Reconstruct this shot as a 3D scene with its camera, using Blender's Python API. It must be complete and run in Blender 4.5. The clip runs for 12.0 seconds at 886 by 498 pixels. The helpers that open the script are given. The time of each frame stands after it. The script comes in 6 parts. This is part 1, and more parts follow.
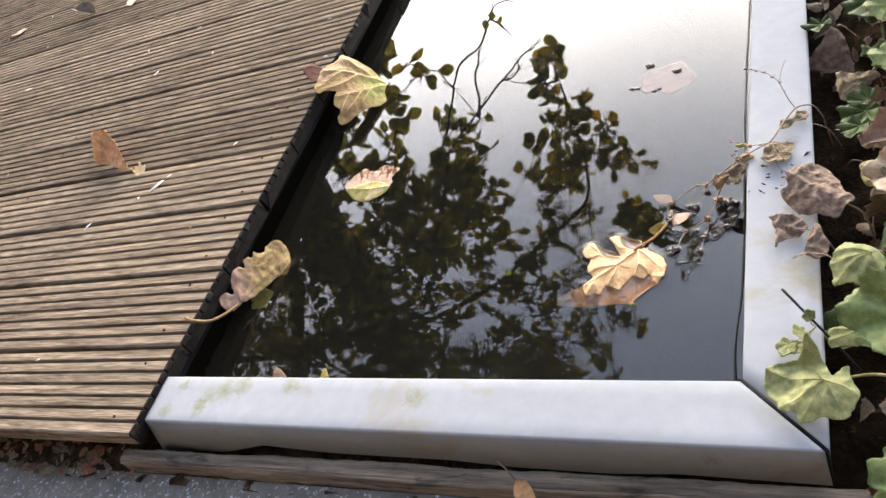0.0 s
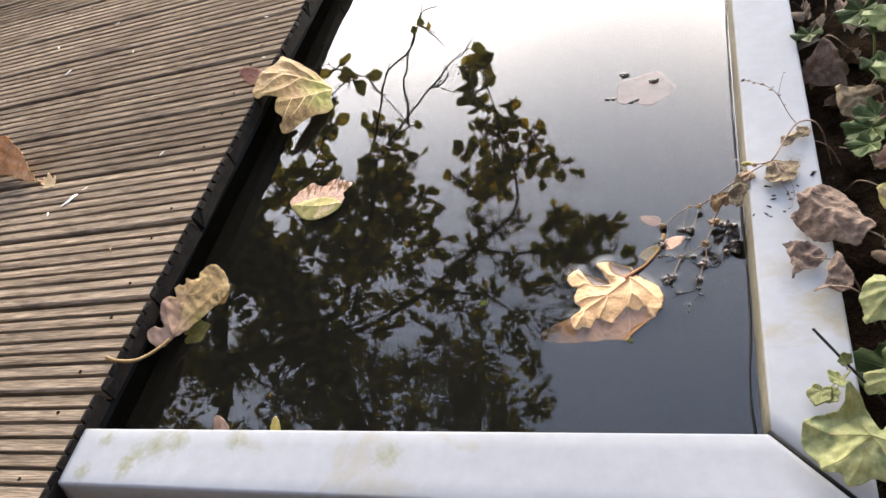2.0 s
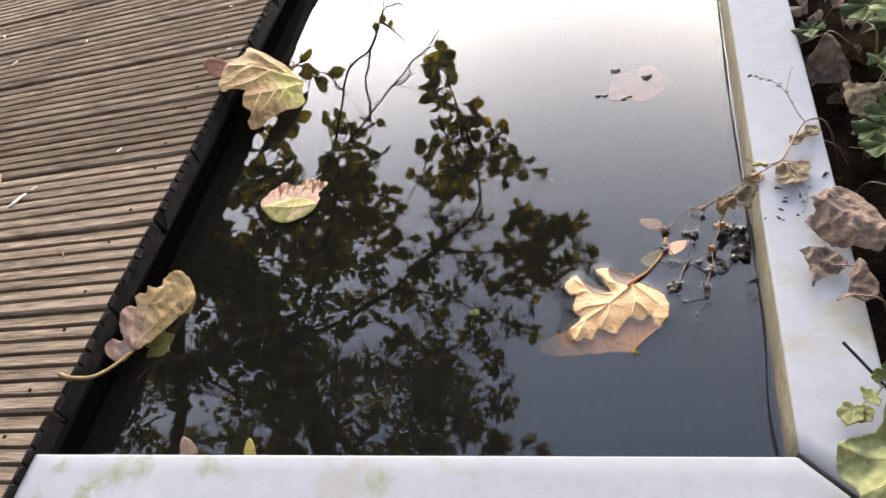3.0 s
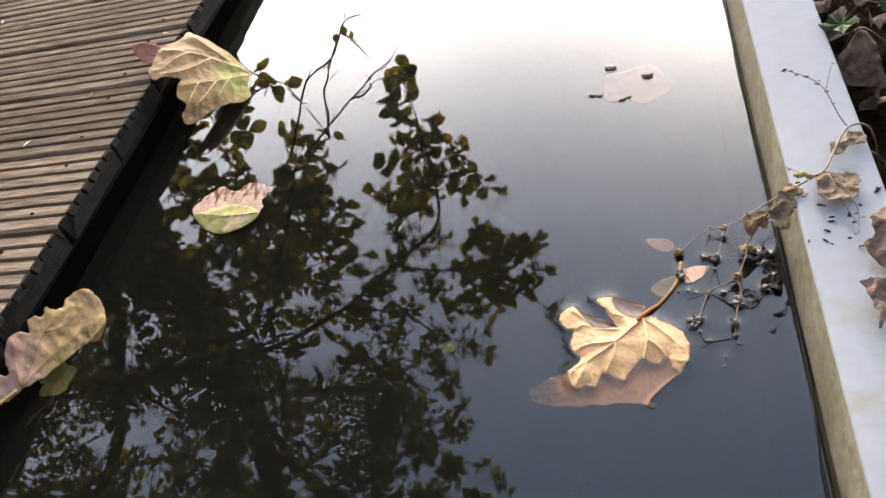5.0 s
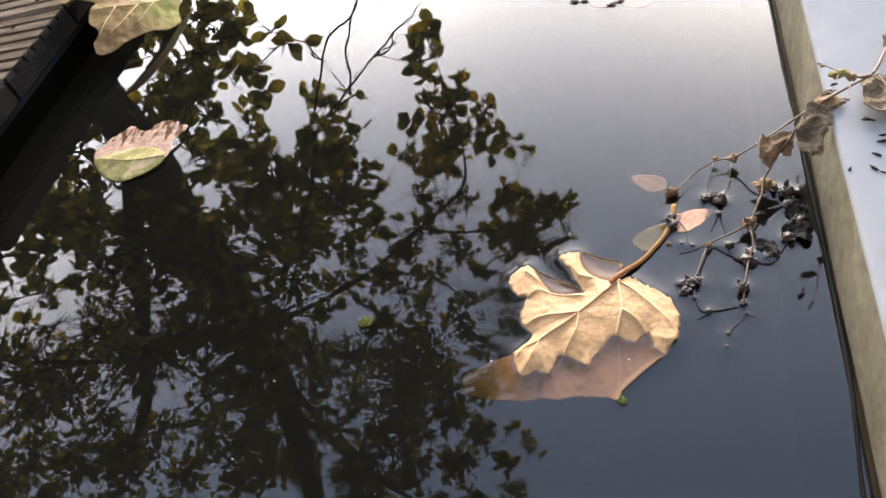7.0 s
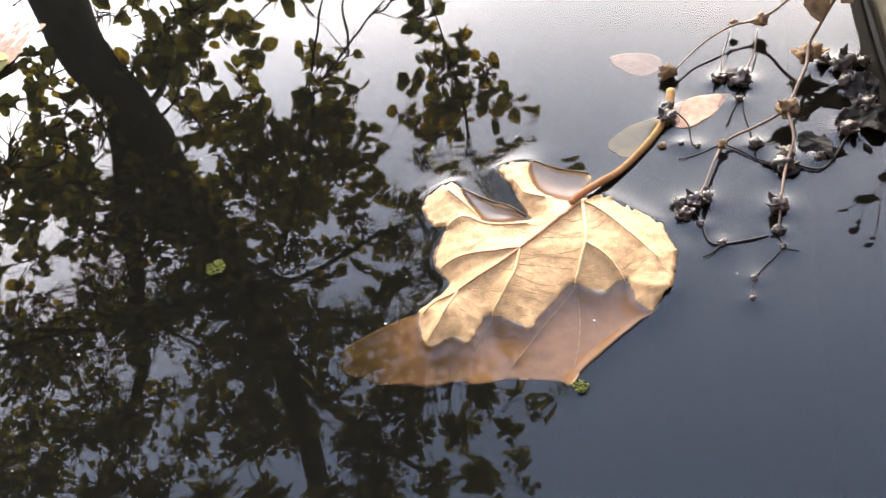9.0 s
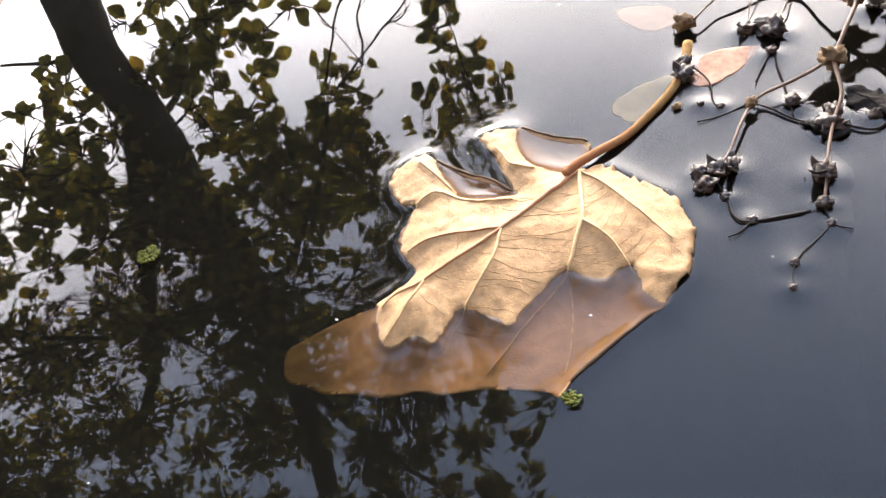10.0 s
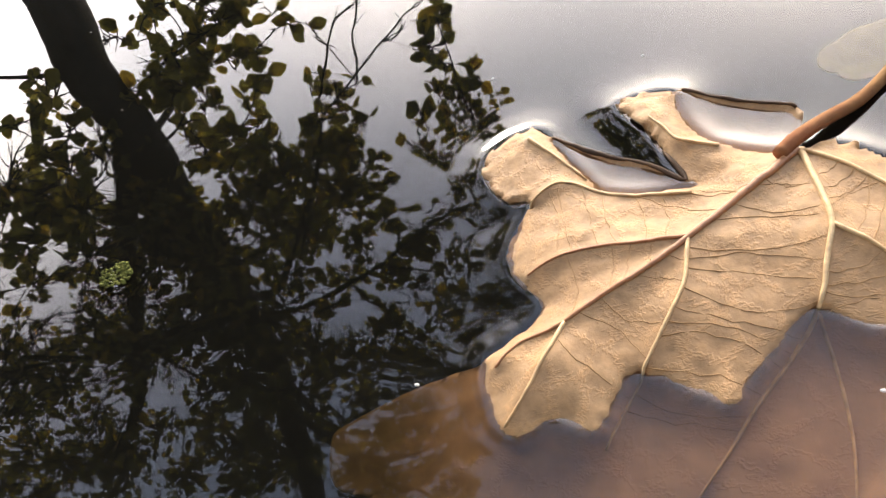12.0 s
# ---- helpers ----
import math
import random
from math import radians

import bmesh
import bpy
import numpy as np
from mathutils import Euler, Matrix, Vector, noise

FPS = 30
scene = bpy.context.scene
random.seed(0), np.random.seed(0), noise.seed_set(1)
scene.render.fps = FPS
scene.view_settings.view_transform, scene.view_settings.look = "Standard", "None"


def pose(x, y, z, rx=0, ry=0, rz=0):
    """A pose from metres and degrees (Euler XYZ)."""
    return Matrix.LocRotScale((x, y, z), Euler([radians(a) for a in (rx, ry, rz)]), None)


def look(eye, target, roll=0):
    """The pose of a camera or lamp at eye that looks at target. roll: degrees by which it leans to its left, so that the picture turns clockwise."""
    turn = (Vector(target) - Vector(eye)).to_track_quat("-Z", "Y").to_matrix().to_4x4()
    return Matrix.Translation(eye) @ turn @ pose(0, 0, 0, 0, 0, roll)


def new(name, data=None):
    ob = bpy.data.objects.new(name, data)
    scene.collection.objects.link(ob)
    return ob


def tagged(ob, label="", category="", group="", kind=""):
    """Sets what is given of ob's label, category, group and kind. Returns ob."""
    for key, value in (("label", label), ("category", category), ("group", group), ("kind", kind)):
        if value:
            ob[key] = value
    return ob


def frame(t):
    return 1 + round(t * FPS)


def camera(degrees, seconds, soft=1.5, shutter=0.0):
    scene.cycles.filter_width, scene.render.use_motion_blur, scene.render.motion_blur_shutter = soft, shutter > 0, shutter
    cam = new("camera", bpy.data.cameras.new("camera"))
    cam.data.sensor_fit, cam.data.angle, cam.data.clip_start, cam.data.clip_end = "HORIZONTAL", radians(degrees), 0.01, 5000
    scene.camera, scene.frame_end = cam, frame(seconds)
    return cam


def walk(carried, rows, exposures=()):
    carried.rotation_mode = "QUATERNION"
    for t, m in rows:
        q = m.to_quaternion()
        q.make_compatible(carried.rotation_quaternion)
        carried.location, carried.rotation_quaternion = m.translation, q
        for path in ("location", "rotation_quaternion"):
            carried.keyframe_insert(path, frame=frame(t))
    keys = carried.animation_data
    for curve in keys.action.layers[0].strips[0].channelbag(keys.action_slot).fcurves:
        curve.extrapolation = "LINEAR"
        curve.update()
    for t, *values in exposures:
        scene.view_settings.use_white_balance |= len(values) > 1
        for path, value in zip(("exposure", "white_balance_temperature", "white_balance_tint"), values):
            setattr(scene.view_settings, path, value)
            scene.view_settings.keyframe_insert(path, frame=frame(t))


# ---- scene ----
cam = camera(62.0, 12.0)
PATH = [
    (0, (0.071, -0.422, 0.738), (-0.814, 0.805, -0.57), -30.4),
    (0.5, (0.052, -0.405, 0.73), (-0.806, 0.826, -0.593), -29.7),
    (1, (0.031, -0.386, 0.722), (-0.779, 0.861, -0.616), -28.8),
    (1.5, (0.006, -0.363, 0.714), (-0.75, 0.903, -0.637), -27.5),
    (2, (-0.029, -0.34, 0.698), (-0.724, 0.941, -0.672), -25.8),
    (2.5, (-0.057, -0.319, 0.684), (-0.7, 0.971, -0.702), -24.6),
    (3, (-0.083, -0.297, 0.668), (-0.675, 0.998, -0.737), -23.2),
    (3.5, (-0.109, -0.267, 0.645), (-0.642, 1.037, -0.775), -21.3),
    (5.5, (-0.143, -0.173, 0.53), (-0.615, 1.176, -0.869), -18.2),
    (6, (-0.12, -0.151, 0.497), (-0.614, 1.187, -0.905), -19.0),
    (6.5, (-0.102, -0.11, 0.455), (-0.633, 1.184, -0.975), -20.4),
    (7, (-0.098, -0.078, 0.409), (-0.671, 1.179, -1.037), -22.6),
    (9, (-0.092, 0.017, 0.25), (-0.691, 1.202, -1.245), -24.6),
    (9.5, (-0.092, 0.035, 0.219), (-0.71, 1.233, -1.258), -24.5),
    (10, (-0.093, 0.045, 0.195), (-0.73, 1.249, -1.27), -25.1),
    (10.5, (-0.095, 0.058, 0.172), (-0.74, 1.272, -1.281), -25.1),
    (11, (-0.106, 0.071, 0.158), (-0.745, 1.294, -1.289), -24.8),
    (11.5, (-0.129, 0.087, 0.14), (-0.757, 1.322, -1.302), -24.3),
    (12, (-0.157, 0.1, 0.132), (-0.765, 1.35, -1.306), -23.2),
]
walk(cam, [(t, look(eye, target, roll)) for t, eye, target, roll in PATH], [(0, 2.94, 6720, 10), (3.5, 2.76, 6640, 11), (7, 2.68, 6560, 11), (9, 2.99, 6600, 12), (10.5, 2.68, 6660, 13), (12, 2.24, 6780, 13)])

# ---- sky, sun and exposure ----
SUN_AZ, SUN_EL = radians(-20), radians(20)      # azimuth from +y towards +x
world = bpy.data.worlds.new("sky")
scene.world = world
world.use_nodes = True
wn, wl = world.node_tree.nodes, world.node_tree.links
glow = None                          # thin cloud spreads the low sun's glow to both sides and greys the blue
for spread, strength in ((-38, 0.031), (0, 0.042), (32, 0.102)):
    sky = wn.new("ShaderNodeTexSky")
    sky.sky_type, sky.sun_disc = "NISHITA", False
    sky.sun_elevation, sky.sun_rotation = SUN_EL, SUN_AZ + radians(spread)
    sky.air_density, sky.dust_density, sky.ozone_density = 1.0, 4.0, 3.0
    thin_cloud = wn.new("ShaderNodeHueSaturation")
    thin_cloud.inputs["Saturation"].default_value = 0.85
    wl.new(sky.outputs[0], thin_cloud.inputs["Color"])
    back = wn.new("ShaderNodeBackground")
    back.inputs[1].default_value = strength
    wl.new(thin_cloud.outputs[0], back.inputs[0])
    if glow:
        both = wn.new("ShaderNodeAddShader")
        wl.new(glow, both.inputs[0])
        wl.new(back.outputs[0], both.inputs[1])
        glow = both.outputs[0]
    else:
        glow = back.outputs[0]
wl.new(glow, wn["World Output"].inputs[0])
sun_data = bpy.data.lights.new("sun", "SUN")
sun_data.energy, sun_data.angle, sun_data.color = 0.5, radians(11), (1.0, 0.95, 0.88)
sun = new("sun", sun_data)
sun_way = Vector((math.sin(SUN_AZ) * math.cos(SUN_EL), math.cos(SUN_AZ) * math.cos(SUN_EL), math.sin(SUN_EL)))
sun.matrix_world = look(sun_way * 30, (0, 0, 0))


# ---- materials ----
def shader(name):
    m = bpy.data.materials.new(name)
    m.use_nodes = True
    return m, m.node_tree.nodes, m.node_tree.links, m.node_tree.nodes["Principled BSDF"]


def noise_node(n, l, scale, detail=6, stretch=(1, 1, 1), rough=0.6, twist=0.0):
    co = n.new("ShaderNodeTexCoord")
    mp = n.new("ShaderNodeMapping")
    mp.inputs["Scale"].default_value = stretch
    tx = n.new("ShaderNodeTexNoise")
    tx.inputs["Scale"].default_value, tx.inputs["Detail"].default_value = scale, detail
    tx.inputs["Roughness"].default_value, tx.inputs["Distortion"].default_value = rough, twist
    l.new(co.outputs["Object"], mp.inputs[0])
    l.new(mp.outputs[0], tx.inputs["Vector"])
    return tx.outputs["Fac"]


def ramp(n, l, fac, *stops):
    r = n.new("ShaderNodeValToRGB")
    e = r.color_ramp.elements
    while len(e) < len(stops):
        e.new(0.5)
    for s, (at, c) in zip(e, stops):
        s.position, s.color = at, (*c, 1) if len(c) == 3 else c
    l.new(fac, r.inputs[0])
    return r.outputs[0]


def blend(n, l, a, b, fac, how="MIX"):
    x = n.new("ShaderNodeMix")
    x.data_type, x.blend_type = "RGBA", how
    for sock, v in ((x.inputs[0], fac), (x.inputs[6], a), (x.inputs[7], b)):
        if isinstance(v, bpy.types.NodeSocket):
            l.new(v, sock)
        else:
            sock.default_value = v if isinstance(v, float) else (*v, 1)
    return x.outputs[2]


def bumped(n, l, bsdf, fac, strength, distance):
    b = n.new("ShaderNodeBump")
    b.inputs["Strength"].default_value, b.inputs["Distance"].default_value = strength, distance
    l.new(fac, b.inputs["Height"])
    l.new(b.outputs[0], bsdf.inputs["Normal"])


def surface(name, dark, light, big=8, fine=90, rough=0.7, bump=0.3, depth=0.002, metal=0.0, stretch=(1, 1, 1), spots=None, spot_scale=30,
            spot_from=0.6, vary=0.0, thin=0.0, sheen=0.5, grain=0.45, spot_stretch=(1, 1, 1)):
    """A surface of two tones at two scales, with stains, fine relief and, for leaves, light that shines through."""
    m, n, l, b = shader(name)
    col = ramp(n, l, noise_node(n, l, big, 5, stretch), (0.3, dark), (0.7, light))
    fine_fac = noise_node(n, l, fine, 8, stretch)
    col = blend(n, l, col, ramp(n, l, fine_fac, (0.3, (1 - grain,) * 3), (0.7, (1 + grain * 0.35,) * 3)), 0.8, "MULTIPLY")
    if spots:
        mask = ramp(n, l, noise_node(n, l, spot_scale, 6, spot_stretch, 0.65, 0.4), (spot_from, (0, 0, 0)), (spot_from + 0.12, (1, 1, 1)))
        col = blend(n, l, col, spots, mask)
    if vary:
        info = n.new("ShaderNodeObjectInfo")
        col = blend(n, l, col, ramp(n, l, info.outputs["Random"], (0.0, (1 - vary,) * 3), (1.0, (1 + vary * 0.5,) * 3)), 1.0, "MULTIPLY")
    l.new(col, b.inputs["Base Color"])
    b.inputs["Roughness"].default_value, b.inputs["Metallic"].default_value = rough, metal
    b.inputs["Specular IOR Level"].default_value = sheen
    bumped(n, l, b, fine_fac, bump, depth)
    if thin:
        t = n.new("ShaderNodeBsdfTranslucent")
        l.new(col, t.inputs[0])
        mix = n.new("ShaderNodeMixShader")
        mix.inputs[0].default_value = thin
        l.new(b.outputs[0], mix.inputs[1])
        l.new(t.outputs[0], mix.inputs[2])
        l.new(mix.outputs[0], n["Material Output"].inputs[0])
    return m


WOOD = surface("deck_wood", (0.073, 0.054, 0.038), (0.290, 0.221, 0.157), 4.5, 36, 0.85, 0.8, 0.002, stretch=(0.7, 18, 18), spots=(0.05, 0.037, 0.029),
               spot_scale=5, spot_from=0.56, vary=0.3, sheen=0.0, grain=0.85, spot_stretch=(1, 7, 7))
END_WOOD = surface("near_black_end_grain", (0.0025, 0.002, 0.0016), (0.010, 0.008, 0.0065), 60, 300, 0.9, 0.8, 0.003, sheen=0.1)
TIMBER = surface("old_timber", (0.065, 0.048, 0.033), (0.29, 0.22, 0.155), 9, 45, 0.85, 0.9, 0.005, stretch=(0.8, 14, 14), spots=(0.018, 0.014, 0.011),
                 spot_scale=16, spot_from=0.56, spot_stretch=(0.6, 2.5, 2.5))
ZINC = surface("galvanised_steel", (0.180, 0.184, 0.193), (0.214, 0.217, 0.225), 4, 60, 0.85, 0.04, 0.0005, metal=0.0, spots=(0.17, 0.152, 0.112),
               spot_scale=7, spot_from=0.575, grain=0.10, sheen=0.08)
ZINC_INNER = surface("stained_steel", (0.105, 0.090, 0.058), (0.175, 0.155, 0.112), 16, 120, 0.7, 0.15, 0.0006, spots=(0.09, 0.075, 0.045),
                     spot_scale=40, spot_from=0.56, sheen=0.12)
# the basin's near-black colour stands for light lost in the murky water
BASIN_BLACK = surface("black_basin", (0.0012, 0.0011, 0.0009), (0.002, 0.0018, 0.0013), 6, 40, 0.9, 0.2, 0.001, sheen=0.0)
RUBBER = surface("pond_liner", (0.004, 0.004, 0.004), (0.010, 0.009, 0.008), 12, 150, 0.8, 0.3, 0.001, sheen=0.1)
JOINT_BLACK = surface("black_joint", (0.003, 0.003, 0.003), (0.008, 0.008, 0.008), 40, 300, 0.85, 0.3, 0.001, sheen=0.08)
SOIL = surface("dark_soil", (0.005, 0.0035, 0.002), (0.024, 0.016, 0.010), 30, 160, 1.0, 0.9, 0.008, spots=(0.07, 0.045, 0.028), spot_scale=70, spot_from=0.62, sheen=0.0)
LITTER = surface("leaf_litter", (0.016, 0.011, 0.007), (0.085, 0.056, 0.034), 45, 190, 1.0, 1.0, 0.01, spots=(0.15, 0.10, 0.06), spot_scale=85, spot_from=0.6, sheen=0.0)
LAWN = surface("far_ground", (0.02, 0.03, 0.012), (0.05, 0.06, 0.03), 0.4, 6, 0.95, 0.5, 0.02)
STONE = surface("grey_paving", (0.060, 0.052, 0.042), (0.13, 0.113, 0.094), 25, 420, 0.85, 0.7, 0.002, spots=(0.42, 0.41, 0.40), spot_scale=150, spot_from=0.57)
UNSEEN_WALL = surface("unseen_wall_brown", (0.075, 0.056, 0.040), (0.110, 0.084, 0.060), 1.5, 40, 0.9, 0.3, 0.003, grain=0.15)
BARK = surface("bark", (0.018, 0.015, 0.012), (0.06, 0.05, 0.04), 6, 40, 0.9, 0.8, 0.01, stretch=(1, 1, 0.3))

CROWN = surface("crown_leaf", (0.125, 0.132, 0.036), (0.235, 0.225, 0.060), 1.2, 14, 0.55, 0.1, 0.001, thin=0.6, spots=(0.26, 0.19, 0.03), spot_scale=1.6, spot_from=0.64)


def turning(m):
    """Each leaf of a crown has its own shade, a few have turned yellow."""
    n, l, b = m.node_tree.nodes, m.node_tree.links, m.node_tree.nodes["Principled BSDF"]
    own = n.new("ShaderNodeNewGeometry").outputs["Random Per Island"]
    col = b.inputs["Base Color"].links[0].from_socket
    col = blend(n, l, col, ramp(n, l, own, (0.0, (0.75, 0.7, 0.6)), (0.6, (1.3, 1.22, 0.95)), (0.8, (1.8, 1.5, 0.9)), (1.0, (2.9, 2.0, 0.8))), 1.0, "MULTIPLY")
    l.new(col, b.inputs["Base Color"])
    for node in n:
        if node.bl_idname == "ShaderNodeBsdfTranslucent":
            l.new(col, node.inputs[0])


turning(CROWN)

# leaves, alive and dead
TAN = surface("dry_tan_leaf", (0.370, 0.206, 0.078), (0.425, 0.243, 0.096), 26, 300, 0.62, 0.35, 0.0006, spots=(0.27, 0.15, 0.07), spot_scale=60, spot_from=0.66, thin=0.12)


def soak_and_murk(m):
    """Where the leaf lies under the water it is sodden, and murky water's dimming is painted in."""
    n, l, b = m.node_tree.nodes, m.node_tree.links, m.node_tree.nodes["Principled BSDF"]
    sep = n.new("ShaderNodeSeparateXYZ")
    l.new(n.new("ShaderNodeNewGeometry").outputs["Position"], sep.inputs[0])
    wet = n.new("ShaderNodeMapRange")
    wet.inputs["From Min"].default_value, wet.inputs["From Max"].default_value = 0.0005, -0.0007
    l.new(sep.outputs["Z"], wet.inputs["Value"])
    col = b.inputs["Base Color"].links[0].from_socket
    deep = n.new("ShaderNodeMapRange")        # deeper parts are painted darker, for light lost in murky water
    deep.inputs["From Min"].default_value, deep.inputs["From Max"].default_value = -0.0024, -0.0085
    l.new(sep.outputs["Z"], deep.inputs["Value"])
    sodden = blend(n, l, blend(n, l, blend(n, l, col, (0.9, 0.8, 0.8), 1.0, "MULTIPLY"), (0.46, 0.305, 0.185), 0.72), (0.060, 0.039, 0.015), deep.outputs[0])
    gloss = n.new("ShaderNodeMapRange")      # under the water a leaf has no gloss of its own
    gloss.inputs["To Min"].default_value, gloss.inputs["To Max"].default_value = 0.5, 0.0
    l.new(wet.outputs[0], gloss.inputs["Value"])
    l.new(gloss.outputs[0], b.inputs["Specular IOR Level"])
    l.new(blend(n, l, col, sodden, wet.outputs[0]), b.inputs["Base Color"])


def net_veins(m, scale, strength):
    """A fine net of veins, raised and a little paler, over a leaf."""
    n, l, b = m.node_tree.nodes, m.node_tree.links, m.node_tree.nodes["Principled BSDF"]
    co = n.new("ShaderNodeTexCoord")
    bend = n.new("ShaderNodeTexNoise")
    bend.inputs["Scale"].default_value = 90
    mix = n.new("ShaderNodeMix")
    mix.data_type, mix.blend_type = "RGBA", "LINEAR_LIGHT"
    mix.inputs[0].default_value = 0.0025
    l.new(co.outputs["Object"], mix.inputs[6])
    l.new(bend.outputs["Color"], mix.inputs[7])
    cell = n.new("ShaderNodeTexVoronoi")
    cell.feature, cell.inputs["Scale"].default_value = "DISTANCE_TO_EDGE", scale
    l.new(mix.outputs[2], cell.inputs["Vector"])
    line = ramp(n, l, cell.outputs["Distance"], (0.0, (1, 1, 1)), (0.10, (0, 0, 0)))
    col = b.inputs["Base Color"].links[0].from_socket
    l.new(blend(n, l, col, blend(n, l, col, (1.16, 1.12, 1.05), 1.0, "MULTIPLY"), line), b.inputs["Base Color"])
    old = b.inputs["Normal"].links[0].from_socket
    bump = n.new("ShaderNodeBump")
    bump.inputs["Strength"].default_value, bump.inputs["Distance"].default_value = strength, 0.0004
    l.new(line, bump.inputs["Height"])
    l.new(old, bump.inputs["Normal"])
    l.new(bump.outputs[0], b.inputs["Normal"])


net_veins(TAN, 130, 0.28)
soak_and_murk(TAN)
VEIN = surface("leaf_vein", (0.50, 0.30, 0.12), (0.66, 0.46, 0.22), 60, 400, 0.55, 0.2, 0.0003)
FINE_VEIN = surface("fine_brown_vein", (0.31, 0.172, 0.065), (0.41, 0.232, 0.091), 60, 400, 0.6, 0.2, 0.0003, sheen=0.2)
RED_VEIN = surface("reddish_vein", (0.31, 0.125, 0.050), (0.45, 0.215, 0.085), 60, 400, 0.55, 0.2, 0.0003)
STALK = surface("leaf_stalk", (0.17, 0.080, 0.030), (0.39, 0.230, 0.082), 45, 300, 0.8, 0.3, 0.0004, sheen=0.1, spots=(0.07, 0.032, 0.014), spot_scale=120, spot_from=0.6)
DARK_MARGIN = surface("dark_margin_and_shadow", (0.030, 0.016, 0.008), (0.10, 0.055, 0.025), 60, 300, 0.7, 0.5, 0.0006, sheen=0.2)
BROWN = surface("dead_brown_leaf", (0.072, 0.047, 0.028), (0.235, 0.163, 0.100), 30, 160, 0.85, 1.0, 0.003, spots=(0.05, 0.03, 0.02), spot_scale=50, spot_from=0.6, thin=0.15)
MAROON = surface("red_brown_leaf", (0.105, 0.042, 0.025), (0.22, 0.095, 0.060), 30, 200, 0.8, 0.6, 0.001, sheen=0.2)
TAWNY = surface("tawny_leaf", (0.29, 0.130, 0.048), (0.57, 0.315, 0.130), 22, 160, 0.75, 0.5, 0.001, spots=(0.12, 0.06, 0.03), spot_scale=40, spot_from=0.6, thin=0.35)
RUST = surface("rusty_leaf", (0.16, 0.085, 0.053), (0.31, 0.19, 0.125), 22, 160, 0.75, 0.5, 0.001, spots=(0.12, 0.06, 0.03), spot_scale=40, spot_from=0.6, thin=0.15)
PALE = surface("yellowing_leaf", (0.31, 0.20, 0.125), (0.47, 0.35, 0.21), 24, 200, 0.6, 0.5, 0.0009, spots=(0.30, 0.29, 0.09), spot_scale=26, spot_from=0.57, thin=0.2)
PALE_LIME = surface("pale_lime_leaf", (0.165, 0.14, 0.050), (0.30, 0.265, 0.088), 30, 200, 0.6, 0.4, 0.0008, spots=(0.40, 0.28, 0.17), spot_scale=30, spot_from=0.52, thin=0.15, sheen=0.06)
WASHED = surface("washed_pink_leaf", (0.22, 0.130, 0.092), (0.36, 0.235, 0.170), 40, 220, 0.6, 0.6, 0.001, sheen=0.08)
PINK = surface("sodden_pink_leaf", (0.46, 0.255, 0.170), (0.60, 0.375, 0.265), 40, 260, 0.8, 0.2, 0.0004, thin=0.1, sheen=0.1)
SUNKEN = surface("sunken_leaf", (0.080, 0.036, 0.024), (0.14, 0.066, 0.045), 40, 260, 0.9, 0.2, 0.0004, sheen=0.0)
TATTERED = surface("tattered_leaf", (0.17, 0.105, 0.050), (0.43, 0.295, 0.130), 26, 180, 0.5, 0.7, 0.0014, spots=(0.08, 0.05, 0.022), spot_scale=38, spot_from=0.53, thin=0.1, sheen=0.06)
YELLOW = surface("yellow_leaf", (0.33, 0.24, 0.05), (0.55, 0.44, 0.11), 40, 260, 0.55, 0.5, 0.0008, spots=(0.24, 0.12, 0.04), spot_scale=60, spot_from=0.58, thin=0.2)
STRAW = surface("straw_stalk", (0.11, 0.060, 0.022), (0.23, 0.145, 0.058), 60, 300, 0.6, 0.3, 0.0004, sheen=0.2)
GREEN = surface("fresh_green_leaf", (0.022, 0.038, 0.010), (0.072, 0.100, 0.026), 20, 140, 0.65, 0.35, 0.0008, thin=0.2, vary=0.3, sheen=0.2)
LIME = surface("lime_green_leaf", (0.10, 0.135, 0.040), (0.25, 0.27, 0.095), 16, 120, 0.55, 0.4, 0.0008, spots=(0.09, 0.13, 0.05), spot_scale=22, spot_from=0.58, thin=0.22, sheen=0.25)
net_veins(BROWN, 120, 0.7)
net_veins(RUST, 120, 0.7)
net_veins(LIME, 95, 0.6)
net_veins(GREEN, 95, 0.5)
SALLOW = surface("sallow_green_leaf", (0.135, 0.150, 0.050), (0.30, 0.285, 0.115), 14, 140, 0.6, 0.5, 0.0009, spots=(0.085, 0.115, 0.045), spot_scale=24, spot_from=0.56, thin=0.22, sheen=0.25)
net_veins(SALLOW, 170, 0.35)
POD = surface("wet_brown_seed_pod", (0.014, 0.008, 0.005), (0.062, 0.034, 0.020), 90, 500, 0.42, 0.5, 0.0006, sheen=0.5)
FLAKE = surface("withered_tan_leaf", (0.075, 0.050, 0.027), (0.235, 0.172, 0.100), 38, 240, 0.8, 0.9, 0.002, spots=(0.06, 0.038, 0.02), spot_scale=60, spot_from=0.56, thin=0.1, sheen=0.2)
CRUMPLED = surface("crumpled_pink_brown_leaf", (0.070, 0.044, 0.030), (0.220, 0.148, 0.105), 26, 200, 0.8, 0.9, 0.002, spots=(0.06, 0.038, 0.024), spot_scale=34, spot_from=0.58, thin=0.1, sheen=0.2)
SODDEN = surface("sodden_black_leaf", (0.004, 0.003, 0.0025), (0.012, 0.009, 0.007), 90, 500, 0.6, 0.8, 0.001, sheen=0.12)
HUSK = surface("dry_brown_husk", (0.085, 0.048, 0.023), (0.28, 0.175, 0.088), 80, 400, 0.8, 0.6, 0.0008, sheen=0.2)
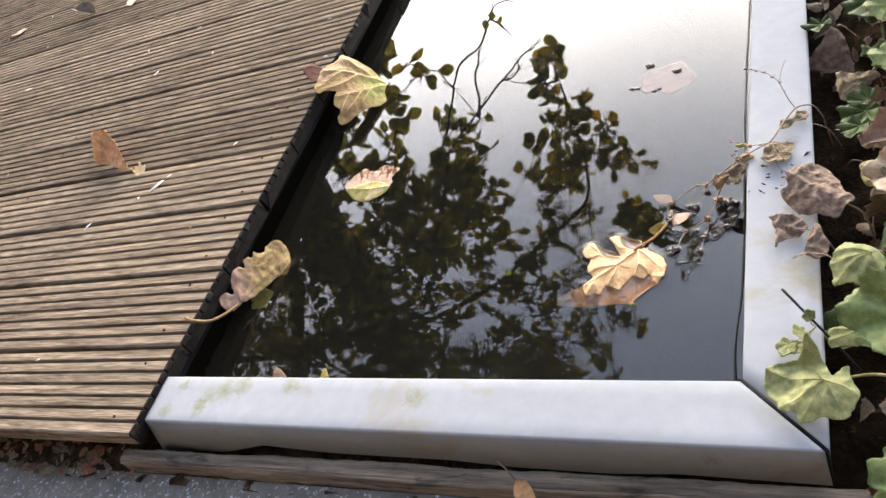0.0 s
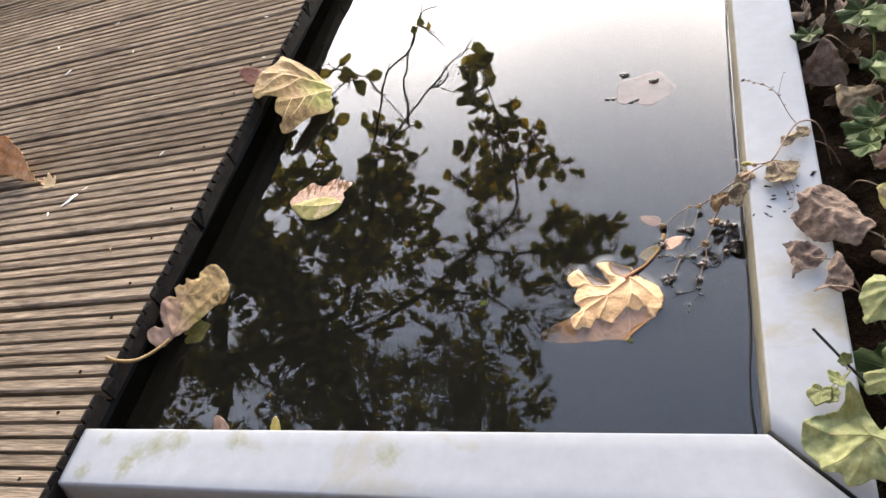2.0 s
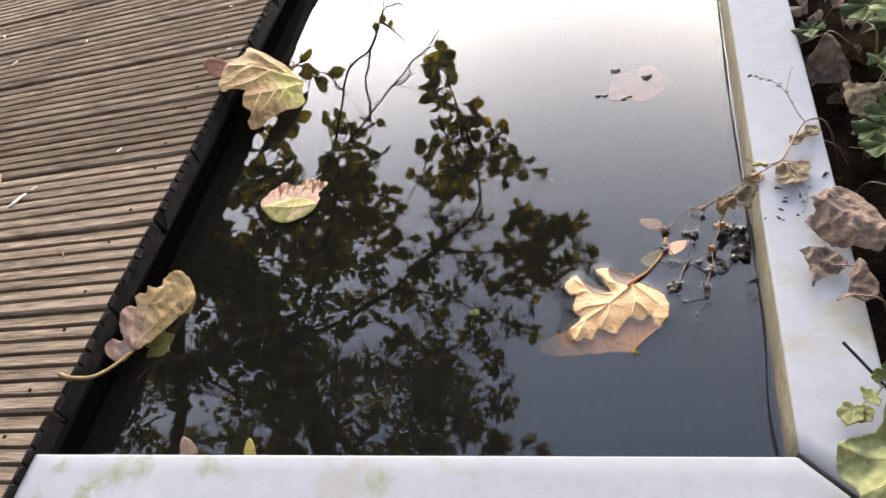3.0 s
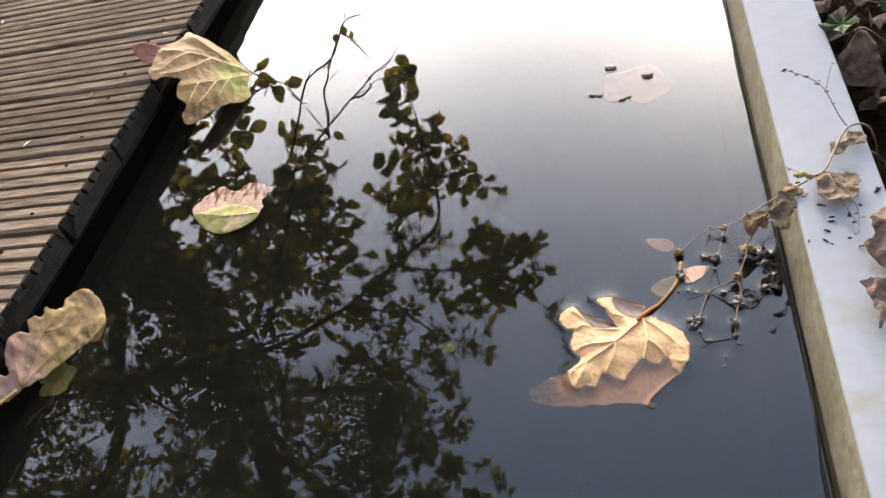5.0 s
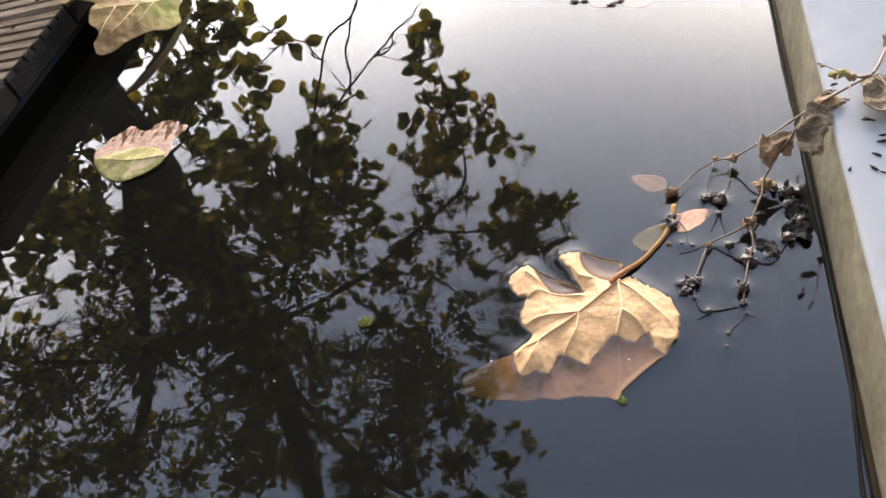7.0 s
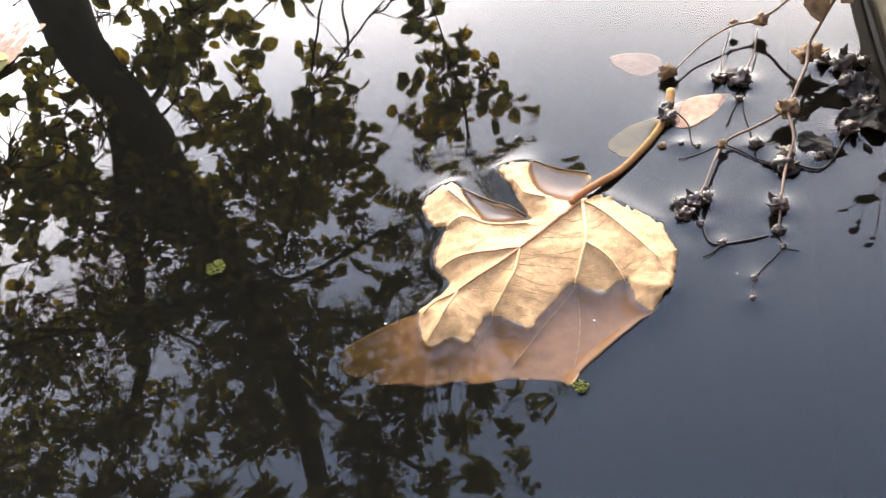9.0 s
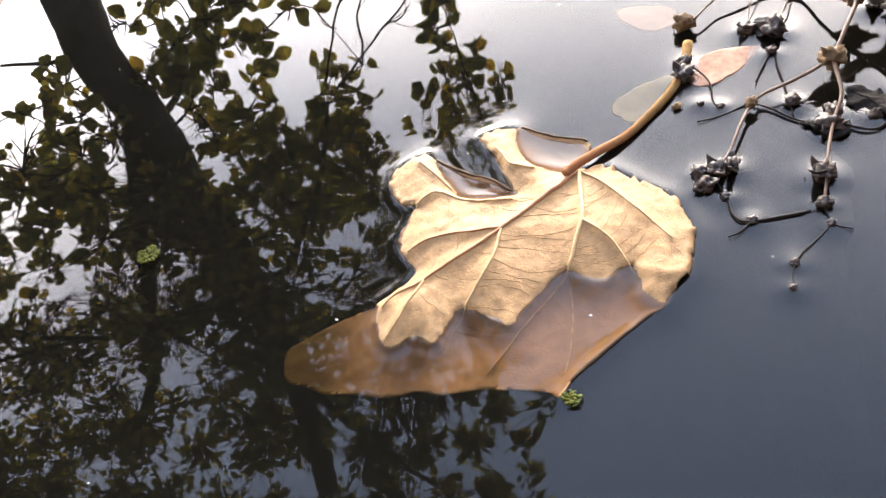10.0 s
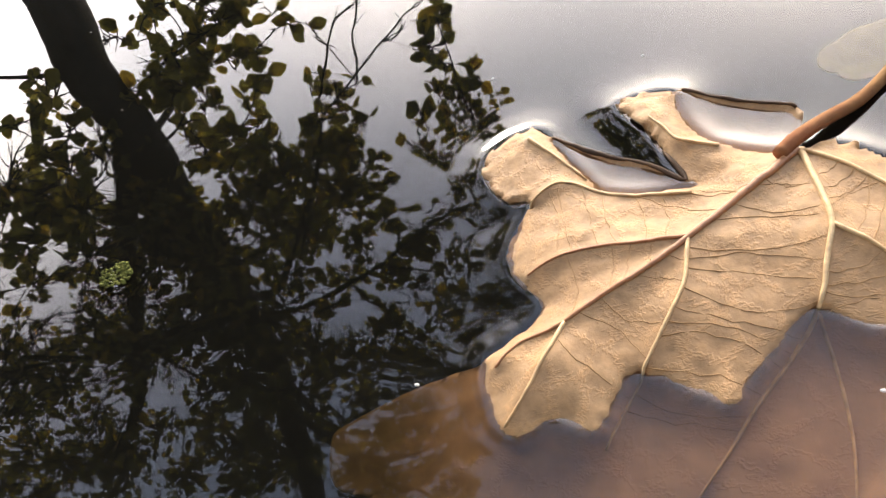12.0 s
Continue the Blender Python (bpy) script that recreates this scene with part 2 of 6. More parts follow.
TWIG = surface("reddish_twig", (0.075, 0.038, 0.023), (0.185, 0.110, 0.064), 70, 300, 0.6, 0.3, 0.0004)
DARK_TWIG = surface("wet_black_twig", (0.006, 0.0045, 0.004), (0.022, 0.015, 0.011), 90, 400, 0.7, 0.4, 0.0004, sheen=0.2)
CHIP = surface("white_chip", (0.55, 0.52, 0.47), (0.8, 0.78, 0.72), 50, 300, 0.7, 0.2, 0.0004)
WEED = surface("duckweed", (0.075, 0.085, 0.015), (0.19, 0.20, 0.05), 300, 900, 0.9, 0.4, 0.0004, thin=0.2, sheen=0.1)


def toned(m, colour, centre, inner, outer):
    """Another colour round a place on a leaf or sheet, with a ragged border."""
    n, l, b = m.node_tree.nodes, m.node_tree.links, m.node_tree.nodes["Principled BSDF"]
    off = n.new("ShaderNodeVectorMath")
    off.operation = "DISTANCE"
    off.inputs[1].default_value = centre
    l.new(n.new("ShaderNodeTexCoord").outputs["Object"], off.inputs[0])
    rag = n.new("ShaderNodeMath")
    rag.operation, rag.inputs[1].default_value = "MULTIPLY_ADD", (outer - inner) * 2.2
    l.new(noise_node(n, l, 0.9 / inner, 6), rag.inputs[0])
    l.new(off.outputs["Value"], rag.inputs[2])
    fac = n.new("ShaderNodeMapRange")
    fac.inputs["From Min"].default_value, fac.inputs["From Max"].default_value = outer * 1.5, inner * 1.5
    l.new(rag.outputs[0], fac.inputs["Value"])
    col = b.inputs["Base Color"].links[0].from_socket
    l.new(blend(n, l, col, colour, fac.outputs[0]), b.inputs["Base Color"])


EDGE = surface("half_faded_leaf", (0.130, 0.078, 0.033), (0.255, 0.172, 0.068), 16, 200, 0.6, 0.6, 0.0012, spots=(0.20, 0.115, 0.06), spot_scale=34, spot_from=0.54, sheen=0.08)
toned(STALK, (0.21, 0.066, 0.030), (0.006, 0.010, 0.004), 0.014, 0.036)
net_veins(EDGE, 110, 0.5)
net_veins(TATTERED, 110, 0.5)
toned(EDGE, (0.20, 0.185, 0.053), (0.0, -0.02, 0.01), 0.030, 0.06)
toned(EDGE, (0.17, 0.095, 0.062), (-0.125, -0.030, 0.05), 0.022, 0.055)
toned(TATTERED, (0.125, 0.110, 0.030), (0.030, 0.040, -0.004), 0.012, 0.024)
# browner left lobe: partly its own colour, partly shade painted in
toned(TATTERED, (0.19, 0.115, 0.085), (-0.020, 0.030, 0.030), 0.030, 0.050)
toned(TATTERED, (0.22, 0.140, 0.105), (-0.004, 0.004, 0.004), 0.020, 0.040)
for place, size in (((-0.642, -0.004, 0.054), 0.010), ((-0.669, -0.013, 0.054), 0.011), ((-0.694, -0.022, 0.054), 0.009), ((-0.705, -0.040, 0.054), 0.009), ((-0.750, -0.003, 0.054), 0.007), ((-0.766, -0.046, 0.054), 0.008), ((-0.559, -0.005, 0.054), 0.008),
                    ((-0.366, -0.020, 0.054), 0.010)):
    toned(ZINC, (0.120, 0.117, 0.056), place, size * 0.8, size * 2.6)      # algae on the steel
for place in ((-0.672, -0.074, 0.03), (-0.031, -0.075, 0.03), (0.059, 0.233, 0.054), (0.064, 0.350, 0.054)):
    toned(ZINC, (0.11, 0.09, 0.075), place, 0.005, 0.018)      # brown stains


def water_material():
    """Clear mirror over peaty brown water."""
    m, n, l, b = shader("pond_water")
    n.remove(b)
    mirror, peat, gloss, mix = n.new("ShaderNodeBsdfGlossy"), n.new("ShaderNodeBsdfRefraction"), n.new("ShaderNodeFresnel"), n.new("ShaderNodeMixShader")
    mirror.inputs["Roughness"].default_value = 0.0
    mirror.inputs["Color"].default_value = (1, 1, 1, 1)
    peat.inputs["Roughness"].default_value, peat.inputs["IOR"].default_value = 0.0, 1.33
    peat.inputs["Color"].default_value = (0.55, 0.48, 0.40, 1)
    gloss.inputs["IOR"].default_value = 1.45
    l.new(gloss.outputs[0], mix.inputs[0])
    l.new(peat.outputs[0], mix.inputs[1])
    l.new(mirror.outputs[0], mix.inputs[2])
    haze, both = n.new("ShaderNodeBsdfDiffuse"), n.new("ShaderNodeAddShader")      # a faint diffuse haze painted on, to lift the blacks
    haze.inputs["Color"].default_value = (0.0034, 0.0032, 0.0024, 1)
    l.new(mix.outputs[0], both.inputs[0])
    l.new(haze.outputs[0], both.inputs[1])
    l.new(both.outputs[0], n["Material Output"].inputs[0])
    return m


WATER = water_material()


# ---- mesh helpers ----
def part(name, bm, material, parent=None, label="", smooth=True, second=None):
    """Links a bmesh as one mesh object, under a thing if one is given."""
    me = bpy.data.meshes.new(name)
    bm.normal_update()
    bm.to_mesh(me)
    bm.free()
    me.materials.append(material)
    if second:
        me.materials.append(second)
    if smooth:
        me.polygons.foreach_set("use_smooth", [True] * len(me.polygons))
    ob = new(name, me)
    ob.parent = parent
    return tagged(ob, label) if label else ob


def thing(name, place, label, category, group="", kind=""):
    ob = new(name)
    ob.empty_display_size = 0.01
    ob.location = place
    return tagged(ob, label, category, group, kind)


def box(bm, x0, x1, y0, y1, z0, z1, bevel=0.0):
    r = bmesh.ops.create_cube(bm, size=1, matrix=Matrix.Translation(((x0 + x1) / 2, (y0 + y1) / 2, (z0 + z1) / 2)) @ Matrix.Diagonal((x1 - x0, y1 - y0, z1 - z0, 1)))
    if bevel:
        edges = list({e for v in r["verts"] for e in v.link_edges})
        bmesh.ops.bevel(bm, geom=edges, offset=bevel, segments=2, affect="EDGES")


def tube(bm, points, radii, sides=6):
    """A round stem through the points, with a radius at each."""
    rings, side = [], Vector((0.3, 0.2, 1.0)).normalized()
    points = [Vector(p) for p in points]
    for k, p in enumerate(points):
        way = (points[min(k + 1, len(points) - 1)] - points[max(k - 1, 0)]).normalized()
        a = way.cross(side)
        a = a.normalized() if a.length > 1e-4 else way.orthogonal().normalized()
        b = way.cross(a)
        r = radii[k] if isinstance(radii, (list, tuple)) else radii
        rings.append([bm.verts.new(p + (a * math.cos(q) + b * math.sin(q)) * r) for q in (2 * math.pi * s / sides for s in range(sides))])
    for u, v in zip(rings, rings[1:]):
        for s in range(sides):
            bm.faces.new((u[s], u[(s + 1) % sides], v[(s + 1) % sides], v[s]))
    bm.faces.new(rings[0][::-1])
    bm.faces.new(rings[-1])


def curve_through(points, steps=6):
    """Points along a smooth line through the given ones."""
    p = [Vector(q) for q in points]
    p = [2 * p[0] - p[1], *p, 2 * p[-1] - p[-2]]
    out = []
    for k in range(1, len(p) - 2):
        for s in range(steps):
            t = s / steps
            a, b, c, d = p[k - 1 : k + 3]
            out.append(0.5 * ((2 * b) + (c - a) * t + (2 * a - 5 * b + 4 * c - d) * t * t + (3 * b - a - 3 * c + d) * t ** 3))
    return out + [p[-2]]


def taper(count, thick, fine):
    return [thick + (fine - thick) * k / (count - 1) for k in range(count)]


def polar(stops, angle):
    """The radius at an angle, smooth between the stops (degrees, radius) that go once round."""
    a = angle % 360
    s = sorted((d % 360, r) for d, r in stops)
    s = [(s[-1][0] - 360, s[-1][1]), *s, (s[0][0] + 360, s[0][1])]
    for (d0, r0), (d1, r1) in zip(s, s[1:]):
        if d0 <= a <= d1:
            t = (a - d0) / max(d1 - d0, 1e-6)
            return r0 + (r1 - r0) * t
    return s[0][1]


def lump(bm, at, size, seed, squash=(1, 1, 1), rough=0.5, level=2, knobs=1.9):
    """A crumpled seed head or clod."""
    r = bmesh.ops.create_icosphere(bm, subdivisions=level, radius=1)
    for v in r["verts"]:
        k = 1 + rough * noise.noise(v.co * knobs + Vector((seed, seed * 0.7, 0)))
        v.co = Vector(at) + Vector((v.co.x * squash[0], v.co.y * squash[1], v.co.z * squash[2])) * k * size


def leaf_sheet(bm, outline, curl, crease=0.0, rings=12, turns=96, thick=0.0005, seed=0.0, wave=0.1, m=Matrix(), tooth=0.0, teeth=34, torn=0.0, wrinkle=0.03):
    """A leaf blade from its base: outline (degrees, reach); curl(x, y) lifts it. Veined by folds along the lobes, with two faces."""
    top, low = [], []
    for k in range(turns):
        d = 360 * k / turns
        reach = polar(outline, d)
        reach *= 1 + tooth * (abs((d * teeth / 360) % 1 - 0.5) * 4 - 1) + torn * noise.noise(Vector((d * 0.09, seed * 3, 0))) + 0.35 * torn * noise.noise(Vector((d * 0.31, seed * 5, 0)))
        a = radians(d)
        col_t, col_l = [], []
        for j in range(1, rings + 1):
            r = reach * j / rings
            x, y = r * math.cos(a), r * math.sin(a)
            z = curl(x, y) + wave * reach * (j / rings) ** 2 * noise.noise(Vector((x * 28, y * 28, seed)))
            z += crease * abs(math.sin(radians(d * 3.5))) * r + wrinkle * reach * (j / rings) * noise.noise(Vector((x * 95, y * 95, seed + 2)))
            q = m @ Vector((x, y, z))
            col_t.append(bm.verts.new(q))
            col_l.append(bm.verts.new(q - (m.to_3x3() @ Vector((0, 0, thick)))))
        top.append(col_t), low.append(col_l)
    mid_t = bm.verts.new(m @ Vector((0, 0, curl(0, 0))))
    mid_l = bm.verts.new(m @ Vector((0, 0, curl(0, 0) - thick)))
    for k in range(turns):
        n = (k + 1) % turns
        bm.faces.new((mid_t, top[k][0], top[n][0]))
        bm.faces.new((mid_l, low[n][0], low[k][0]))
        for j in range(rings - 1):
            bm.faces.new((top[k][j], top[k][j + 1], top[n][j + 1], top[n][j]))
            bm.faces.new((low[k][j], low[n][j], low[n][j + 1], low[k][j + 1]))
        bm.faces.new((top[k][-1], low[k][-1], low[n][-1], top[n][-1]))


# ---- pond, rim and ground ----
WEST, EAST, NEAR, FAR = -0.785, 0.0, 0.0, 3.2       # inside of the pond
EAST_LEAN = 0.032                                   # the east side runs a little outwards
RIM_TOP, DECK_TOP = 0.054, 0.060


def build_ground():
    bm = bmesh.new()
    # one sheet with a hole for the basin
    xs = [-400, -6, WEST - 0.02, EAST + 0.02, 0.6, 400]
    ys = [-400, -0.6, NEAR - 0.02, FAR + 0.02, 6, 400]
    g = [[bm.verts.new((x, y, -0.05 if abs(x) < 300 and abs(y) < 300 else -0.4)) for y in ys] for x in xs]
    for i in range(5):
        for j in range(5):
            if (i, j) != (2, 2):
                bm.faces.new((g[i][j], g[i + 1][j], g[i + 1][j + 1], g[i][j + 1]))
    tagged(part("ground", bm, LAWN, smooth=False), "dark green garden ground round the pond", "ground", kind="structure")

    bm = bmesh.new()
    bmesh.ops.create_grid(bm, x_segments=60, y_segments=160, size=0.5, matrix=Matrix.Translation((0.40, 0.9, 0)) @ Matrix.Diagonal((0.66, 2.6, 1, 1)))
    for v in bm.verts:
        edge = min(1, max(0, (v.co.x - 0.07) / 0.08))
        v.co.z = -0.03 + 0.022 * noise.noise(v.co * 9) + 0.012 * noise.noise(v.co * 31) + 0.03 * edge
    tagged(part("flower_bed", bm, SOIL), "bed of dark soil beside the steel rim", "soil", kind="structure")

    bm = bmesh.new()
    bmesh.ops.create_grid(bm, x_segments=2, y_segments=2, size=0.5, matrix=Matrix.Translation((-0.9, -0.754, -0.042)) @ Matrix.Diagonal((4, 1.31, 1, 1)))
    tagged(part("pavement", bm, STONE, smooth=False), "grey speckled stone paving in front of the pond", "paving", kind="structure")

    bm = bmesh.new()
    bmesh.ops.create_grid(bm, x_segments=160, y_segments=20, size=0.5, matrix=Matrix.Translation((-1.4, -0.028, 0)) @ Matrix.Diagonal((3.0, 0.172, 1, 1)))
    for v in bm.verts:
        v.co.z = -0.044 + 0.006 * noise.noise(v.co * 30) + 0.004 * noise.noise(v.co * 90) + 0.016 * max(0, v.co.y + 0.09) / 0.1
    bmesh.ops.delete(bm, geom=[v for v in bm.verts if v.co.x > WEST - 0.02 and v.co.y > -0.012], context="VERTS")
    tagged(part("soil_strip", bm, LITTER), "strip of dark soil and litter under the deck edge", "soil", kind="structure")


def build_basin():
    bm = bmesh.new()
    w, e, s, n, b = WEST - 0.010, EAST + 0.003, NEAR - 0.01, FAR, -0.45
    c = [bm.verts.new(p) for p in ((w, s, b), (e, s, b), (e + EAST_LEAN * FAR, n, b), (w, n, b), (w, s, 0.026), (e, s, -0.004), (e + EAST_LEAN * FAR, n, -0.004), (w, n, 0.026))]
    for f in ((0, 1, 2, 3), (0, 4, 5, 1), (1, 5, 6, 2), (2, 6, 7, 3), (3, 7, 4, 0)):
        bm.faces.new([c[k] for k in f])
    tagged(part("pond_basin", bm, BASIN_BLACK, smooth=False), "deep pond basin painted near black for light lost in murk", "pond liner", kind="structure")
    # the liner's edge along the water
    bm = bmesh.new()
    pts = [Vector((EAST - 0.0085 + EAST_LEAN * y - 0.006 * math.exp(-((y - 0.075) / 0.06) ** 2) * (y < 0.4) + 0.0015 * math.sin(y * 9), y, 0.001 + 0.0012 * math.sin(23 * y))) for y in np.linspace(0.0, FAR, 160)]
    tube(bm, pts, [0.0012 + 0.0004 * math.sin(k * 0.9) for k in range(160)], 8)
    tagged(part("liner_edge", bm, RUBBER), "black rubber liner edge along the steel rim", "pond liner", kind="structure")


def build_rim():
    z = RIM_TOP

    def profile(bm, path_a, path_b, drop_out, drop_in, steps=40, dent=0.0006, lean=0.0, flare=-0.001, hem=None):
        """A folded steel channel between two mitred ends, given as (inner point, outer point) pairs."""
        rows = []
        for k in range(steps + 1):
            u = k / steps
            i = Vector(path_a[0]).lerp(Vector(path_b[0]), u)
            o = Vector(path_a[1]).lerp(Vector(path_b[1]), u)
            out = (o - i).normalized()
            r, ring = 0.004, []
            for q in (Vector((i.x, i.y, z - drop_in)) - out * lean, Vector((i.x, i.y, z - r))):
                ring.append(q)
            for a in (30, 60, 90):
                ring.append(Vector((i.x, i.y, z - r)) + out * r * (1 - math.cos(radians(a))) + Vector((0, 0, r * math.sin(radians(a)))))
            for f in (0.25, 0.5, 0.75):
                p = i.lerp(o, f)
                ring.append(Vector((p.x, p.y, z + dent * noise.noise(p * 11))))
            for a in (90, 60, 30, 0):
                ring.append(Vector((o.x, o.y, z - r)) - out * r * (1 - math.cos(radians(a))) + Vector((0, 0, r * math.sin(radians(a)))))
            low = hem(o.x) if hem else z - drop_out + 0.003 * noise.noise(Vector((o.x * 6, o.y * 6, 0)))
            ring.append(Vector((o.x - 0.026 * max(0, 1 - u * 40) * (hem is not None), o.y, low)) + out * flare)
            rows.append([bm.verts.new(q) for q in ring])
        for a, b in zip(rows, rows[1:]):
            for k in range(len(a) - 1):
                bm.faces.new((a[k], a[k + 1], b[k + 1], b[k]))
        bmesh.ops.recalc_face_normals(bm, faces=bm.faces)

    rim = thing("pond_rim", (0, 0, 0), "folded galvanised steel pond rim with stains", "pond edging", kind="structure")
    bm = bmesh.new()
    # the front skirt hangs deeper at its west end and is bent up beside it
    hem = lambda x: float(np.interp(x, (-0.80, -0.70, -0.655, -0.605, -0.57, -0.50, -0.33, -0.26, -0.14, -0.07, 0.07), (-0.026, -0.020, -0.006, 0.011, 0.007, 0.0, 0.0, -0.008, -0.010, -0.001, -0.006)))
    profile(bm, ((-0.795, 0.0125, 0), (-0.794, -0.0623, 0)), ((-0.0025, 0.0035, 0), (0.0697, -0.0713, 0)), 0.06, 0.066, 120, flare=0.006, hem=hem)
    ob = part("rim_front", bm, ZINC, rim)
    sol = ob.modifiers.new("sheet", "SOLIDIFY")
    sol.thickness = 0.002
    bm = bmesh.new()
    profile(bm, ((0.0012, 0.0060, 0), (0.0740, -0.0690, 0)), ((0.0005 + EAST_LEAN * FAR, FAR, 0), (0.0765 + EAST_LEAN * FAR, FAR, 0)), 0.061, 0.066, 120, lean=0.0098)
    for f in bm.faces:
        if all(v.co.x - EAST_LEAN * v.co.y < 0.0035 and v.co.z < RIM_TOP - 0.0039 for v in f.verts):
            f.material_index = 1
    ob = part("rim_side", bm, ZINC, rim, second=ZINC_INNER)
    sol = ob.modifiers.new("sheet", "SOLIDIFY")
    sol.thickness = 0.002
    # a black tube along the mitre gap
    bm = bmesh.new()
    tube(bm, [(-0.0008, 0.0050, RIM_TOP - 0.0010), (0.0718, -0.0702, RIM_TOP - 0.0010), (0.0735, -0.0725, -0.005)], 0.0021, 8)
    part("mitre_seal", bm, JOINT_BLACK, rim, "black strip along the mitre joint")


def build_timber():
    bm = bmesh.new()
    box(bm, -0.885, 0.60, -0.097, -0.075, -0.050, -0.009, 0.003)
    bmesh.ops.subdivide_edges(bm, edges=[e for e in bm.edges if e.calc_length() > 0.5], cuts=150)
    bmesh.ops.subdivide_edges(bm, edges=[e for e in bm.edges if e.calc_length() > 0.025], cuts=8)
    for v in bm.verts:
        grain = noise.noise(Vector((v.co.x * 5, v.co.y * 110, v.co.z * 110)))
        v.co += Vector((0, 0.002, 0.003)) * noise.noise(Vector((v.co.x * 7, v.co.y * 20, v.co.z * 20))) + Vector((0, 0.0012, 0.0015)) * noise.noise(v.co * 60) - Vector((0, -0.004, 0.004)) * max(0, grain)
    tagged(part("timber_beam", bm, TIMBER, smooth=False), "weathered brown timber beam under the steel rim", "timber", kind="structure")


def build_water():
    bm = bmesh.new()
    def slant(x, y):
        return x + EAST_LEAN * y if x > EAST else x

    xs = [WEST - 0.006, -0.30, *np.arange(-0.27, -0.003, 0.0013), EAST + 0.004]
    ys = [NEAR - 0.012, *np.arange(0.125, 0.325, 0.0013), 0.4, 1.0, FAR]
    spots = np.array([((x - JOINT.x) * 1000, (y - JOINT.y) * 1000) for x in xs for y in ys])
    gap = (depth_in(spots, SHORE) / 1000).reshape(len(xs), len(ys))
    lip = (to_lines(spots, EDGE_EAST[-1:] + EDGE_SOUTH[:5])[0] / 1000).reshape(gap.shape)
    lift = np.exp(-np.abs(gap) / np.where(gap > 0, 0.0025, 0.0055)) * 0.0016
    lift = np.maximum(lift, 0.0008 * np.exp(-lip / 0.003))
    west = np.array([[min(1, max(0, (-32 - (x - JOINT.x) * 1000) / 14)) for y in ys] for x in xs])      # faint ripples off the west lobes
    away = np.maximum(-gap, 0)
    lift += west * (gap < 0) * 0.00013 * np.sin(away * 2 * math.pi / 0.0056) * np.exp(-away / 0.009)
    lift += pod_levels(xs, ys)
    for _ in range(3):                       # a smooth shoreline
        lift[1:-1, 1:-1] = (lift[1:-1, 1:-1] * 2 + lift[2:, 1:-1] + lift[:-2, 1:-1] + lift[1:-1, 2:] + lift[1:-1, :-2]) / 6
    grid = [[bm.verts.new((slant(x, y), y, lift[i, j])) for j, y in enumerate(ys)] for i, x in enumerate(xs)]
    for a, b in zip(grid, grid[1:]):
        for k in range(len(a) - 1):
            bm.faces.new((a[k], b[k], b[k + 1], a[k + 1]))
    ob = tagged(part("water", bm, WATER), "still dark pond water mirroring tree and sky", "water", kind="structure")
    ob.visible_shadow = False


# ---- the large floating leaf ----
JOINT = Vector((-0.132, 0.229, 0.0))
# the leaf's border in millimetres from its joint, stretch by stretch, and where it leaves the water
EDGE_EAST = [(1.3, 7.8), (9.4, 9.0), (14.4, 7.1), (22.2, 0.8), (29.7, -5.5), (32.1, -6.0), (36.7, -12.7), (39.7, -20.0), (40.9, -24.1), (40.0, -32.2), (38.3, -40.9), (34.5, -45.4), (30.9, -52.6)]
EDGE_SOUTH = [(25.8, -55.7), (19.0, -61.9), (10.8, -69.6), (4.3, -76.4), (-0.4, -83.4), (-3.5, -80.6), (-9.0, -79.8), (-21.4, -78.8), (-28.5, -79.5), (-37.5, -81.1), (-47.2, -79.4), (-56.5, -81.4), (-68.9, -79.7),
              (-81.6, -78.6), (-90.0, -75.4), (-98.5, -72.6)]
EDGE_WEST = [(-101.3, -61.3), (-94.6, -56.6), (-84.7, -51.5), (-74.5, -48.1), (-66.3, -47.5), (-60.5, -42.6), (-54.7, -33.5), (-61.1, -26.4), (-63.9, -19.3), (-62.3, -10.6), (-58.8, -2.5), (-65.0, -1.8), (-70.5, 4.2),
             (-73.2, 10.6), (-70.9, 18.8), (-65.9, 23.5), (-59.4, 25.5)]
EDGE_NORTH = [(-55.0, 21.3), (-48.4, 16.6), (-39.5, 11.4), (-30.7, 7.6), (-22.2, 0.8), (-28.5, 13.9), (-30.7, 19.4), (-35.6, 26.1), (-38.6, 31.4), (-33.7, 34.2), (-26.2, 35.9), (-21.4, 34.8), (-13.2, 30.2), (-4.1, 26.2),
              (3.7, 23.7), (5.7, 19.7)]
SHORE_SOUTH = [(30.6, -51.9), (26.8, -50.4), (23.1, -46.8), (22.7, -41.3), (20.6, -36.7), (17.4, -37.4), (13.9, -42.1), (10.3, -42.8), (6.0, -40.9), (-0.8, -37.0), (-6.9, -44.0), (-12.0, -51.5), (-17.4, -58.8), (-21.7, -57.0),
               (-26.1, -55.0), (-30.4, -51.8), (-35.6, -51.3), (-37.8, -54.8), (-40.6, -62.3), (-42.7, -64.8), (-46.3, -63.2), (-50.6, -61.8), (-54.1, -64.3), (-57.4, -66.0), (-60.9, -63.9), (-63.7, -59.9)]
SHORE_NORTH = [(-57.7, 23.3), (-53.9, 16.4), (-47.9, 8.0), (-42.8, 0.6), (-36.5, -1.6), (-27.7, -1.8), (-20.5, -1.2)]
SHORE_TOP = [(-23.2, 33.4), (-22.0, 25.8), (-19.1, 18.2), (-15.0, 13.4), (-7.3, 9.7)]
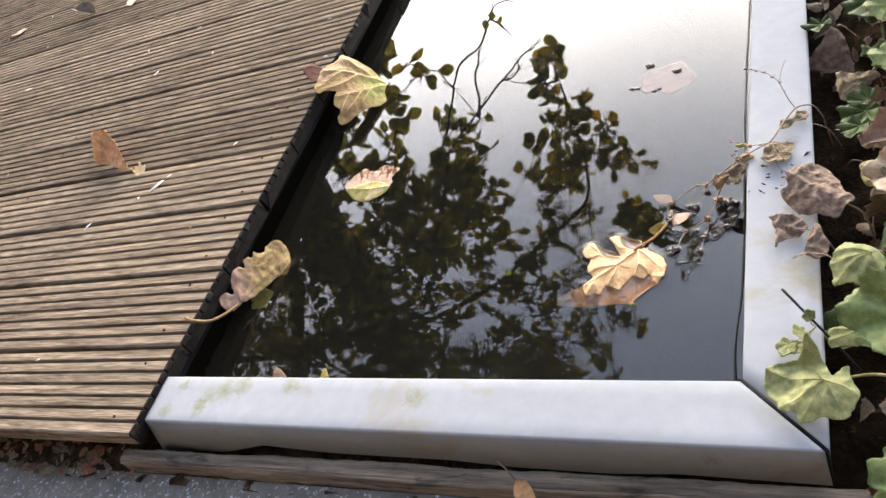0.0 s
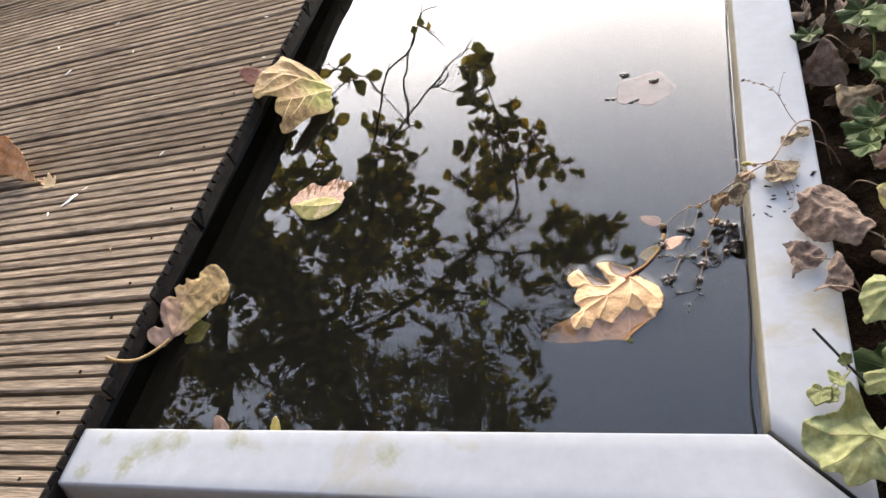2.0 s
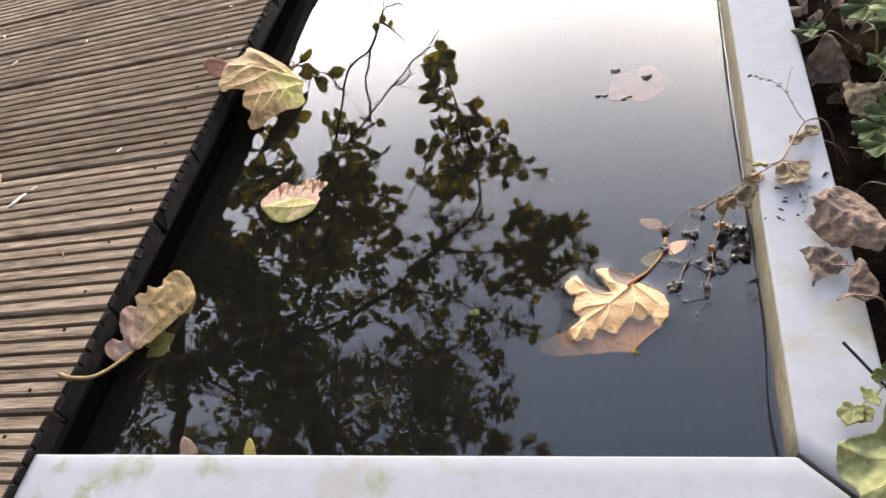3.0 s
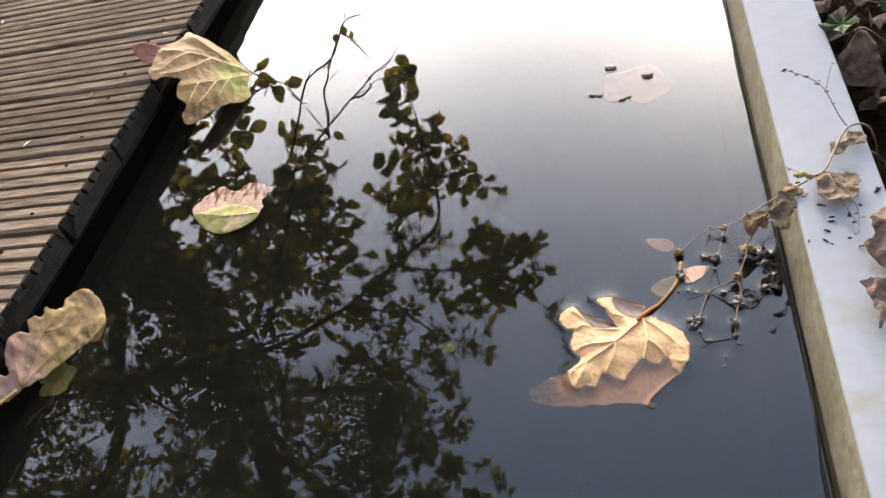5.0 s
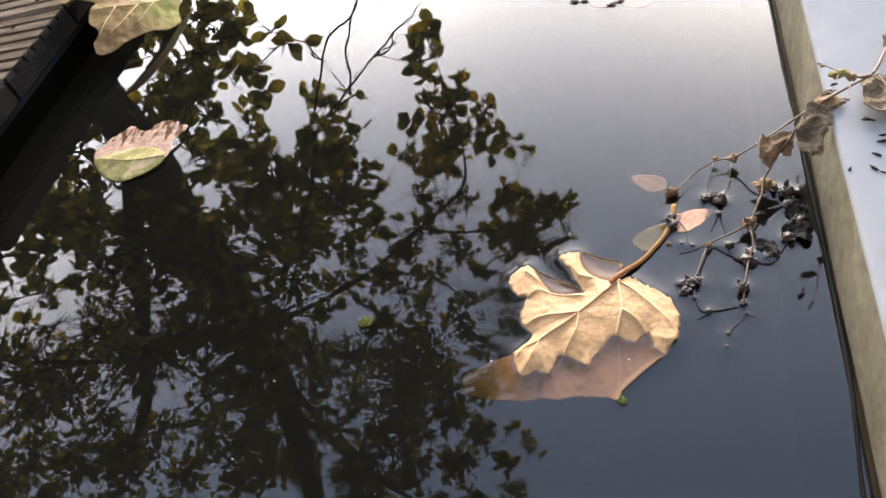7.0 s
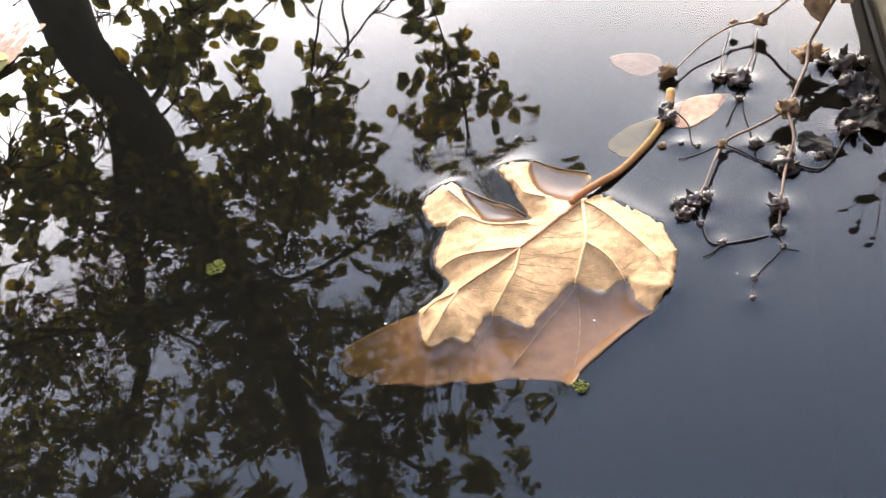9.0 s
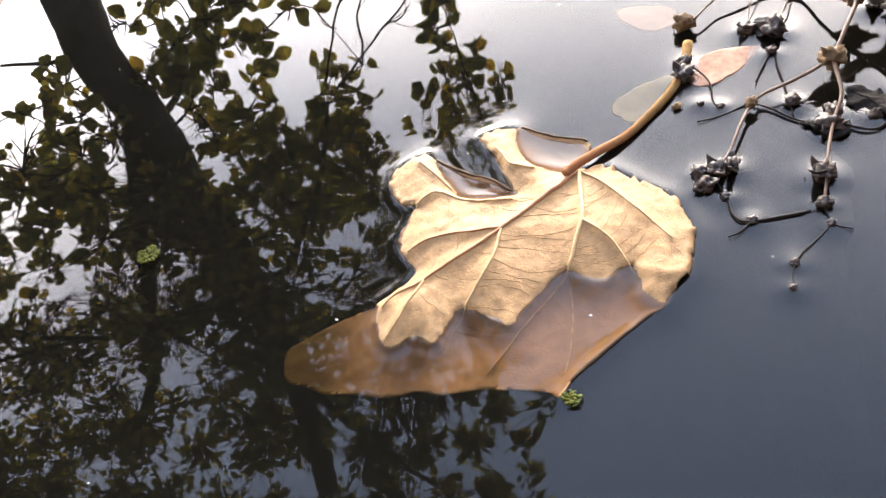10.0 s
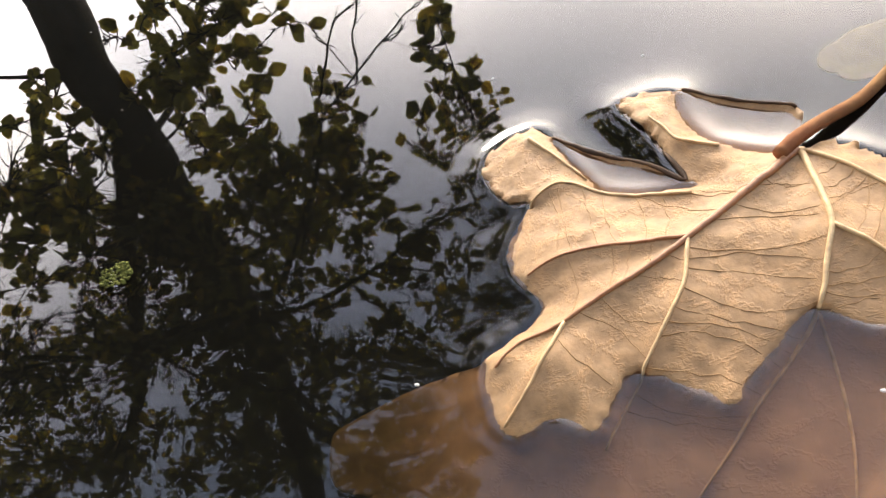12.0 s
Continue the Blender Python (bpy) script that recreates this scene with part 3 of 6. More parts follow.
FOLDS = {"main": [(1.9, 4.8), (-4.9, -2.6), (-13.4, -11.0), (-22.7, -20.5), (-31.9, -28.6), (-41.3, -34.8), (-50.5, -41.4), (-58.2, -45.0), (-62.9, -50.6)],
         "right_rib": [(2.7, 4.2), (3.6, -3.7), (4.5, -11.7), (4.9, -19.5), (2.8, -27.9), (0.7, -36.0), (-5.4, -46.5), (-11.7, -55.2), (-15.7, -61.4), (-18.8, -66.5), (-24.2, -74.3)],
         "under_rib": [(0.2, -37.3), (1.3, -46.0), (2.0, -54.7), (1.8, -65.0), (0.5, -74.8)], "fork": [(4.9, -20.0), (10.5, -24.4), (15.1, -28.9), (18.7, -34.6), (21.7, -39.8)],
         "side": [(3.9, 4.0), (12.0, -3.4), (18.7, -10.8), (26.8, -20.5), (33.6, -29.4)], "upper": [(-23.1, -20.5), (-28.8, -20.7), (-34.9, -21.2), (-43.4, -21.2), (-51.7, -23.0), (-58.0, -26.4)],
         "lower": [(-23.0, -21.0), (-23.6, -26.8), (-24.8, -34.0), (-29.1, -43.2), (-33.7, -52.0), (-37.5, -59.6), (-40.6, -66.5)], "far_lobe": [(-21.3, -5.2), (-30.9, -4.6), (-39.8, -3.0), (-49.4, 1.0), (-54.9, -0.1), (-60.8, -5.2)],
         "lobe_vein": [(-60.8, 18.6), (-53.8, 12.0), (-45.4, 2.9)], "near_lobe": [(-14.2, 9.8), (-23.0, 12.2), (-26.9, 18.2), (-30.0, 22.4)], "corner": [(-48.9, -40.5), (-51.7, -48.2), (-56.0, -57.6), (-60.0, -63.6)],
         "shelf": [(21.5, -38.3), (28.0, -41.2), (33.0, -42.8), (37.4, -41.2)]}


# husks and pods of the vine: place, size
DRY_PODS = [(-0.0288, 0.3052, 0.010, 0.0066, HUSK), (-0.0419, 0.2736, 0.008, 0.0052, HUSK), (-0.0901, 0.3124, 0.004, 0.0060, HUSK), (-0.0695, 0.2594, 0.004, 0.0030, HUSK), (-0.0450, 0.3367, 0.008, 0.0048, HUSK), (-0.0573, 0.3401, 0.006, 0.0030, HUSK), (-0.0946, 0.2655, 0.001, 0.0022, HUSK)]
WET_PODS = [(-0.0573, 0.3021, 0.003, 0.0060, POD), (-0.0667, 0.3054, 0.002, 0.0040, POD), (-0.0151, 0.3031, 0.004, 0.0058, POD), (-0.0220, 0.3080, 0.003, 0.0040, POD), (-0.0192, 0.2630, 0.003, 0.0052, POD), (-0.0874, 0.2239, 0.002, 0.0044, POD), (-0.0827, 0.2296, 0.003, 0.0046, POD), (-0.0785, 0.2306, 0.003, 0.0040, POD), (-0.0885, 0.2300, 0.002, 0.0034, POD), (-0.0514, 0.2236, 0.003, 0.0058, POD), (-0.0528, 0.2119, 0.002, 0.0034, POD), (-0.0463, 0.2459, 0.003, 0.0050, POD), (-0.0440, 0.2520, 0.003, 0.0038, POD), (-0.0914, 0.2813, 0.003, 0.0052, POD), (-0.0905, 0.2890, 0.003, 0.0040, POD), (-0.0561, 0.2600, 0.002, 0.0034, POD), (-0.0597, 0.2899, 0.002, 0.0020, POD), (-0.0862, 0.2659, 0.001, 0.0018, POD)]
WET_PODS += [(-0.0794, 0.2631, 0.001, 0.0017, POD), (-0.0814, 0.2183, 0.001, 0.0026, POD), (-0.0740, 0.2076, 0.001, 0.0022, POD), (-0.0519, 0.2045, 0.001, 0.0017, POD), (-0.0140, 0.2930, 0.002, 0.0052, POD), (-0.0100, 0.2760, 0.003, 0.0048, POD), (-0.0070, 0.3030, 0.003, 0.0040, POD), (-0.0320, 0.2500, 0.001, 0.0030, POD), (-0.0640, 0.1900, 0.001, 0.0018, POD), (-0.0655, 0.1810, 0.001, 0.0015, POD)]
PODS = DRY_PODS + WET_PODS


def to_lines(p, line):
    """For each point of an array: how far it is from a line of points, and the nearest place on it."""
    best, place = np.full(len(p), 1e9), np.zeros_like(p)
    for a, b in zip(line, line[1:]):
        a, b = np.array(a), np.array(b)
        t = np.clip(((p - a) @ (b - a)) / ((b - a) @ (b - a) + 1e-9), 0, 1)
        q = a + t[:, None] * (b - a)
        d = np.hypot(*(p - q).T)
        nearer = d < best
        best[nearer], place[nearer] = d[nearer], q[nearer]
    return best, place


def inside(p, ring):
    """Which points of an array lie inside a closed ring."""
    odd = np.zeros(len(p), bool)
    for (ax, ay), (bx, by) in zip(ring, ring[1:] + ring[:1]):
        over = (ay > p[:, 1]) != (by > p[:, 1])
        odd ^= over & (p[:, 0] < (bx - ax) * (p[:, 1] - ay) / (by - ay + 1e-12) + ax)
    return odd


def rounded(ring, ragged):
    """A closed ring, softened between its corners and a little ragged."""
    line = curve_through([(x, y, 0) for x, y in ring + ring[:1]], 4)[:-1]
    return [(p.x + ragged * noise.noise(p * 0.55), p.y + ragged * noise.noise(p * 0.55 + Vector((0, 0, 9)))) for p in line]


BORDER = rounded(EDGE_EAST + EDGE_SOUTH + EDGE_WEST + EDGE_NORTH, 0.4)
SHORE = rounded(EDGE_EAST[:-1] + SHORE_SOUTH + EDGE_WEST[4:] + SHORE_NORTH + EDGE_NORTH[4:11] + SHORE_TOP, 0.9)


def depth_in(p, ring):
    """How far the points lie inside a ring; less than nothing outside it."""
    return to_lines(p, ring + ring[:1])[0] * np.where(inside(p, ring), 1, -1)


def blade_heights(p):
    """Heights of the large leaf over the water at an array of points, all in millimetres."""
    x, y = p.T
    dry, rim = depth_in(p, SHORE), depth_in(p, BORDER)
    rib = np.min([to_lines(p, f)[0] for f in FOLDS.values()], axis=0)
    wave = np.array([(noise.noise(Vector((u * 0.07, v * 0.07, 3))), noise.noise(Vector((u * 0.22, v * 0.22, 7))), noise.noise(Vector((u * 0.6, v * 0.6, 9)))) for u, v in p])
    up = 1.3 + 4.3 * (1 - np.exp(-dry / 9.0)) + 0.7 * np.exp(-(rib / 1.5) ** 2) - 1.0 * (1 - np.exp(-(rib / 7.0) ** 2)) + 0.9 * wave[:, 0] + 0.32 * wave[:, 1] + 0.16 * wave[:, 2]
    east = np.clip((x - 4) / 8, 0, 1) * np.clip((y + 55) / 8, 0, 1)
    up = np.maximum(up, 0.9) + 1.9 * east * np.exp(-np.maximum(rim, 0) / 4.0)       # the east border curls clear of the water
    lobes = np.clip((y + 6) / 6, 0, 1) * np.clip((-20 - x) / 6, 0, 1)
    up += 1.1 * lobes * np.exp(-np.maximum(rim, 0) / 3.0)
    s = np.maximum(-dry, 0)
    down = -0.3 - 2.0 * (1 - np.exp(-s / 3.0)) - 0.04 * s - 0.11 * np.clip(-38 - x, 0, 70) * (1 - np.exp(-s / 6)) + 0.7 * wave[:, 0] * (1 - np.exp(-s / 4)) + 0.5 * wave[:, 1] * (1 - np.exp(-s / 4))
    down = np.minimum(down, -0.3)
    z = np.where(dry > 0, up, down)
    lip = to_lines(p, EDGE_EAST[-1:] + EDGE_SOUTH[:5])[0]          # the south-east border breaks the surface again
    z = np.maximum(z, 1.1 - 0.9 * lip)
    stand = np.minimum(to_lines(p, EDGE_NORTH[:5])[0], to_lines(p, EDGE_NORTH[11:])[0])      # as do the north lobes
    return np.maximum(z, 1.5 - 0.9 * stand)


def pod_levels(xs, ys):
    """How far the still water is drawn up round the floating pods, over a grid."""
    x, y = np.meshgrid(np.array(xs), np.array(ys), indexing="ij")
    rise = np.zeros(x.shape)
    for px, py, pz, ps, _ in WET_PODS:
        far = np.maximum(np.hypot(x - px, y - py) - ps * 0.8, 0)
        rise += (0.0009 * np.exp(-far / 0.0028)) ** 4        # they run into one another smoothly
    return rise ** 0.25


def outline_sheet(bm, ring, height, step, thick, m=Matrix()):
    """A thin sheet inside a ring, with two faces; height gives the rise at an array of points. All in millimetres; m places it."""
    r = np.array(ring)
    xs, ys = np.arange(r[:, 0].min() - step, r[:, 0].max() + 2 * step, step), np.arange(r[:, 1].min() - step, r[:, 1].max() + 2 * step, step)
    grid = np.array([(x, y) for x in xs for y in ys])
    near, place = to_lines(grid, ring + ring[:1])
    within = inside(grid, ring)
    moved = ~within | (near < 0.4 * step)
    grid[moved] = place[moved]                 # the outer row of the mesh lies on the ring
    n = len(ys)
    cells = [(a, a + n, a + n + 1, a + 1) for a in (i * n + k for i in range(len(xs) - 1) for k in range(n - 1))]
    kept = [c for c in cells if sum(within[q] for q in c) >= 2]
    ways = {(a, b) for c in kept for a, b in zip(c, c[1:] + c[:1])}
    outer = sorted({q for a, b in ways if (b, a) not in ways for q in (a, b)})
    grid[outer] = place[outer]                 # and no corner stays behind it
    used = sorted({q for c in kept for q in c})
    high = dict(zip(used, height(grid[used])))
    top = {q: bm.verts.new(m @ Vector((grid[q][0] / 1000, grid[q][1] / 1000, high[q] / 1000))) for q in used}
    low = {q: bm.verts.new(m @ Vector((grid[q][0] / 1000, grid[q][1] / 1000, (high[q] - thick) / 1000))) for q in used}
    sides = {}
    for c in kept:
        bm.faces.new([top[q] for q in c])
        bm.faces.new([low[q] for q in c[::-1]])
        for a, b in zip(c, c[1:] + c[:1]):
            sides[(a, b)] = True
    for a, b in sides:
        if (b, a) not in sides:
            bm.faces.new((top[b], top[a], low[a], low[b])).material_index = 1
    bmesh.ops.recalc_face_normals(bm, faces=bm.faces)


def shaped_leaf(name, at, along, across, ring, ribs, material, vein_material, label, curl=None, sag=1.6, wave=2.0, ragged=1.0, step=2.0, vein_size=0.7, stalk=None, stalk_material=None, stalk_size=0.0016, group="", parent=None, crumple=0.0):
    """A leaf of a given outline and ribs in millimetres, lying along two directions from a place; with a parent it is a part of that."""
    leaf = parent or thing(name, at, label, "leaf", group)
    away = Vector(at) - leaf.location
    u = Vector(along).normalized()
    n = u.cross(Vector(across)).normalized()
    m = Matrix.Translation(away) @ Matrix((u, n.cross(u), n)).transposed().to_4x4()
    ring = rounded(ring, ragged)
    lanes = [curve_through([(x, y, 0) for x, y in rib], 5) for rib in ribs]

    def height(p):
        rib = np.min([to_lines(p, [(q.x, q.y) for q in lane])[0] for lane in lanes], axis=0) if lanes else np.zeros(len(p))
        rough = np.array([(noise.noise(Vector((a * 0.035, b * 0.035, 3))), noise.noise(Vector((a * 0.12, b * 0.12, 7))), noise.noise(Vector((a * 0.4, b * 0.4, 9)))) for a, b in p])
        z = 0.5 * np.exp(-(rib / 1.8) ** 2) - sag * (1 - np.exp(-(rib / 8.0) ** 2)) + wave * (rough[:, 0] + 0.5 * rough[:, 1] + 0.16 * rough[:, 2])
        if crumple:
            z += crumple * np.array([0.6 - 2.6 * abs(noise.noise(Vector((a * 0.06, b * 0.06, 4)))) - 0.5 * abs(noise.noise(Vector((a * 0.19, b * 0.14, 6)))) for a, b in p])
        return z + (curl(p) if curl else 0)

    bm = bmesh.new()
    outline_sheet(bm, ring, height, step, 0.5, m)
    blade = part(name if parent else "blade", bm, material, leaf, label if parent else "", second=material)
    for lane in lanes:
        p = np.array([(q.x, q.y) for q in lane])
        bm = bmesh.new()
        tube(bm, [m @ Vector((a / 1000, b / 1000, (h + 0.1) / 1000)) for (a, b), h in zip(p, height(p))], [r / 1000 for r in taper(len(lane), vein_size, vein_size * 0.35)], 6)
        part("vein", bm, vein_material, blade)
    if stalk:
        bm = bmesh.new()
        line = curve_through([Vector(p) - Vector(at) for p in stalk], 6)
        tube(bm, line, taper(len(line), 0.9 * stalk_size, 1.25 * stalk_size), 8)
        part("stalk", bm, stalk_material or vein_material, leaf)
    return leaf


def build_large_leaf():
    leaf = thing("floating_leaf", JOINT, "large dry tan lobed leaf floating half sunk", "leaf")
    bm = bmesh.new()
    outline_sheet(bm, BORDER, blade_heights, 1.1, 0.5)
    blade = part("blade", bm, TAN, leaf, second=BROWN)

    def vein(line, sink, thick_end, thin_end, name, material):
        p = np.array([(q.x, q.y) for q in line])
        z = blade_heights(p)
        bm = bmesh.new()
        tube(bm, [Vector((u, v, h + sink)) / 1000 for (u, v), h in zip(p, z)], [r / 1000 for r in taper(len(line), thick_end, thin_end)], 6)
        part(name, bm, material, blade)

    lanes = {name: curve_through([(x, y, 0) for x, y in line], 6) for name, line in FOLDS.items()}
    for name, line in lanes.items():
        if name != "shelf":
            vein(line, 0.15, {"main": 1.05, "right_rib": 0.8, "under_rib": 0.5}.get(name, 0.5), 0.22, "vein", RED_VEIN if name in ("main", "upper") else VEIN)
    # fine cross veins, from rib to rib
    rnd = random.Random(2)
    for a, b, a0, a1, b0, b1, count in (("main", "right_rib", 0.12, 0.34, 0.1, 0.3, 4), ("lower", "right_rib", 0.05, 0.85, 0.32, 0.85, 10), ("main", "lower", 0.45, 0.8, 0.15, 0.8, 5), ("right_rib", "fork", 0.42, 0.55, 0.3, 0.95, 4),
                                        ("fork", "side", 0.1, 0.95, 0.3, 0.95, 6), ("upper", "main", 0.15, 0.8, 0.45, 0.75, 4), ("far_lobe", "upper", 0.05, 0.9, 0.1, 0.9, 6), ("far_lobe", "main", 0.0, 0.3, 0.12, 0.3, 3), ("side", "right_rib", 0.1, 0.5, 0.08, 0.3, 4)):
        for k in range(count):
            t = (k + rnd.uniform(0.2, 0.8)) / count
            p, q = lanes[a][int((a0 + (a1 - a0) * t) * (len(lanes[a]) - 1))], lanes[b][int((b0 + (b1 - b0) * t) * (len(lanes[b]) - 1))]
            across = Vector((q.y - p.y, p.x - q.x, 0)) * rnd.uniform(-0.14, 0.14)
            line = [p.lerp(q, u) + across * math.sin(math.pi * u) + Vector((noise.noise(p + Vector((u * 6, 0, k))), noise.noise(q + Vector((0, u * 6, k))), 0)) * 1.0 * math.sin(math.pi * u) for u in np.linspace(0, 1, 12)]
            vein(line, 0.0, 0.13, 0.09, "side_vein", FINE_VEIN)
    ring = np.array(BORDER)
    rim_high = blade_heights(ring)
    dry = rim_high > 0.9
    run, runs = [], []
    for k in range(len(ring)):                # rolled brown dried margin; the shadow along it is put into its colour
        if dry[k]:
            run.append(k)
        elif run:
            runs, run = runs + [run], []
    for run in runs + [run]:
        if len(run) > 5:
            bm = bmesh.new()
            tube(bm, [Vector((ring[k][0], ring[k][1], rim_high[k] - 0.15)) / 1000 for k in run], [(0.36 + 0.5 * max(0, noise.noise(Vector((ring[k][0] * 0.12, ring[k][1] * 0.12, 1))) + 0.25)) / 1000 for k in run], 6)
            part("margin", bm, DARK_MARGIN, blade, "dark brown dried margin with its shadow painted in")
    bm = bmesh.new()
    pts = curve_through([(-2, 2.5, 5.2), (1.8, 7.0, 5.3), (9.4, 14.9, 3.2), (18.5, 22.6, 1.7), (27.7, 33.8, 1.3), (36.0, 46.0, 1.5), (41.0, 58, 2.2), (43.0, 70, 3.6)], 5)
    tube(bm, [p / 1000 for p in pts], [(1.55 + 0.6 * abs(k / len(pts) - 0.45) + 0.8 * max(0, k / len(pts) - 0.85)) / 1000 for k in range(len(pts))], 10)
    part("stalk", bm, STALK, leaf, "olive-brown leaf stalk")


def build_unseen_wall():
    """A plain unseen wall, added to block and tone the light from behind."""
    bm = bmesh.new()
    box(bm, -7, 6, -2.75, -2.45, -0.1, 5.2, 0.01)
    tagged(part("wall_south", bm, UNSEEN_WALL, smooth=False), "plain brown-beige unseen wall added to shape the light", "wall", kind="structure")


build_ground()
build_unseen_wall()
build_basin()
build_rim()
build_timber()
build_water()
build_large_leaf()


# ---- the deck ----
PITCH, FIRST_GAP = 0.1542, 0.062


def plank_mesh(name, seed, x0=-3.9, x1=0.0):
    """A grooved deck board, 144 mm wide and 27 mm thick, from x0 to x1, with a dark cut end."""
    bm = bmesh.new()
    ridges, half, t, g = 7, 0.0733, 0.027, 0.0068
    prof = [(-half, -t), (-half, -0.004), (-half + 0.002, -0.0008)]
    step = 2 * half / ridges
    for k in range(ridges):
        a = -half + k * step
        if k:
            prof += [(a + 0.0015, -g), (a + 0.0028, -0.0010)]
        prof += [(a + 0.0036, 0.0)]
        if k < ridges - 1:
            prof += [(a + step - 0.0034, 0.0), (a + step - 0.0024, -0.0012), (a + step - 0.0014, -g)]
    prof += [(half - 0.002, -0.0008), (half, -0.004), (half, -t)]
    rows = []
    xs = [x1, x1 - 0.003, *np.linspace(x1 - 0.04, x0, 40)]
    for i, x in enumerate(xs):
        row = []
        for y, z in prof:
            wob = Vector((x * 5, y * 60, seed))
            dy = 0.0007 * noise.noise(wob)
            dz = 0.0007 * noise.noise(wob + Vector((0, 0, 9))) + 0.0012 * noise.noise(Vector((x * 1.5, seed, 4)))
            cut = 0.006 * noise.noise(Vector((y * 70, z * 60, seed))) + 0.004 * (z < -0.003) if i == 0 else 0
            row.append(bm.verts.new((x + cut, y + dy, z + dz)))
        rows.append(row)
    for a, b in zip(rows, rows[1:]):
        for k in range(len(prof)):
            n = (k + 1) % len(prof)
            bm.faces.new((a[k], b[k], b[n], a[n]))
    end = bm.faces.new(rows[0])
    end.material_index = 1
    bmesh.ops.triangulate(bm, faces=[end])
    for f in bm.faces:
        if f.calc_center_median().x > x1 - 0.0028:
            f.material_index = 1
    bmesh.ops.recalc_face_normals(bm, faces=bm.faces)
    me = bpy.data.meshes.new(name)
    bm.to_mesh(me)
    bm.free()
    me.materials.append(WOOD)
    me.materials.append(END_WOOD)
    return me


def build_deck():
    deck = thing("deck", (0, 0, 0), "weathered grooved brown timber decking boards", "decking", kind="structure")
    kinds = [plank_mesh("plank", s) for s in (1.3, 4.7, 8.1, 12.9)]
    rnd = random.Random(5)
    bm = bmesh.new()
    bmesh.ops.create_cone(bm, cap_ends=True, segments=10, radius1=0.0028, radius2=0.0024, depth=0.003)
    screw_mesh = bpy.data.meshes.new("screw_head")
    bm.to_mesh(screw_mesh)
    bm.free()
    screw_mesh.materials.append(SOIL)
    for k in range(-1, 21):
        ob = new("plank", kinds[k % 4])
        ob.parent = deck
        ob.location = (WEST - 0.016 + rnd.uniform(-0.004, 0.004), FIRST_GAP + PITCH * (k + 0.5), DECK_TOP + rnd.uniform(-0.0012, 0.0012))
        ob.rotation_euler = (rnd.uniform(-0.004, 0.004), 0, rnd.uniform(-0.0015, 0.0015))
        for x in (-0.855, -1.555, -2.385) if k < 10 else ():      # screw heads, two at each joist
            for side in (-0.0454, 0.0454):
                screw = new("screw_head", screw_mesh)
                screw.parent = ob
                screw.location = (x - WEST + 0.016 + rnd.uniform(-0.008, 0.008), side, -0.0004)
    bm = bmesh.new()
    box(bm, -0.86, WEST - 0.012, -0.020, FAR, -0.05, DECK_TOP - 0.029, 0.002)
    part("edge_joist", bm, RUBBER, deck, "black covered joist under the deck edge")
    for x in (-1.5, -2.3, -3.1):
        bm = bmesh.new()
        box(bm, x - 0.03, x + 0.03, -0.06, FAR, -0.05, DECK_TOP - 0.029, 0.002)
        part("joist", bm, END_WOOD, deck)


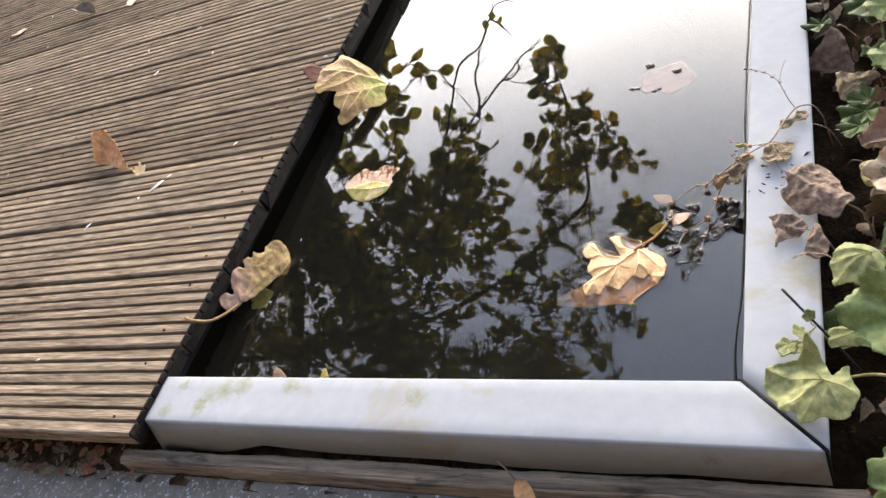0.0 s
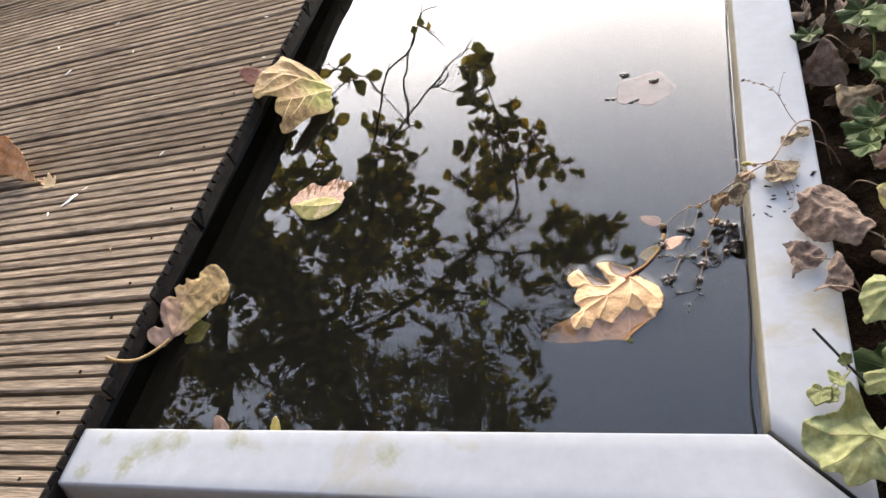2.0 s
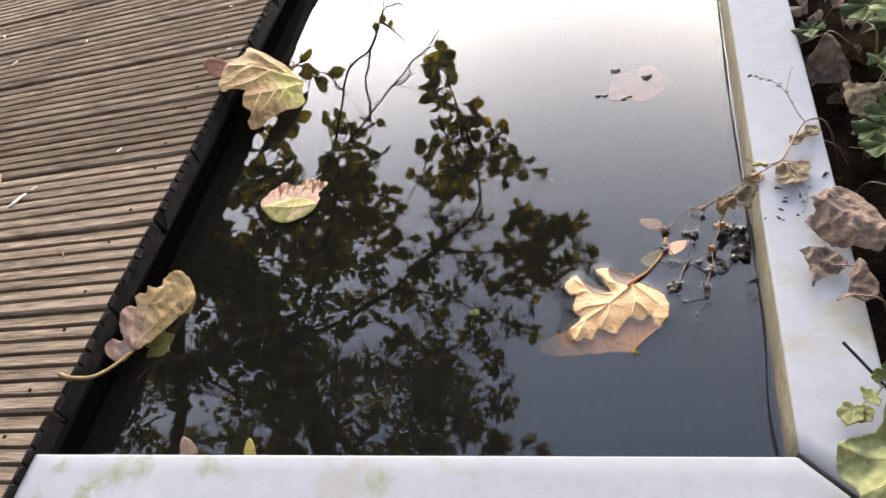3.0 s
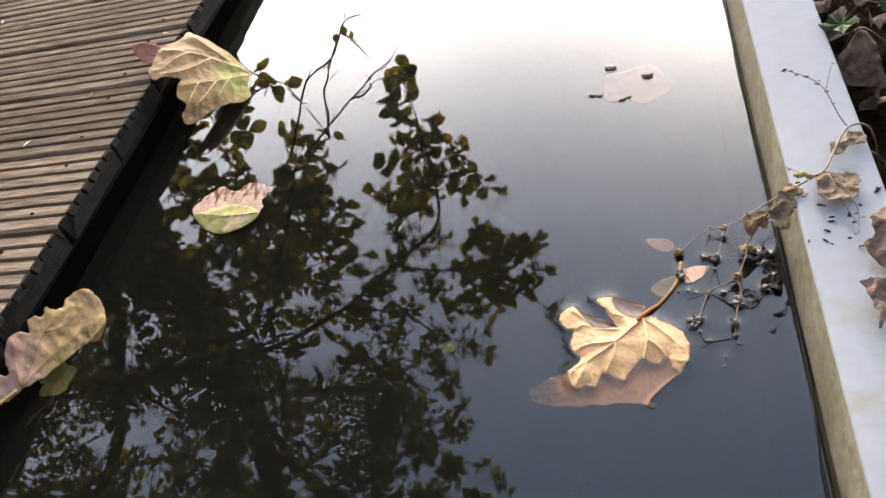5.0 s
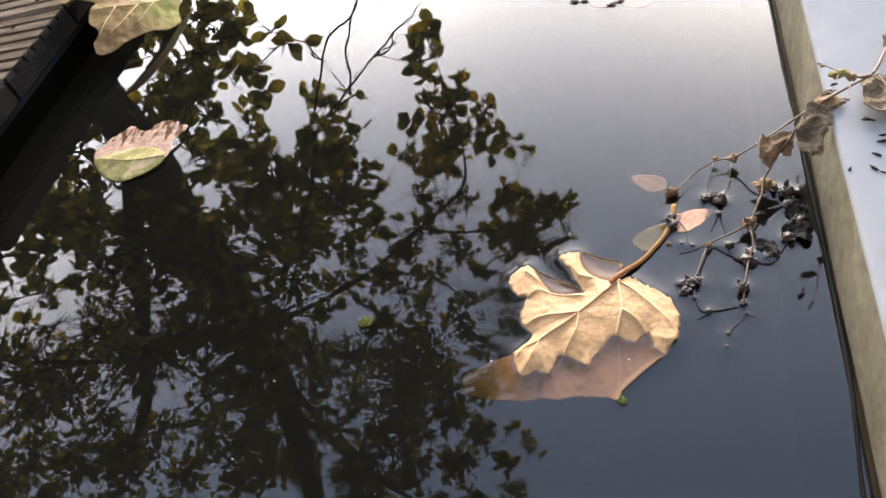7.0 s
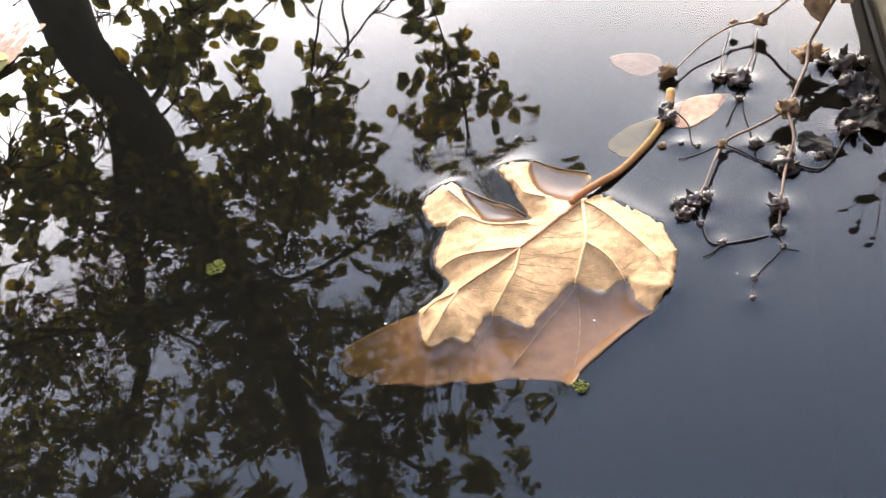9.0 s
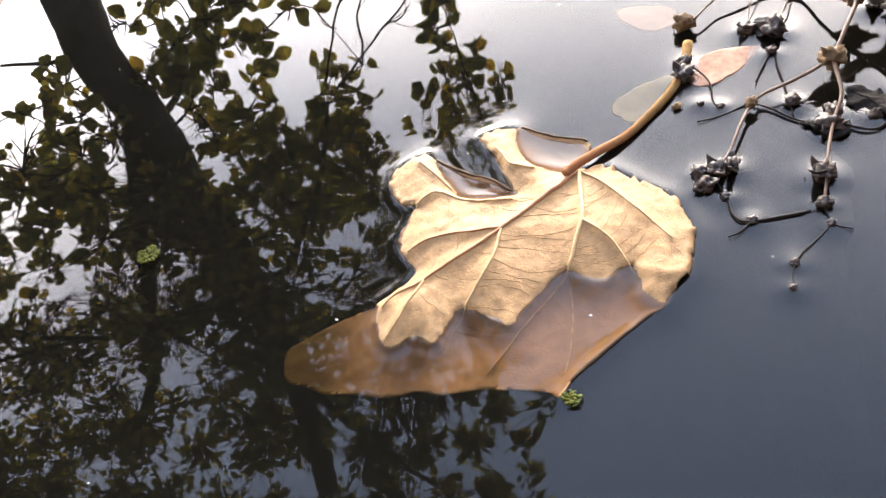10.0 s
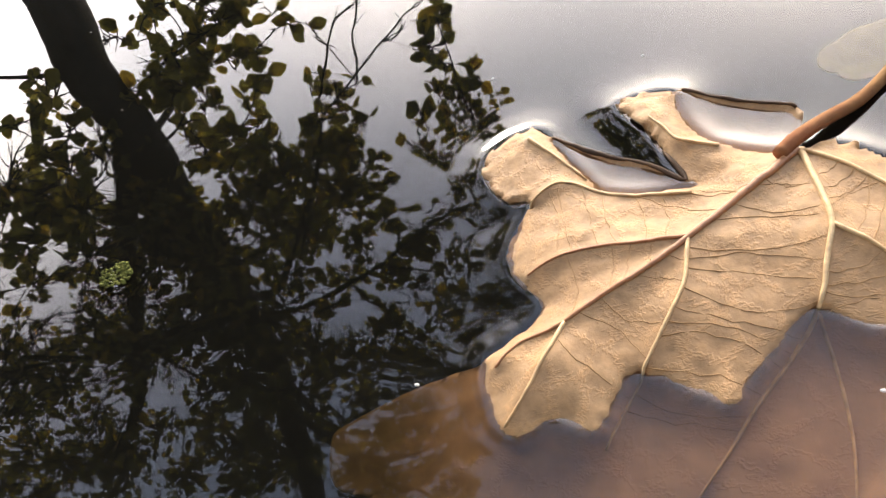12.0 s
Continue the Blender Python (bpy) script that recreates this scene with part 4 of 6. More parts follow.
# ---- the tree over the pond ----
def build_tree():
    rnd = random.Random(11)
    tree = thing("tree", (-4.3, 4.75, -0.05), "leaning broadleaved tree with dark green autumn crown", "tree")
    base = Vector(tree.location)

    def limb(points, thick, fine, sides, parent, label="", name="limb"):
        line = curve_through(points, 6)
        line = [p + Vector((noise.noise(p * 2.3), noise.noise(p * 2.3 + Vector((5, 0, 0))), noise.noise(p * 2.3 + Vector((0, 7, 0))))) * min(0.05, thick) for p in line]
        bm = bmesh.new()
        tube(bm, [p - base for p in line], [r * (1 + 0.07 * noise.noise(Vector((k * 0.6, thick * 50, 0)))) for k, r in enumerate(taper(len(line), thick, fine))], sides)
        return part(name, bm, BARK, parent, label), line

    trunk = [(-4.30, 4.75, -0.10), (-4.32, 4.60, 0.9), (-4.31, 4.34, 1.89), (-4.28, 4.17, 2.28), (-4.12, 4.03, 2.78), (-4.0, 3.9, 3.12), (-3.91, 3.75, 3.41), (-3.74, 3.53, 3.82), (-3.57, 3.22, 4.23),
             (-3.38, 2.89, 4.60), (-3.21, 2.44, 4.97), (-3.06, 1.98, 5.26)]
    stem, line = limb(trunk, 0.225, 0.085, 16, tree, "dark leaning trunk", "trunk")
    nodes = [(p, 0.07) for p in line[14::2]]
    boughs = [([(-4.17, 3.98, 2.70), (-4.23, 3.80, 2.93), (-4.26, 3.58, 3.16), (-4.27, 3.38, 3.36), (-4.27, 3.01, 3.7), (-4.26, 2.61, 4.01), (-4.27, 2.22, 4.22)], 0.100, 0.045),
        ([(-3.72, 3.50, 3.86), (-4.0, 3.45, 4.18), (-4.3, 3.22, 4.3), (-4.84, 2.87, 4.17), (-5.2, 2.63, 3.88), (-5.5, 2.32, 3.65)], 0.030, 0.012),
        ([(-3.47, 2.95, 4.50), (-3.42, 2.97, 5.0), (-3.3, 2.85, 5.5), (-3.12, 2.73, 5.89), (-2.51, 2.49, 6.27)], 0.055, 0.02),
        ([(-3.60, 3.27, 4.18), (-3.75, 3.70, 4.8), (-3.55, 4.27, 5.25), (-3.09, 4.68, 5.28), (-2.61, 5.09, 5.15), (-2.17, 5.42, 5.01), (-2.07, 5.72, 4.72), (-2.17, 6.06, 4.23), (-2.28, 6.37, 3.68)], 0.034, 0.006)]
    boughs += [([(-2.58, 5.03, 5.1), (-2.12, 5.06, 5.26), (-1.65, 5.16, 5.33), (-1.23, 5.24, 5.37)], 0.016, 0.006),
        ([(-3.06, 4.60, 5.24), (-2.5, 4.64, 5.48), (-2.17, 4.5, 5.73), (-1.98, 4.33, 5.92)], 0.014, 0.006),
        ([(-3.66, 3.40, 4.05), (-3.85, 3.9, 4.7), (-3.79, 4.43, 4.72), (-3.53, 5.0, 4.33), (-3.38, 5.4, 3.96)], 0.050, 0.018),
        ([(-4.10, 4.02, 2.82), (-4.25, 4.5, 3.0), (-4.2, 5.0, 3.0), (-3.95, 5.35, 2.9)], 0.040, 0.015),
        ([(-4.29, 4.2, 2.2), (-4.75, 4.3, 2.3), (-5.2, 4.2, 2.2)], 0.030, 0.012),
        ([(-3.60, 3.27, 4.12), (-3.78, 3.06, 4.01), (-4.11, 2.77, 3.88), (-4.48, 2.53, 3.64), (-4.75, 2.39, 3.40)], 0.040, 0.016)]
    boughs += [([(-4.11, 2.77, 3.88), (-3.91, 2.68, 3.99), (-3.74, 2.64, 4.18), (-3.56, 2.66, 4.32)], 0.014, 0.007),
        ([(-3.34, 2.70, 4.68), (-3.2, 2.65, 4.74), (-2.92, 2.51, 4.99), (-2.6, 2.48, 5.17), (-2.37, 2.54, 5.26)], 0.030, 0.012)]
    for points, thick, fine in boughs:
        line = limb(points, thick, fine, 9, stem)[1]
        nodes += [(p, max(fine, thick * 0.6)) for p in line[2::2]]

    # the boughs' sprays of leaves: place, reach and how full; with the leaves' length
    crown = {}
    crown['spire'] = (0.16, [(-2.33, 6.58, 3.70, 0.15, 0.8), (-2.59, 6.75, 3.87, 0.10, 0.6), (-2.33, 6.03, 3.71, 0.14, 0.9), (-2.33, 6.80, 4.06, 0.09, 0.6), (-2.34, 6.26, 4.06, 0.12, 0.9), (-2.01, 6.13, 4.13, 0.15, 0.9), (-2.57, 6.46, 4.60, 0.15, 0.7), (-2.48, 5.70, 4.20, 0.13, 0.8), (-2.28, 6.24, 4.55, 0.21, 0.9), (-1.88, 6.32, 4.66, 0.15, 0.9), (-2.61, 5.48, 4.40, 0.11, 0.7), (-2.79, 6.01, 5.05, 0.17, 0.9), (-2.23, 5.72, 4.61, 0.26, 1.1), (-1.95, 5.94, 4.68, 0.17, 1), (-1.68, 6.30, 5.09, 0.16, 0.8), (-1.35, 5.65, 4.67, 0.08, 0.7), (-2.46, 5.89, 5.13, 0.22, 0.8), (-1.85, 5.91, 4.94, 0.14, 0.8)])
    crown['right_bough'] = (0.13, [(-1.62, 5.41, 5.08, 0.20, 1.2), (-1.46, 5.53, 5.46, 0.22, 1.3), (-1.11, 5.01, 4.98, 0.18, 1.3), (-1.06, 5.38, 5.76, 0.10, 0.9), (-1.17, 4.97, 5.53, 0.13, 1), (-1.49, 4.92, 5.26, 0.23, 1.3), (-1.92, 5.42, 5.61, 0.18, 1.1), (-1.34, 4.66, 5.32, 0.15, 1), (-1.82, 4.93, 5.71, 0.17, 1), (-1.02, 5.50, 5.39, 0.08, 0.8), (-1.88, 4.50, 5.28, 0.12, 0.7), (-1.74, 5.03, 6.01, 0.10, 0.6), (-1.66, 4.32, 5.74, 0.09, 1), (-1.60, 4.60, 5.71, 0.08, 0.5)])
    crown['tracery'] = (0.1, [(-2.34, 5.20, 5.03, 0.28, 0.15), (-2.66, 5.22, 5.31, 0.24, 0.3), (-2.10, 4.66, 5.00, 0.27, 0.15), (-2.15, 5.57, 5.26, 0.19, 0.2), (-2.46, 4.63, 5.39, 0.23, 0.35), (-2.09, 4.43, 5.49, 0.20, 0.25), (-2.71, 4.67, 5.95, 0.24, 0.35), (-2.13, 4.11, 5.51, 0.20, 0.25), (-2.82, 4.91, 5.30, 0.17, 0.6), (-3.02, 4.65, 5.45, 0.20, 0.7), (-2.88, 3.94, 5.29, 0.20, 0.5), (-2.90, 4.39, 6.07, 0.19, 0.35)])
    crown['middle_top'] = (0.15, [(-3.41, 5.53, 3.55, 0.06, 0.8), (-3.33, 5.81, 3.80, 0.13, 0.8), (-2.82, 5.32, 3.48, 0.07, 0.7), (-3.33, 5.73, 4.04, 0.15, 0.9), (-2.94, 5.37, 4.01, 0.09, 0.8), (-3.26, 5.16, 3.74, 0.17, 0.9), (-3.37, 5.54, 4.40, 0.29, 1.3), (-2.84, 4.91, 4.10, 0.15, 1.1), (-2.89, 5.20, 4.66, 0.11, 0.9), (-3.58, 5.19, 4.19, 0.27, 1.3), (-3.53, 4.62, 3.88, 0.27, 1.3), (-4.20, 5.18, 4.11, 0.26, 1.1), (-3.71, 4.91, 3.68, 0.15, 0.8), (-4.12, 4.68, 3.79, 0.20, 1)])
    crown['middle'] = (0.14, [(-3.32, 5.08, 4.57, 0.34, 1.5), (-3.12, 5.16, 5.10, 0.23, 1.1), (-3.91, 4.43, 4.03, 0.32, 1.4), (-3.83, 4.97, 4.90, 0.37, 1.5), (-3.23, 4.69, 4.92, 0.25, 1.1), (-3.68, 4.25, 4.74, 0.25, 1), (-3.56, 4.69, 5.47, 0.21, 0.8), (-3.34, 3.94, 5.02, 0.18, 0.6), (-3.25, 4.34, 5.55, 0.20, 0.5), (-4.59, 4.49, 4.37, 0.30, 1.3), (-4.48, 4.21, 3.74, 0.31, 1.3), (-4.30, 4.65, 4.94, 0.29, 1.1), (-4.21, 3.93, 4.60, 0.24, 0.8), (-4.49, 4.00, 4.49, 0.24, 0.8)])
    crown['left_top'] = (0.15, [(-3.34, 5.00, 2.45, 0.11, 1), (-3.30, 5.31, 2.67, 0.09, 1), (-2.84, 4.75, 2.45, 0.08, 0.9), (-3.08, 5.40, 2.89, 0.08, 0.8), (-3.45, 4.85, 2.41, 0.12, 1), (-3.50, 4.61, 2.38, 0.14, 1.1), (-3.87, 5.17, 2.53, 0.10, 0.9), (-3.12, 4.58, 2.55, 0.11, 1), (-3.55, 4.91, 2.76, 0.15, 1.1), (-3.76, 4.79, 2.73, 0.19, 1.2), (-3.61, 4.32, 2.32, 0.14, 1), (-4.22, 4.79, 2.69, 0.15, 1.1), (-3.96, 4.18, 2.49, 0.14, 1), (-3.84, 4.38, 2.67, 0.18, 1.1), (-3.92, 4.76, 3.03, 0.17, 0.9), (-3.13, 4.43, 2.69, 0.11, 0.8), (-3.63, 4.78, 3.18, 0.11, 0.7), (-3.41, 4.55, 3.19, 0.10, 0.7)])
    crown['left'] = (0.13, [(-4.42, 4.12, 3.33, 0.16, 1), (-5.12, 3.96, 3.16, 0.18, 1), (-4.74, 3.34, 2.83, 0.19, 1), (-5.13, 3.81, 3.45, 0.26, 1.2), (-4.58, 3.73, 3.42, 0.25, 1.3), (-4.96, 3.21, 3.07, 0.20, 1.1), (-4.93, 3.74, 3.94, 0.26, 1), (-4.13, 3.56, 3.55, 0.21, 1), (-5.02, 3.41, 3.60, 0.22, 0.8), (-5.27, 3.16, 3.49, 0.25, 0.7), (-5.08, 2.93, 2.78, 0.26, 1), (-5.73, 3.02, 3.43, 0.29, 0.9)])
    crown['by_trunk'] = (0.12, [(-4.47, 3.92, 2.09, 0.09, 0.9), (-4.64, 4.05, 2.40, 0.18, 0.9), (-4.08, 3.53, 2.27, 0.14, 0.9), (-4.82, 3.88, 2.45, 0.11, 0.8), (-4.61, 3.56, 2.20, 0.07, 0.8), (-4.35, 3.47, 2.39, 0.15, 0.9), (-4.94, 3.69, 2.72, 0.13, 0.7), (-4.16, 3.35, 2.50, 0.16, 0.9), (-4.41, 3.81, 2.76, 0.09, 0.6), (-4.70, 3.46, 2.80, 0.21, 1), (-4.44, 3.00, 2.46, 0.17, 0.9), (-4.69, 3.66, 3.15, 0.19, 1), (-4.72, 2.98, 2.39, 0.19, 0.9), (-4.77, 3.34, 2.14, 0.09, 0.6)])
    crown['over_trunk'] = (0.14, [(-4.19, 4.58, 2.24, 0.09, 0.5), (-4.20, 4.91, 2.44, 0.16, 1), (-3.73, 4.28, 2.37, 0.14, 1), (-4.37, 4.67, 2.73, 0.09, 0.5), (-3.96, 4.42, 2.71, 0.13, 0.9), (-3.66, 4.63, 2.37, 0.15, 1), (-4.05, 4.94, 2.94, 0.18, 1), (-3.72, 4.54, 2.00, 0.19, 1), (-3.76, 5.12, 2.31, 0.23, 1), (-3.50, 5.24, 2.49, 0.21, 0.9), (-3.70, 4.13, 2.75, 0.16, 1), (-4.09, 4.56, 3.45, 0.22, 1.2), (-3.51, 4.31, 3.12, 0.18, 1), (-3.41, 4.41, 3.35, 0.17, 1.1), (-4.47, 4.29, 3.20, 0.14, 0.7)])
    crown['low_left'] = (0.08, [(-5.35, 3.39, 4.55, 0.22, 1), (-5.81, 3.30, 4.58, 0.28, 0.8), (-5.48, 2.80, 4.03, 0.26, 0.7), (-5.46, 3.23, 5.13, 0.23, 0.9), (-5.66, 2.63, 4.54, 0.28, 0.8), (-5.25, 2.63, 4.76, 0.28, 1), (-5.36, 3.66, 5.06, 0.21, 1), (-4.45, 3.23, 4.95, 0.20, 1), (-4.57, 3.44, 5.53, 0.20, 1), (-4.30, 3.84, 5.51, 0.23, 1.1), (-3.96, 3.21, 5.36, 0.26, 1.3), (-5.29, 2.93, 5.58, 0.30, 1.2), (-4.51, 2.79, 5.41, 0.28, 1.2), (-5.44, 3.45, 4.23, 0.22, 0.7), (-5.36, 3.95, 4.73, 0.23, 0.7), (-5.75, 2.69, 3.71, 0.32, 0.8), (-6.28, 2.50, 4.45, 0.35, 0.9), (-5.81, 3.23, 4.11, 0.18, 0.5)])
    crown['low_middle'] = (0.085, [(-4.34, 3.02, 6.00, 0.29, 1.2), (-4.02, 3.48, 6.38, 0.24, 0.9), (-3.60, 3.54, 5.61, 0.22, 0.9), (-3.60, 3.84, 6.49, 0.28, 0.8), (-3.15, 4.01, 6.06, 0.23, 0.8), (-2.69, 4.11, 6.01, 0.21, 0.8), (-2.66, 4.28, 6.76, 0.27, 0.9), (-2.76, 3.61, 6.10, 0.24, 0.8), (-3.30, 3.42, 6.63, 0.29, 0.8), (-2.94, 3.49, 6.77, 0.28, 0.9), (-2.36, 3.47, 6.33, 0.25, 0.9), (-4.21, 4.27, 5.92, 0.23, 0.6), (-3.59, 3.88, 5.70, 0.19, 0.5)])
    crown['low_right'] = (0.09, [(-2.13, 4.27, 6.29, 0.17, 0.8), (-2.34, 4.53, 6.42, 0.12, 0.6), (-1.87, 3.82, 6.12, 0.10, 0.5), (-2.17, 4.03, 6.87, 0.20, 0.9), (-2.14, 3.45, 6.69, 0.23, 0.9), (-1.75, 3.47, 6.60, 0.10, 0.5), (-1.76, 3.67, 7.27, 0.11, 0.6), (-1.79, 3.05, 6.62, 0.16, 0.8), (-2.44, 3.20, 6.98, 0.27, 1), (-1.59, 3.42, 7.13, 0.08, 0.5), (-2.72, 2.86, 6.37, 0.25, 0.9), (-1.90, 3.12, 7.49, 0.17, 0.8), (-2.11, 2.68, 6.87, 0.25, 1), (-1.65, 2.68, 7.14, 0.10, 0.6)])
    crown['near'] = (0.085, [(-3.53, 3.07, 6.74, 0.30, 1), (-4.21, 3.04, 6.74, 0.31, 1.1), (-4.32, 2.56, 5.90, 0.29, 1.2), (-5.23, 2.72, 6.21, 0.31, 1.2), (-5.39, 2.49, 5.54, 0.30, 1), (-5.65, 2.34, 5.09, 0.29, 0.9), (-6.40, 2.50, 5.22, 0.31, 0.9), (-2.58, 2.61, 6.88, 0.29, 1), (-3.33, 2.64, 7.19, 0.34, 1), (-3.88, 2.49, 6.99, 0.34, 1), (-4.11, 2.15, 6.26, 0.31, 1.1), (-5.02, 2.31, 6.63, 0.34, 1.1), (-5.08, 2.06, 5.79, 0.32, 1), (-5.55, 2.00, 5.55, 0.32, 0.9), (-6.22, 2.03, 5.53, 0.34, 0.9), (-5.98, 1.95, 4.54, 0.34, 0.9), (-6.45, 1.70, 5.25, 0.37, 0.9), (-3.46, 2.09, 7.16, 0.40, 1), (-4.27, 1.71, 6.40, 0.38, 1)])
    leaves_v, leaves_f = [], []
    twigs = bmesh.new()

    def add_leaf(at, way, size):
        """A broad leaf of eight faces, folded along its rib."""
        way = way.normalized()
        side = way.cross(Vector((rnd.gauss(0, 1), rnd.gauss(0, 1), rnd.gauss(0, 1))))
        side = side.normalized() if side.length > 1e-3 else way.orthogonal().normalized()
        up = way.cross(side)
        w, n0 = size * rnd.uniform(0.36, 0.48), len(leaves_v)
        fold = rnd.uniform(0.02, 0.35) * w
        bend = rnd.uniform(-0.2, 0.2) * size
        for a, b, c in ((0, 0, 0), (0.16, 0.66, 1), (0.46, 1, 1), (0.78, 0.66, 0.6), (1, 0, 0.1), (0.78, -0.66, 0.6), (0.46, -1, 1), (0.16, -0.66, 1), (0.5, 0, 0)):
            leaves_v.append(tuple(at - base + way * a * size + side * b * w + up * (c * fold + bend * a * a)))
        leaves_f.extend(tuple(n0 + k for k in f) for f in ((0, 1, 8), (1, 2, 8), (2, 3, 8), (3, 4, 8), (4, 5, 8), (5, 6, 8), (6, 7, 8), (7, 0, 8)))

    root = Vector((-3.6, 3.3, 4.1))
    airy = {"spire": 1.05, "right_bough": 1.15, "tracery": 1.9, "middle_top": 0.9, "middle": 0.72, "left_top": 0.85, "by_trunk": 0.7, "over_trunk": 0.7, "left": 0.75, "low_left": 0.31, "low_middle": 0.75, "near": 0.6, "low_right": 1.1}
    sprays = [(Vector(c[:3]), c[3], c[4], size, airy.get(name, 1.15)) for name, (size, group) in crown.items() for c in group]
    deep = [q for name, q in ((name, q) for name, (size, group) in crown.items() if name in ("low_left", "low_middle", "near") for q in group)]
    for k in range(46):                     # thinner growth between the lower boughs
        a, b = Vector(rnd.choice(deep)[:3]), None
        b = min((Vector(q[:3]) for q in rnd.sample(deep, 12)), key=lambda q: (q - a).length if (q - a).length > 0.05 else 9)
        sprays.append((a.lerp(b, rnd.uniform(0.35, 0.65)) * rnd.uniform(0.92, 1.06), 0.36, 0.26, 0.075, 1.0))
    for k in range(40):                      # and round the trunk's upper reach
        a = Vector(rnd.choice(((-4.12, 4.03, 2.78), (-3.91, 3.75, 3.41), (-3.74, 3.53, 3.82), (-3.57, 3.22, 4.23), (-3.44, 2.87, 4.57), (-4.26, 3.58, 3.16), (-4.27, 3.01, 3.7), (-4.26, 2.61, 4.01), (-3.34, 2.41, 4.9))))
        sprays.append((a + Vector((rnd.uniform(-0.1, 0.5), rnd.uniform(-0.6, 0), rnd.uniform(-0.35, 0.35))) + Vector((0.6, 0.55, 0)) * rnd.gauss(0, 0.45), 0.30, 0.34, 0.10, 1.0))
    lace = [q for name in ("tracery", "low_right", "low_middle") for q in crown[name][1]]
    for k in range(14):                      # fine twigs with small leaves between the outer boughs
        sprays.append((Vector(rnd.choice(lace)[:3]) + Vector((rnd.gauss(0, 0.2), rnd.gauss(0, 0.2), rnd.gauss(0, 0.2))), 0.20, 0.25, 0.06, 1.0))
    sprays.sort(key=lambda c: (c[0] - root).length)
    for at, r, full, size, dense in sprays:
        start, thick = min(nodes, key=lambda q: (q[0] - at).length + 0.15 * (q[0] - root).length)
        mid = start.lerp(at, 0.5) + Vector((rnd.uniform(-1, 1), rnd.uniform(-1, 1), rnd.uniform(-0.6, 1))) * 0.10 * (at - start).length
        mine = max(0.006, min(thick, 0.022) * 0.5)
        limb([start, mid, at], mine, mine * 0.5, 6, stem)
        nodes += [(mid, mine * 0.85), (at, mine * 0.7)]
        wanted = 7.0 * dense * full ** 1.3 * (r / (0.5 * size)) ** 2
        made = 0
        while made < wanted:
            # a twig that leaves the bough, with leaves along it
            way = Vector((rnd.gauss(0, 1), rnd.gauss(0, 1), rnd.gauss(0, 0.9))).normalized() * r * rnd.uniform(0.45, 1.12)
            a = at.lerp(mid, rnd.uniform(0, 0.25)) + way * rnd.uniform(0.0, 0.2)
            b = a.lerp(at + way, 0.5) + Vector((rnd.gauss(0, 1), rnd.gauss(0, 1), rnd.gauss(0, 1))) * 0.08 * r
            c = at + way
            tube(twigs, [p - base for p in (a, b, c)], [0.006, 0.0045, 0.0028], 3)
            for q in range(rnd.randint(2, 5)):
                t = rnd.uniform(0.3, 1.0)
                p = a.lerp(b, t * 2) if t < 0.5 else b.lerp(c, t * 2 - 1)
                add_leaf(p, way.normalized() + Vector((rnd.gauss(0, .8), rnd.gauss(0, .8), rnd.gauss(0, .7) - 0.3)), size * rnd.choice((0.35, 0.45, 0.55, 0.7, 0.8, 0.9, 1.0, 1.05)))
                made += 1
        for k in range(4 if full > 0.6 else 10):                   # bare shoots
            way = Vector((rnd.gauss(0, 1), rnd.gauss(0, 1), rnd.gauss(0, 0.7))).normalized() * r * rnd.uniform(0.8, 1.5)
            a = mid.lerp(at, rnd.uniform(0.3, 1))
            b = a + way * 0.5 + Vector((rnd.gauss(0, 1), rnd.gauss(0, 1), rnd.gauss(0, 1))) * 0.12 * r
            e = b + way * 0.4 + Vector((rnd.gauss(0, 1), rnd.gauss(0, 1), rnd.gauss(0, 1))) * 0.3 * r
            tube(twigs, [p - base for p in (a, b, a + way)], [0.008, 0.006, 0.003], 3)
            tube(twigs, [p - base for p in (b, e)], [0.005, 0.0025], 3)
    # bare twigs that stand out beyond the crown
    for ends in ([(-3.53, 5.31, 3.96), (-3.37, 5.59, 3.7), (-3.14, 5.98, 3.27), (-2.9, 6.15, 3.16), (-2.77, 6.29, 3.0), (-2.66, 6.4, 2.87), (-2.53, 6.45, 2.86)], [(-3.02, 5.72, 3.76), (-3.0, 5.96, 3.42), (-2.9, 6.14, 3.17), (-2.74, 6.32, 2.96)],
                 [(-3.35, 5.47, 3.89), (-3.01, 5.79, 3.7), (-2.72, 6.03, 3.53), (-2.48, 6.21, 3.4), (-2.37, 6.27, 3.37)], [(-2.77, 6.0, 3.55), (-2.65, 6.05, 3.56), (-2.55, 6.13, 3.49)], [(-2.75, 6.31, 2.97), (-2.69, 6.32, 3.02), (-2.67, 6.31, 3.05)]):
        line = curve_through(ends, 6)
        line = [p + Vector((noise.noise(p * 6), noise.noise(p * 6 + Vector((5, 0, 0))), noise.noise(p * 6 + Vector((0, 5, 0))))) * 0.03 for p in line]
        bm = bmesh.new()
        tube(bm, [p - base for p in line], taper(len(line), 0.013, 0.006), 5)
        for k in range(3, len(line) - 1, 4):                 # fine side shoots
            out = (line[k + 1] - line[k]).normalized() * rnd.uniform(0.08, 0.2) + Vector((rnd.gauss(0, 1), rnd.gauss(0, 1), rnd.gauss(0, 1))) * 0.07
            bend = Vector((rnd.uniform(-0.03, 0.03), rnd.uniform(-0.02, 0.03), 0))
            tube(bm, [line[k] - base, line[k] + out * 0.5 + bend - base, line[k] + out - base], [0.006, 0.005, 0.0035], 4)
        part("bare_twig", bm, BARK, tree)
